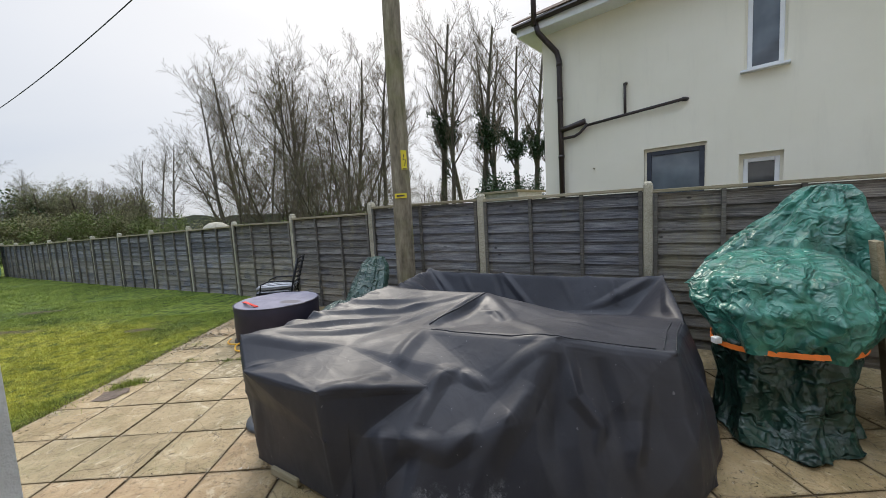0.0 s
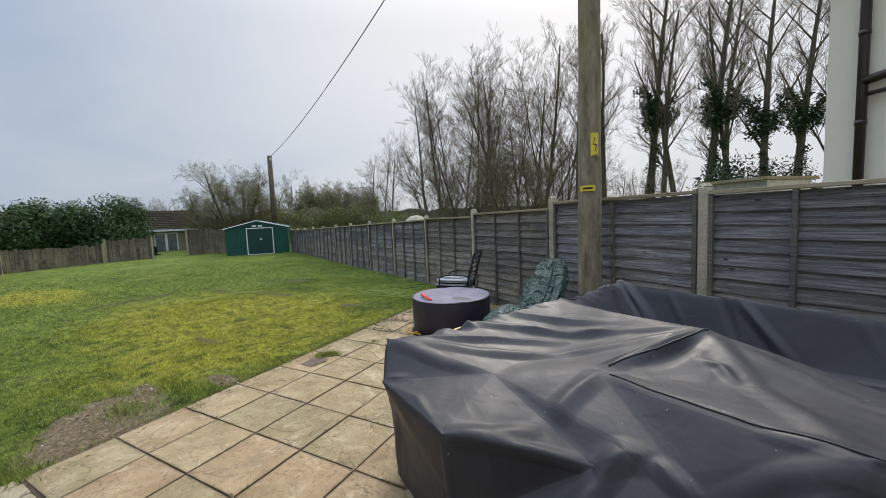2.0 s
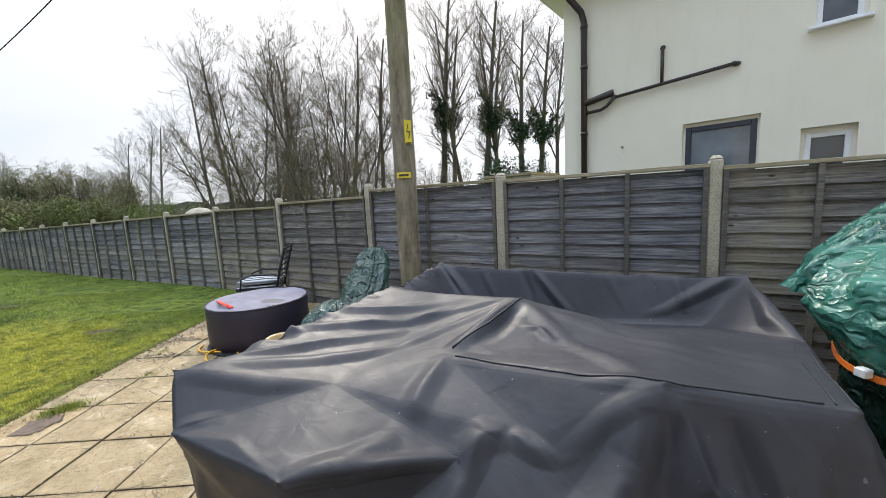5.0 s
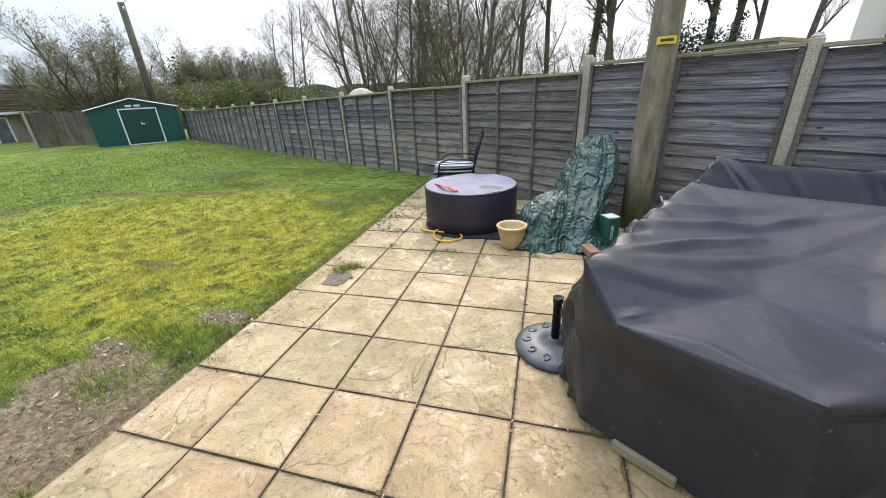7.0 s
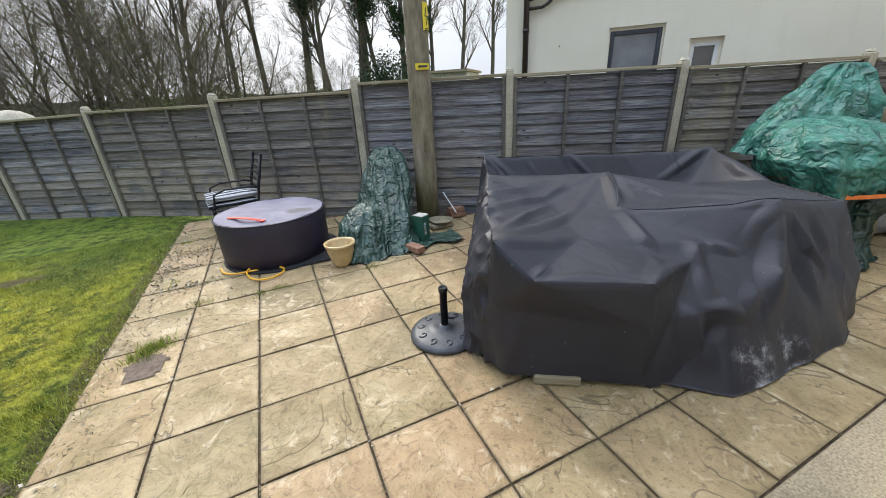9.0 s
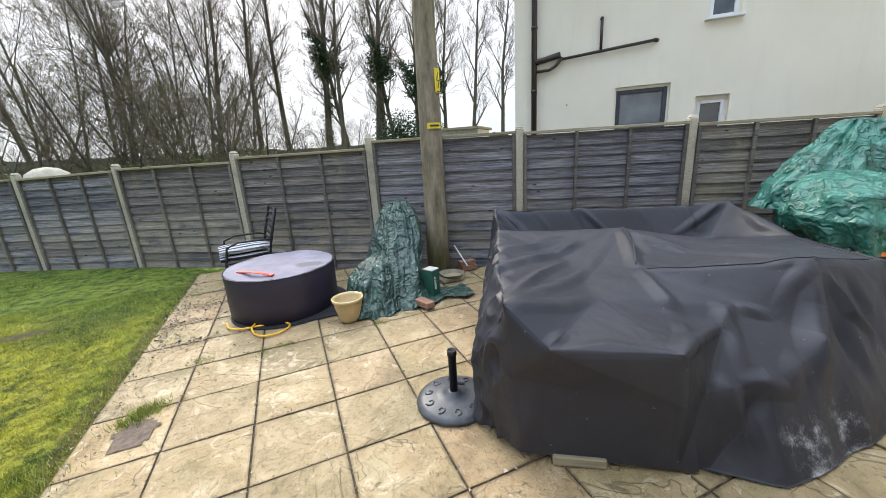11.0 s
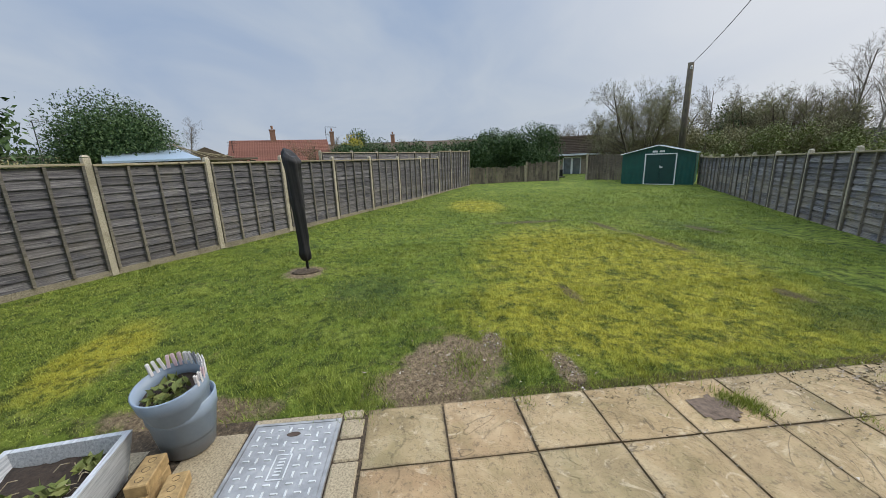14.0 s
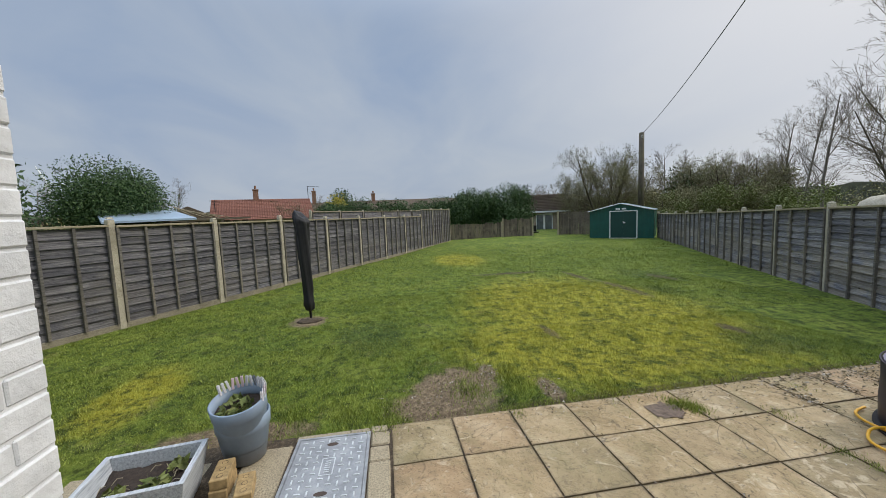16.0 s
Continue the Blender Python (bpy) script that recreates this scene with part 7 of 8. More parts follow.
# azimuth, distance, kind, height
WOOD = [(125, 30, "birch", 8.5), (119.5, 26, "birch", 11.0), (117, 28, "tall2", 13.5), (114.5, 25, "bushy", 12.8), (111.5, 24, "bushy", 12.8), (109, 26, "tall", 13.6), (106.5, 22, "bushy", 11.8),
        (103.5, 22, "bushy2", 9.5), (101.5, 24, "tall2", 13.2), (99, 20, "bushy", 11.0), (96.5, 22, "tall", 13.2), (92.5, 23, "tall", 14.4), (87.8, 24, "ivy", 14.8),
        (85.5, 22, "tall", 13.6), (83.5, 25, "tall2", 15.2), (81.3, 21, "ivy", 13.0), (79, 24, "tall", 14.6), (77, 21, "tall2", 12.0), (75, 19, "ivy", 10.5), (73, 22, "ivy", 11.5), (70, 22, "tall", 12.0),
        (112.5, 20, "bushy2", 6.0), (108, 19, "bushy2", 5.5), (98, 17, "bushy2", 4.8), (118, 24, "bushy2", 6.5), (66, 24, "tall2", 13), (61, 25, "tall", 13), (91, 16, "bushy2", 3.6), (86, 17, "bushy2", 3.6), (104, 16, "bushy2", 4.6),
        (126.5, 34, "birch", 8.5), (128.5, 36, "birch", 8.0), (130.5, 37, "bushy2", 6.0)]
HEIGHTS = {"tall": 13.5, "tall2": 13.5, "ivy": 12.5, "bushy": 10.3, "bushy2": 7.8, "round": 6.8, "birch": 9.0}
HEIGHTS = {k: v * 0.92 for k, v in HEIGHTS.items()}
LABELS = {"tall": "tall slender leafless tree with fine grey twigs", "tall2": "slim leafless tree with upswept twigs", "ivy": "tall leafless tree with dark ivy on its trunk", "bushy": "dense many-stemmed leafless tree", "bushy2": "many-stemmed bush with first spring buds",
          "round": "rounded olive-green budding tree", "birch": "pale silvery birch without leaves"}
for az, d, k, h in WOOD:
    x, y = polar(az, d)
    plant(k, x, y, h / HEIGHTS[k], LABELS[k])
for az, d, k, h in [(150.3, 33, "round", 4.9), (146.9, 31, "round", 6.2), (144.0, 34, "round", 4.9), (154.5, 36, "bushy2", 4.2), (140.0, 44, "birch", 7.6), (138.5, 46, "birch", 7.3), (136.5, 42, "round", 6.0), (133, 38, "round", 5.4), (131, 40, "bushy2", 6.0), (129.5, 36, "round", 4.4),
                    (142.3, 38, "bushy2", 5.4), (157, 40, "bushy2", 4.6), (-153.5, 26, "birch", 4.4), (-141.8, 30, "birch", 4.6), (-150, 22, "bushy2", 3.6), (-168, 30, "bushy2", 3.5), (-170.5, 38, "birch", 4.4)]:
    x, y = polar(az, d)
    plant(k, x, y, h / HEIGHTS[k], LABELS[k], group="trees beyond the gardens")


def bush(name, az, d, w, h, mat, label, count, leaf, seed, n=14, base=0.0, group="", ratio=1.0, spiky=0.0):
    """A dense shrub: many leaves over uneven clumps, with a woody stem."""
    rng = random.Random(seed)
    x, y = polar(az, d)
    cs, rs = [], []
    for i in range(n):
        a = rng.uniform(0, 6.28)
        r = rng.random() ** 0.5
        zz = base + (h - base) * rng.uniform(0.15, 0.80)
        k = w / 2 * (1 - 0.35 * (zz / h))
        cs.append((r * k * math.cos(a), r * k * math.sin(a) * ratio, zz))
        rs.append(h * rng.uniform(0.16, 0.30))
    o = thing("bush", Matrix.Translation((x, y, 0)) @ Matrix.Rotation(radians(az - 90), 4, "Z"), label, "bush", group)
    part("foliage", leaf_cloud(cs, rs, count, leaf, seed, shell=0.25), mat, o)
    part("stem", tube(bmesh.new(), [(0, 0, -0.2), (0.05, 0.02, h * 0.4), (0, 0.1, h * 0.7)], [0.09, 0.06, 0.02], 7), BARK, o)
    return o


# conifer hedge and dark shrubs at the lawn's far end
for i, (az, h) in enumerate([(171.5, 2.9), (169.8, 3.1), (168.0, 3.3), (166.2, 3.4), (164.4, 3.3), (162.6, 3.5), (160.9, 3.7), (159.3, 3.6)]):
    bush("hedge", az, 27.5 + (i % 2) * 0.5, 2.0, h, CONIFER, "dark green feathery conifer hedge at the lawn's end", 8000, 0.07, 60 + i, n=16, group="conifers along the far fence")
for i, az in enumerate((-172.5, -174.8, -177.1, -179.4, 178.3, 176.0, 173.7)):
    bush("hedge", az + 0.6, 31, 2.2, 2.85 + 0.15 * (i % 3), CONIFER, "long clipped conifer hedge behind the side fence", 6000, 0.075, 80 + i, n=14, group="conifers along the far fence")
bush("bush", -147.3, 17, 3.4, 3.75, CONIFER, "large rounded dark green conifer beyond the fence", 80000, 0.042, 101, n=60)
bush("bush", -146.0, 18, 2.2, 2.6, IVY, "dark ivy mass beyond the fence", 3500, 0.10, 102)
bush("bush", -137.5, 14, 1.3, 3.6, CONIFER, "narrow dark fir beyond the fence", 3500, 0.08, 103, n=18)
for i, az in enumerate((-133, -136.5, -139.5, -142)):
    bush("bush", az, 12.5 + i * 0.5, 2.4, 2.3 - 0.1 * i, OLIVE, "tangled olive-green bramble behind the fence", 6000, 0.035, 110 + i, group="brambles behind the fence")
bush("bush", -173.6, 36, 1.6, 3.5, YELLOWLEAF, "bright yellow flowering shrub beyond the hedge", 1200, 0.10, 120, n=6, base=2.2)
bush("bush", -174.3, 37, 1.0, 4.3, CONIFER, "small pointed conifer above the hedge", 1500, 0.10, 121, n=8, base=2.0)
for i, az in enumerate((127, 129, 131.2, 133.4, 135.6, 137.8, 140, 142.2, 144.4, 146.6, 148.8, 151)):
    bush("bush", az, 34 + (i % 3), 4.2, 2.9 + 0.5 * (i % 2), OLIVE if i % 3 else SPRING, "brownish-green bramble thicket beyond the shed", 5000, 0.065, 130 + i, n=12, group="thicket beyond the shed")
for i, az in enumerate((136.2, 134.6, 129.2, 138.2)):
    bush("bush", az, 44, 2.6, 4.6 + 0.5 * (i % 2), CONIFER if i in (0, 3) else OLIVE, "far dark evergreen above the thicket", 2400, 0.14, 150 + i, n=10, base=1.5)
for i, az in enumerate(range(68, 127, 4)):
    bush("bush", az, 15 + 2.5 * (i % 3) + (az > 112) * 6, 3.4, 1.9 + 0.35 * (i % 3), OLIVE if i % 2 else SPRING, "low tangled bramble behind the near fence", 1800, 0.055, 170 + i, n=10, group="brambles behind the near fence")
bush("bush", 73.5, 19, 1.6, 3.6, IVY, "ivy-clad stump behind the near fence", 6000, 0.055, 190, n=16)
bush("bush", 78.0, 17, 1.2, 3.6, IVY, "dark ivy mass behind the near fence", 5000, 0.055, 191, n=12)

# distant belt of woodland all round
bm = bmesh.new()
prev = None
for i in range(241):
    a = 2 * math.pi * i / 240
    r = 160
    h = 5.0 + 3.5 * abs(noise.noise(Vector((math.cos(a) * 9, math.sin(a) * 9, 0)))) + 1.5 * noise.noise(Vector((math.cos(a) * 40, math.sin(a) * 40, 2)))
    col = [bm.verts.new((r * math.cos(a), r * math.sin(a), -1)), bm.verts.new((r * math.cos(a), r * math.sin(a), h)), bm.verts.new(((r + 4) * math.cos(a), (r + 4) * math.sin(a), h)), bm.verts.new(((r + 4) * math.cos(a), (r + 4) * math.sin(a), -1))]
    if prev:
        for k in range(3):
            bm.faces.new((prev[k], col[k], col[k + 1], prev[k + 1]))
    prev = col
FAR = m_simple("far_woodland", (0.10, 0.10, 0.075), 1.0, var=0.5, scale=0.5)
part("backdrop", bm, FAR, None, "distant low belt of woodland", kind="structure", category="backdrop")


# ---- far houses ----
def far_house(az, d, length, depth, eave, ridge, turn, wall, tiles, label, chimneys=(), gable=False):
    x, y = polar(az, d)
    o = thing("bungalow", Matrix.Translation((x, y, -0.3)) @ Matrix.Rotation(radians(turn), 4, "Z"), label, "house")
    part("wall", boxes(((0, 0, eave / 2), (length, depth, eave))), wall, o)
    bm = bmesh.new()
    L, D = length / 2 + 0.3, depth / 2 + 0.35
    vs = [bm.verts.new(p) for p in ((-L, -D, eave), (L, -D, eave), (L, D, eave), (-L, D, eave), (-L, 0, ridge), (L, 0, ridge))]
    for q in ((0, 1, 5, 4), (2, 3, 4, 5), (3, 0, 4), (1, 2, 5), (3, 2, 1, 0)):
        bm.faces.new([vs[k] for k in q])
    part("roof", bm, tiles, o, "tiled roof")
    me = bpy.data.meshes.new("roof_tile_course")
    sl = math.atan2(ridge - eave, D)
    rows = max(5, int(math.hypot(D, ridge - eave) / 0.3))
    for sgn in (-1, 1):
        for j in range(rows):
            t = j / rows
            bm = bmesh.new()
            n = int(2 * L / 0.12)
            prev = None
            for i in range(n + 1):
                xx = -L + 2 * L * i / n
                b = 0.025 * (i % 2)
                y0, z0 = -D * (1 - t), eave + (ridge - eave) * t
                y1, z1 = -D * (1 - t - 1 / rows), eave + (ridge - eave) * (t + 1 / rows)
                col = (bm.verts.new((xx, sgn * -1 * y0 * -1 if False else sgn * -y0 * -1, z0 + 0.05 + b)), bm.verts.new((xx, sgn * y1, z1 + 0.02 + b)))
                if prev:
                    bm.faces.new((prev[0], col[0], col[1], prev[1]))
                prev = col
            part("tile_course", bm, tiles, o)
    for cx, hh in chimneys:
        c = part("chimney", boxes(((cx, 0, ridge + hh / 2 - 0.3), (0.55, 0.55, hh + 0.3)), ((cx, 0, ridge + hh - 0.12), (0.65, 0.65, 0.12))), BRICK, o, "brick chimney")
        part("chimney_pot", lathe(bmesh.new(), [(0.11, ridge + hh), (0.12, ridge + hh + 0.35), (0.08, ridge + hh + 0.35), (0, ridge + hh + 0.3)], 10, Matrix.Translation((cx, 0, 0))), BRICK, c, "clay chimney pot")
    return o


STONEWALL = m_simple("pale_brick_wall", (0.30, 0.24, 0.18), 0.9, var=0.3, scale=6, bump=0.3)
far_house(-163.5, 47, 9.5, 7, 2.2, 4.5, -73, STONEWALL, OTILE, "bungalow with orange tiled roof beyond the hedge", chimneys=((0.7, 1.2),))
far_house(177, 60, 24, 7, 2.4, 4.6, 87, STONEWALL, GTILE, "long low terrace with weathered tiled roof beyond the hedge", chimneys=((-4.5, 1.2),))
far_house(-170.2, 56, 5, 5, 2.2, 4.3, -80, STONEWALL, GTILE, "low house with brick chimney beyond the hedge", chimneys=((0.0, 1.8),))
far_house(-154.8, 42, 6.5, 6, 1.9, 3.5, -155, WHITE, GTILE, "house with brown tiled roof and white gable beyond the fence")
far_house(-143.5, 27, 5.5, 5, 1.2, 2.6, -146, WHITE, RTILE, "house with dark tiled roof and white gable behind brambles")


def make_annex():
    x, y = polar(155.0, 33)
    o = thing("outbuilding", Matrix.Translation((x, y, -0.45)) @ Matrix.Rotation(radians(155 - 90), 4, "Z"), "low tiled outbuilding with white glazed double doors beyond the lawn", "outbuilding")
    wall = wall_with_holes(5.2, 2.05, [(2.05, 3.45, 0.0, 1.86), (0.55, 1.35, 0.9, 1.75)], 0.25)
    w = part("wall", wall, STONEWALL, o); w.location = (-2.9, 0, 0)
    part("wall", boxes(((-0.3, 2.6, 1.0), (5.2, 4.6, 2.0))), STONEWALL, o)
    for i in range(2):
        x0 = -0.85 + 0.70 * i
        d = part("door", boxes(((x0 + 0.04, 0.08, 0.92), (0.08, 0.05, 1.84)), ((x0 + 0.66, 0.08, 0.92), (0.08, 0.05, 1.84)), ((x0 + 0.35, 0.08, 0.10), (0.54, 0.05, 0.2)), ((x0 + 0.35, 0.08, 1.80), (0.54, 0.05, 0.09))), WHITE, o, "white framed glazed door")
        part("door_pane", boxes(((x0 + 0.35, 0.09, 1.0), (0.56, 0.02, 1.55))), GLASS, d, "glass with grey curtain")
    window(o, -2.33, -1.57, 0.92, 1.73, WHITE)
    bm = bmesh.new()
    vs = [bm.verts.new(p) for p in ((-3.1, -0.25, 2.05), (2.6, -0.25, 2.05), (2.6, 3.2, 3.6), (-3.1, 3.2, 3.6), (-3.1, 5.2, 2.05), (2.6, 5.2, 2.05))]
    for q in ((0, 1, 2, 3), (3, 2, 5, 4), (0, 3, 4), (1, 5, 2), (0, 4, 5, 1)):
        bm.faces.new([vs[k] for k in q])
    part("roof", bm, GTILE, o, "brown tiled roof")
    for j in range(11):
        t = j / 11
        part("tile_course", boxes(((-0.25, -0.25 + 3.45 * t + 0.15, 2.05 + 1.55 * t + 0.09), (5.7, 0.30, 0.03))), GTILE, o)
    part("fascia", boxes(((-0.25, -0.27, 2.02), (5.7, 0.03, 0.14))), WHITE, o, "pale fascia")
    bx_, by_ = polar(156.6, 28)
    c = thing("garden_chair", Matrix.Translation((bx_, by_, -0.3)), "small dark chair outside the outbuilding", "chair")
    part("seat", boxes(((0, 0, 0.42), (0.45, 0.45, 0.06)), bevel=0.01), BLACKM, c)
    part("backrest", boxes(((-0.2, 0, 0.68), (0.05, 0.45, 0.45)), bevel=0.01), BLACKM, c)
    for sx in (-0.2, 0.2):
        for sy in (-0.2, 0.2):
            part("leg", boxes(((sx, sy, 0.2), (0.03, 0.03, 0.4))), BLACKM, c)


make_annex()


def make_next_shed():
    """Low shed with a pale metal roof in the next garden."""
    x, y = polar(-151.6, 14.5)
    o = thing("neighbour_shed", Matrix.Translation((x, y, 0)) @ Matrix.Rotation(radians(-150 - 90 + 8), 4, "Z") @ Matrix.Diagonal((0.66, 1, 1, 1)), "low timber shed with pale blue metal roof beyond the fence", "shed")
    timber = m_simple("pale_cladding", (0.33, 0.27, 0.18), 0.8, var=0.2)
    part("wall", boxes(((0, 1.2, 0.88), (2.9, 2.2, 1.76))), timber, o)
    bluem = m_simple("pale_blue_roof", (0.36, 0.46, 0.56), 0.35, 0.2, var=0.1)
    bm = bmesh.new()
    vs = [bm.verts.new(p) for p in ((-1.75, -0.3, 1.80), (1.75, -0.3, 1.84), (1.6, 2.6, 2.22), (-1.6, 2.6, 2.18), (-1.75, -0.3, 1.86), (1.75, -0.3, 1.90), (1.6, 2.6, 2.27), (-1.6, 2.6, 2.23))]
    for q in ((3, 2, 1, 0), (4, 5, 6, 7), (0, 1, 5, 4), (1, 2, 6, 5), (2, 3, 7, 6), (3, 0, 4, 7)):
        bm.faces.new([vs[k] for k in q])
    part("roof", bm, bluem, o, "pale blue sheet roof")
    window(o, 0.2, 1.1, 1.35, 1.7, OLD, depth=-0.02)
    # lean-to beside it with a sagging dark cover
    x, y = polar(-157.5, 15.5)
    o = thing("lean_to", Matrix.Translation((x, y, 0)) @ Matrix.Rotation(radians(-157.5 - 90 + 12), 4, "Z"), "sagging dark timber lean-to beyond the fence", "shed")
    part("roof", boxes(((0, 0.6, 1.86), (2.6, 1.9, 0.06))), OLD, o, "grey felt roof")
    for k in range(9):
        part("slat", boxes(((-1.2 + 0.3 * k, 0.0, 0.9), (0.2, 0.03, 1.8))), OLD, o)
    bm = bmesh.new()
    for k in range(5):
        tube(bm, [(-1.1 + 0.1 * k, -0.2, 2.35 - 0.05 * k), (-0.4 + 0.25 * k, -0.2, 1.92)], 0.015, 5)
    part("pole_bundle", bm, CAP, None, "pale poles stacked on the lean-to roof", category="poles").matrix_world = o.matrix_world.copy()


make_next_shed()


def make_masts():
    for az, d, h, arm in ((-169.4, 55, 6.3, True), (157.7, 46, 4.9, False), (-157.7, 45, 4.1, False), (-140.2, 40, 5.2, False)):
        x, y = polar(az, d)
        bm = bmesh.new()
        tube(bm, [(0, 0, 2.0), (0, 0, h)], 0.035, 6)
        if arm:
            tube(bm, [(0, 0, h), (0.2, 1.5, h - 0.1)], 0.03, 5)
        else:
            for k in range(4):
                tube(bm, [(-0.1, -0.5, h - 0.15 * k), (0.1, 0.5, h - 0.15 * k)], 0.012, 4)
        ob = part("aerial_mast", bm, BLACKM, None, "thin aerial mast above far roofs", category="aerial")
        ob.location = (x, y, 0)
    # wind turbine on the horizon
    x, y = polar(-142.4, 700)
    o = thing("wind_turbine", Matrix.Translation((x, y, 0)) @ Matrix.Rotation(radians(-142 + 60), 4, "Z"), "distant white wind turbine on the horizon", "wind turbine")
    part("tower", tube(bmesh.new(), [(0, 0, 0), (0, 0, 62)], [2.2, 1.3], 10), WHITE, o)
    for k in range(3):
        a = radians(25 + 120 * k)
        part("rotor_blade", tube(bmesh.new(), [(0, 1.5, 62), (24 * math.sin(a) * 0.4, 1.5, 62 + 24 * math.cos(a) * 0.4), (24 * math.sin(a), 1.5, 62 + 24 * math.cos(a))], [0.8, 1.3, 0.3], 6), WHITE, o)


make_masts()
# pale dome seen above the far fence
o = part("garden_dome", lathe(bmesh.new(), [(0.42, 0.0), (0.40, 1.42), (0.33, 1.60), (0.18, 1.70), (0, 1.73)], 20), POSTC, None, "pale rounded cover behind the fence", smooth=True, category="garden cover")
o.location = (-6.6, 11.2, 0)
bm = boxes(((0, 0, 1.0), (0.9, 1.2, 2.0)))
o = part("store_shed", bm, m_simple("pale_store", (0.5, 0.5, 0.47), 0.7), None, "small pale store with flat roof behind the fence", category="shed")
o.matrix_world = Matrix.Translation((2.05, 9.3, 0)) @ Matrix.Rotation(-0.74, 4, "Z")
part("store_roof", boxes(((-0.08, 0, 2.03), (1.15, 1.45, 0.05))), CAP, o, "pale overhanging roof board")


# ---- grass ----
def hash_noise(x, y, s):
    return np.sin(x * s + 1.3 * np.sin(y * s * 0.7)) * np.sin(y * s * 1.1 + 1.7 * np.sin(x * s * 0.6))


def make_grass():
    rng = np.random.default_rng(4)
    P = []
    for x0, x1, y0, y1, n in ((-5.6, -3.56, -3.5, 6.8, 150000), (-8.5, -5.6, -4.5, 8.6, 115000), (-14, -8.5, -2.5, 12.0, 80000), (-19, -14, 0.0, 14.5, 60000)):
        P.append(np.stack([rng.uniform(x0, x1, n), rng.uniform(y0, y1, n)], 1))
    P = np.concatenate(P)
    # between the two long fences
    ok = (P[:, 0] - -4.558) * 0.465 + (P[:, 1] - 8.439) * 0.886 < -0.05
    ok &= (P[:, 0] - -7.48) * 0.477 + (P[:, 1] - -3.19) * 0.879 > 0.08
    ok &= ~((P[:, 0] > -3.75) & (P[:, 1] < 1.2) & (rng.random(len(P)) < 0.6))
    d = np.full(len(P), 9.0)
    w = 0.5 * hash_noise(P[:, 0], P[:, 1], 7.0) + 0.3 * hash_noise(P[:, 0], P[:, 1], 17.0)
    for x, y, a, b in BARE + RUTS:
        d = np.minimum(d, np.hypot((P[:, 0] - x) / a, (P[:, 1] - y) / b) + 0.35 * w)
    ok &= (d > 1.0) | (rng.random(len(P)) < 0.10)
    ok &= rng.random(len(P)) > (-P[:, 0] - 10) / 9.0
    P = P[ok]
    n = len(P)
    z = np.array([ground_height(x, y) for x, y in P])
    clump = 0.5 + 0.5 * hash_noise(P[:, 0], P[:, 1], 3.1)
    tuft = np.clip(0.5 + 0.7 * hash_noise(P[:, 0] + 3, P[:, 1] + 1, 11.0) + 0.4 * hash_noise(P[:, 0], P[:, 1] + 5, 23.0), 0, 1.3)
    h = rng.uniform(0.010, 0.030, n) * (0.45 + 0.4 * clump + 0.55 * tuft ** 2) * (1 + 0.04 * np.maximum(0, -P[:, 0] - 5))
    a = rng.uniform(0, 6.28, n)
    wd = 0.0030 * (1 + 0.28 * np.maximum(0, -P[:, 0] - 4))
    lean = rng.uniform(0.2, 1.1, n) * h
    b = rng.uniform(0, 6.28, n)
    base = np.stack([P[:, 0], P[:, 1], z - 0.004], 1)
    side = np.stack([np.cos(a) * wd, np.sin(a) * wd, 0 * a], 1)
    tip = base + np.stack([np.cos(b) * lean, np.sin(b) * lean, h + 0.004], 1)
    V = np.stack([base - side, base + side, tip], 1).reshape(-1, 3)
    part("grass", raw_mesh("grass", V, n, 3), BLADE, None, "short green lawn grass with mossy yellow areas", kind="stuff", category="grass")
    # tufts along the paving and in joints
    cs = [(-3.25, 3.70), (-3.3, 3.62), (-3.2, 3.75), (-2.35, 4.25), (-3.3, 4.9), (-3.45, 2.3), (-2.5, 4.22), (-3.0, 4.3), (-3.4, 6.2), (-3.1, 6.6), (-1.5, 4.24), (-3.75, 0.9), (-3.85, 0.4), (-4.0, 2.0), (-4.2, 2.45), (-3.9, 2.5), (-3.72, 3.3), (-3.66, 1.2)]
    V = []
    for k, (x, y) in enumerate(cs):
        m = 260 if k in (0, 1, 2) else 120 if k < 11 else 420
        sp = 0.05 if k < 11 else 0.13
        p = rng.normal(size=(m, 2)) * sp * [1, 0.7] + [x, y]
        hh = rng.uniform(0.02, 0.065, m) * (1.0 if k < 3 or k > 10 else 0.5)
        aa, bb = rng.uniform(0, 6.28, m), rng.uniform(0, 6.28, m)
        bs = np.stack([p[:, 0], p[:, 1], np.full(m, -0.012)], 1)
        sd = np.stack([np.cos(aa), np.sin(aa), 0 * aa], 1) * 0.0026
        tp = bs + np.stack([np.cos(bb) * hh * 0.6, np.sin(bb) * hh * 0.6, hh + 0.01], 1)
        V.append(np.stack([bs - sd, bs + sd, tp], 1).reshape(-1, 3))
    V = np.concatenate(V)
    part("weeds", raw_mesh("weeds", V, len(V) // 3, 3), BLADE, None, "small grass tufts growing in joints and along the edge", kind="stuff", category="weeds")
    # crumbs of stone and dead leaves
    pts = []
    for x, y, a, b in BARE[:4] + [(-3.3, 5.2, 0.2, 0.8), (-3.0, 4.2, 0.4, 0.2)]:
        m = 160
        pts.append(rng.normal(size=(m, 2)) * [a * 0.6, b * 0.6] + [x, y])
        m = 2600
    i, j, u = rng.integers(0, 14, m), rng.integers(0, 11, m), rng.uniform(0, STEP, m)
    across = rng.random(m) < 0.5
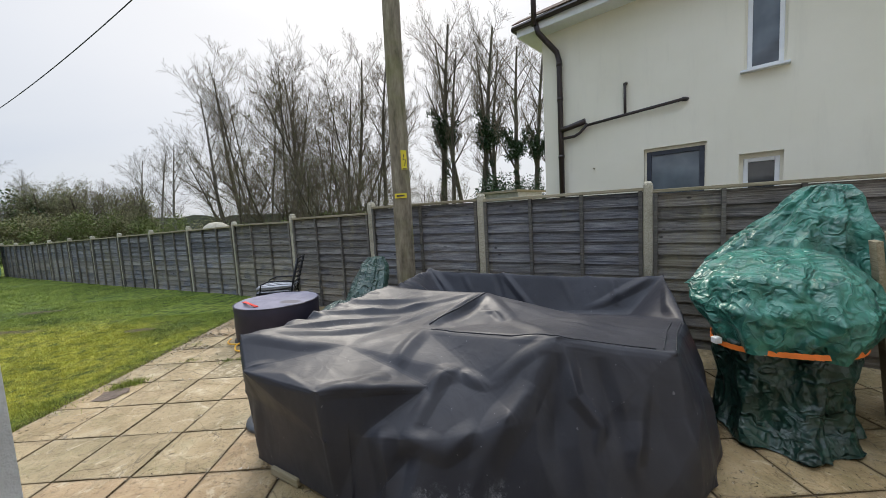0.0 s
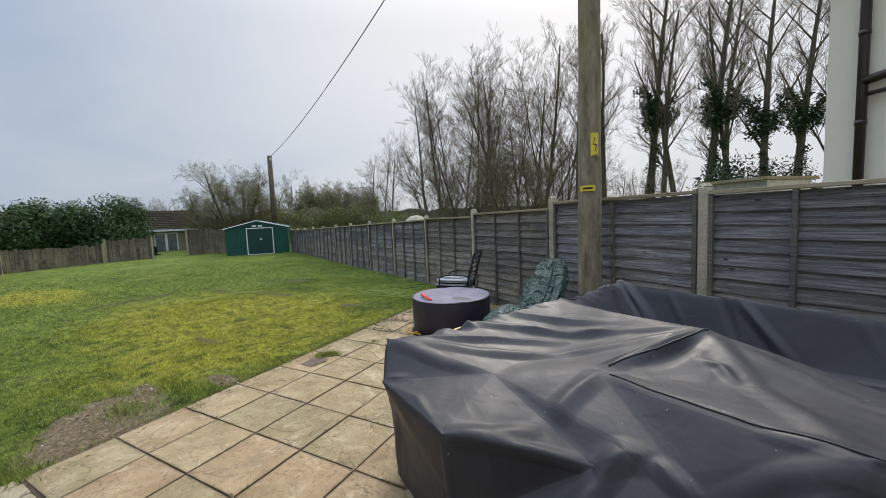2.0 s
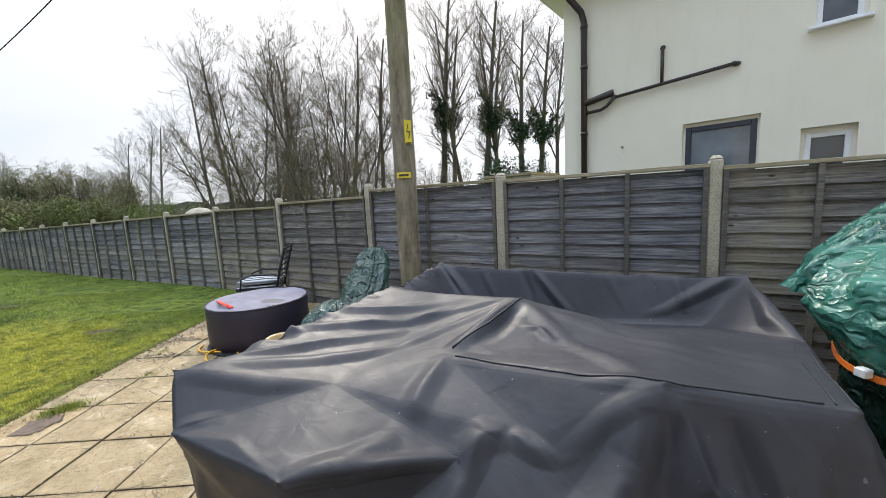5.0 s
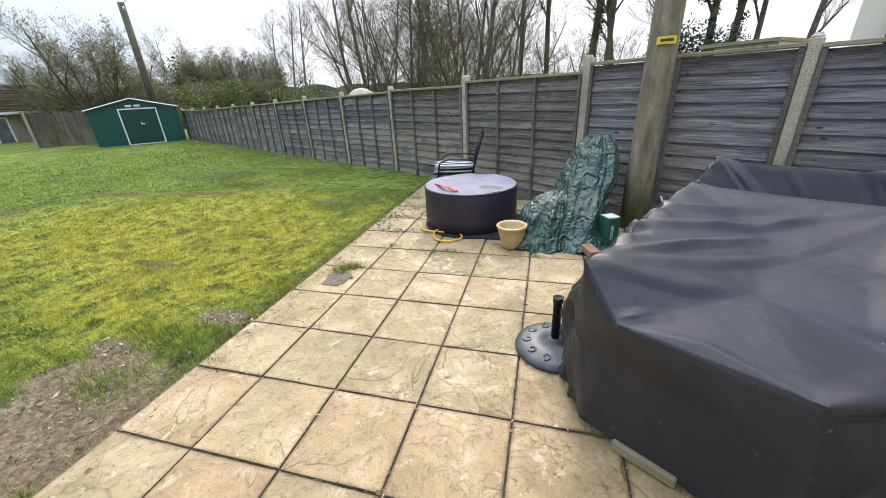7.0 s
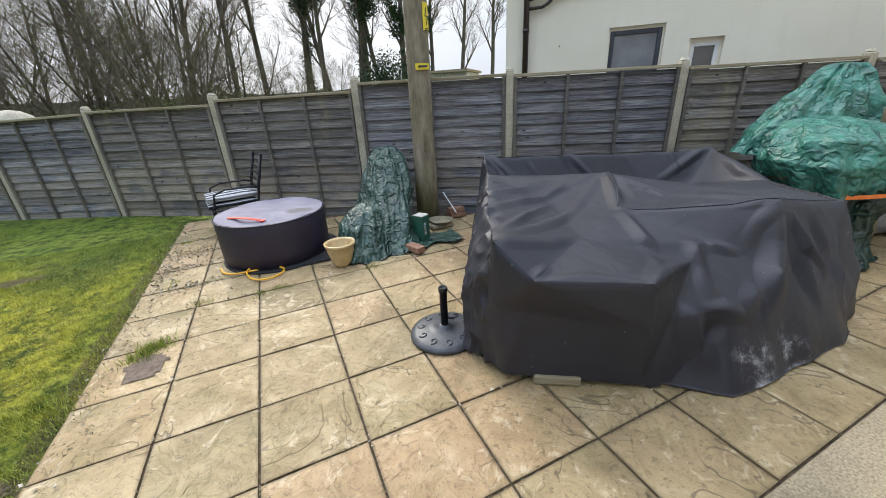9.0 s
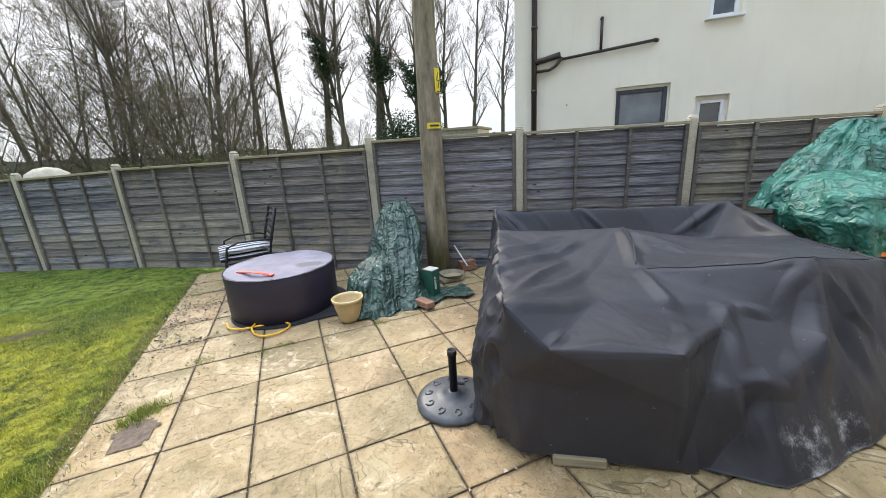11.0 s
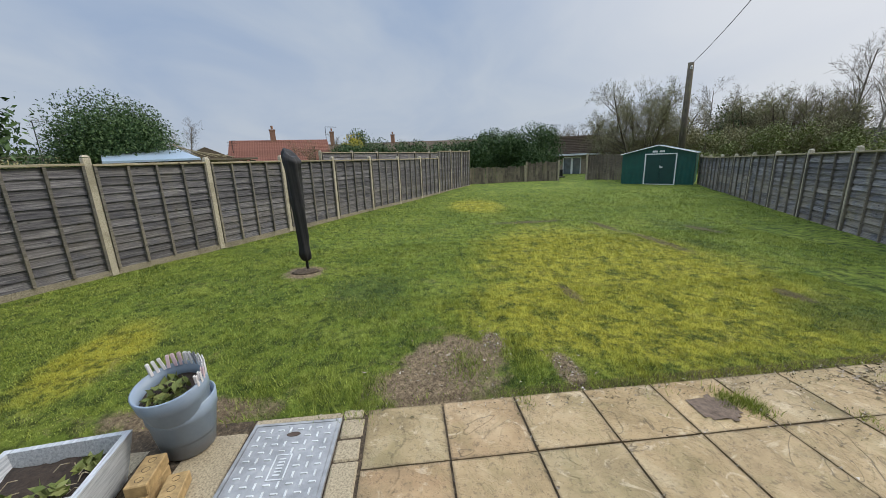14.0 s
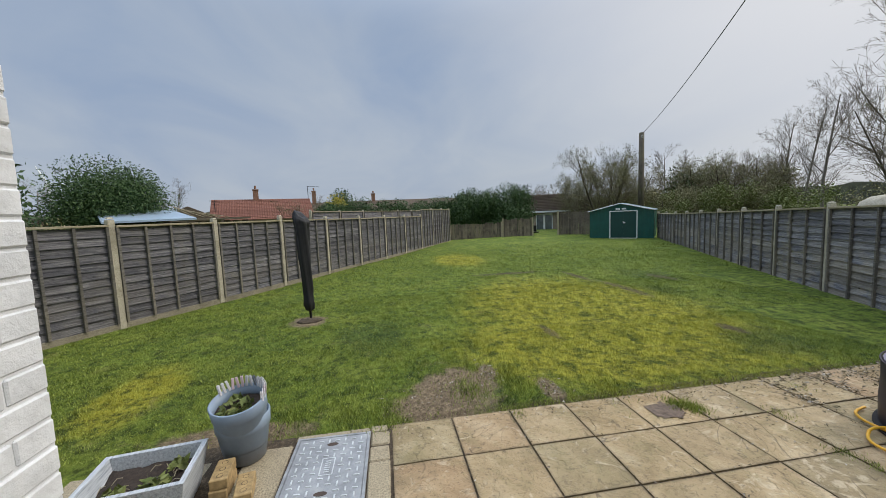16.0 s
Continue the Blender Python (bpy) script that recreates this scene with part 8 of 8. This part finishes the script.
    line = np.stack([np.where(across, SX + STEP * i + u, SX + STEP * i), np.where(across, SY + STEP * j, SY + STEP * j + u)], 1) + rng.normal(size=(m, 2)) * 0.007
    pts.append(line)
    for x, y, a, b, m in ((-3.44, 5.3, 0.07, 0.9, 900), (-3.15, 4.75, 0.17, 0.05, 260), (-3.25, 5.25, 0.12, 0.06, 200), (-3.2, 5.75, 0.16, 0.10, 260), (-2.9, 6.2, 0.25, 0.12, 200), (-3.45, 3.0, 0.05, 1.0, 300), (-1.4, 4.45, 0.4, 0.12, 120), (1.9, 1.9, 0.35, 0.25, 160)):
        pts.append(rng.normal(size=(m, 2)) * [a, b] + [x, y])
    pts = np.concatenate(pts)
    V = []
    for x, y in pts:
        zz = (ground_height(x, y) if x < -3.54 else 0.002)
        s = rng.uniform(0.002, 0.0085) * (1.5 if x < -3.6 else 1.35 if x < -2.6 and y > 4.4 else 1.0)
        q = rng.normal(size=(4, 3)) * s
        q[:, 2] = np.abs(q[:, 2]) * 0.8 + zz + 0.002
        q[:, 0] += x; q[:, 1] += y
        for f in ((0, 1, 2), (0, 2, 3), (0, 3, 1), (1, 3, 2)):
            V += [q[i] for i in f]
    part("crumbs", raw_mesh("crumbs", np.array(V), len(V) // 3, 3), CRUMB, None, "scattered stone chips and dry leaf crumbs", kind="stuff", category="debris")


CRUMB = Mat("stone_chips", 0.9)
CRUMB.color(CRUMB.ramp(CRUMB.island(), [(0.0, (0.085, 0.075, 0.035)), (0.6, (0.20, 0.15, 0.09)), (1.0, (0.48, 0.44, 0.38))]))
CRUMB = CRUMB.m
make_grass()


# ---- paving slabs, last ----
def slab_mesh(seed):
    s = STEP - 0.012
    bm = bmesh.new()
    n = 4
    g = []
    for i in range(n + 1):
        row = []
        for j in range(n + 1):
            x, y = s * i / n - s / 2, s * j / n - s / 2
            edge = i in (0, n) or j in (0, n)
            x += (0.0045 * noise.noise(Vector((i * 3 + seed, j * 5, 1)))) if edge else 0
            y += (0.0045 * noise.noise(Vector((i * 3 + seed, j * 5, 7)))) if edge else 0
            z = 0.004 * noise.noise(Vector((i * 0.8 + seed * 3, j * 0.8, 0))) - (0.004 if edge else 0)
            row.append(bm.verts.new((x, y, z)))
        g.append(row)
    for i in range(n):
        for j in range(n):
            bm.faces.new((g[i][j], g[i + 1][j], g[i + 1][j + 1], g[i][j + 1]))
    ring = [g[i][0] for i in range(n)] + [g[n][j] for j in range(n)] + [g[i][n] for i in range(n, 0, -1)] + [g[0][j] for j in range(n, 0, -1)]
    corners = [bm.verts.new((v.co.x * 1.004, v.co.y * 1.004, -0.038)) for v in ring]
    for k in range(len(ring)):
        q = (k + 1) % len(ring)
        bm.faces.new((ring[q], ring[k], corners[k], corners[q]))
    me = bpy.data.meshes.new("paving_slab")
    bm.to_mesh(me); bm.free()
    me.materials.append(SLAB)
    return me


def make_patio():
    o = thing("patio", Matrix(), "buff riven stone slab patio with dark mossy joints", "paving", kind="structure")
    meshes = [slab_mesh(k) for k in range(8)]
    rng = random.Random(2)
    for i in range(0, 16):
        for j in range(-1, 11):
            cx, cy = SX + STEP * (i + 0.5), SY + STEP * (j + 0.5)
            if cy > fence_y(cx) - 0.15 or (j == -1 and i > 6 and False):
                continue
            s = part("paving_slab", meshes[rng.randrange(8)], None, o)
            s.matrix_local = Matrix.Translation((cx, cy, rng.uniform(-0.003, 0.002))) @ Matrix.Rotation(math.pi / 2 * rng.randrange(4), 4, "Z") @ Matrix.Rotation(rng.uniform(-0.006, 0.006), 4, "Z") @ Matrix.Rotation(rng.uniform(-0.004, 0.004), 4, "X")
    # a shattered, sunken patch in one slab
    bm = bmesh.new()
    g = 9
    V = [[bm.verts.new((-3.36 + 0.26 * i / g, 3.32 + 0.34 * j / g, 0.005 + 0.010 * noise.noise(Vector((i * 0.9, j * 0.9, 0))))) for j in range(g + 1)] for i in range(g + 1)]
    for i in range(g):
        for j in range(g):
            if math.hypot(i - 4 + 1.2 * noise.noise(Vector((i, j, 3.3))), j - 4) < 4.0:
                bm.faces.new((V[i][j], V[i + 1][j], V[i + 1][j + 1], V[i][j + 1]))
    for v in [v for v in bm.verts if not v.link_faces]:
        bm.verts.remove(v)
    part("crumbled_patch", bm, SPALL, o, "dark crumbled patch in a slab", smooth=True)


SPALL = m_simple("crumbled_stone", (0.13, 0.095, 0.07), 0.95, var=0.5, scale=30, bump=0.8)
make_patio()


def make_bricks():
    """White painted bricks on the part of the wall that shows."""
    x0, yf = OWN_X, OWN_Y
    me = bpy.data.meshes.new("wall_brick")
    bm = boxes(((0, 0, 0), (0.217, 0.03, 0.067)), bevel=0.005)
    roughen(bm, 0.003, 30)
    bm.to_mesh(me); bm.free()
    me.materials.append(WBRICK)
    half = bpy.data.meshes.new("wall_brick")
    bm = boxes(((0, 0, 0), (0.105, 0.03, 0.067)), bevel=0.005)
    roughen(bm, 0.003, 30, 5)
    bm.to_mesh(half); bm.free()
    half.materials.append(WBRICK)
    rng = random.Random(8)
    for c in range(54):
        z = 0.035 + 0.075 * c
        odd = c % 2
        if odd:
            b = part("wall_brick", half, None, OWN)
            b.location = (x0 + 0.052, yf - 0.007, z)
        for k in range(4):
            b = part("wall_brick", me, None, OWN)
            b.matrix_local = Matrix.Translation((x0 + 0.108 + (0.112 if odd else 0) + 0.224 * k, yf - 0.007 + rng.uniform(-0.0015, 0.0015), z)) @ Matrix.Rotation(rng.uniform(-0.006, 0.006), 4, "Y")


make_bricks()
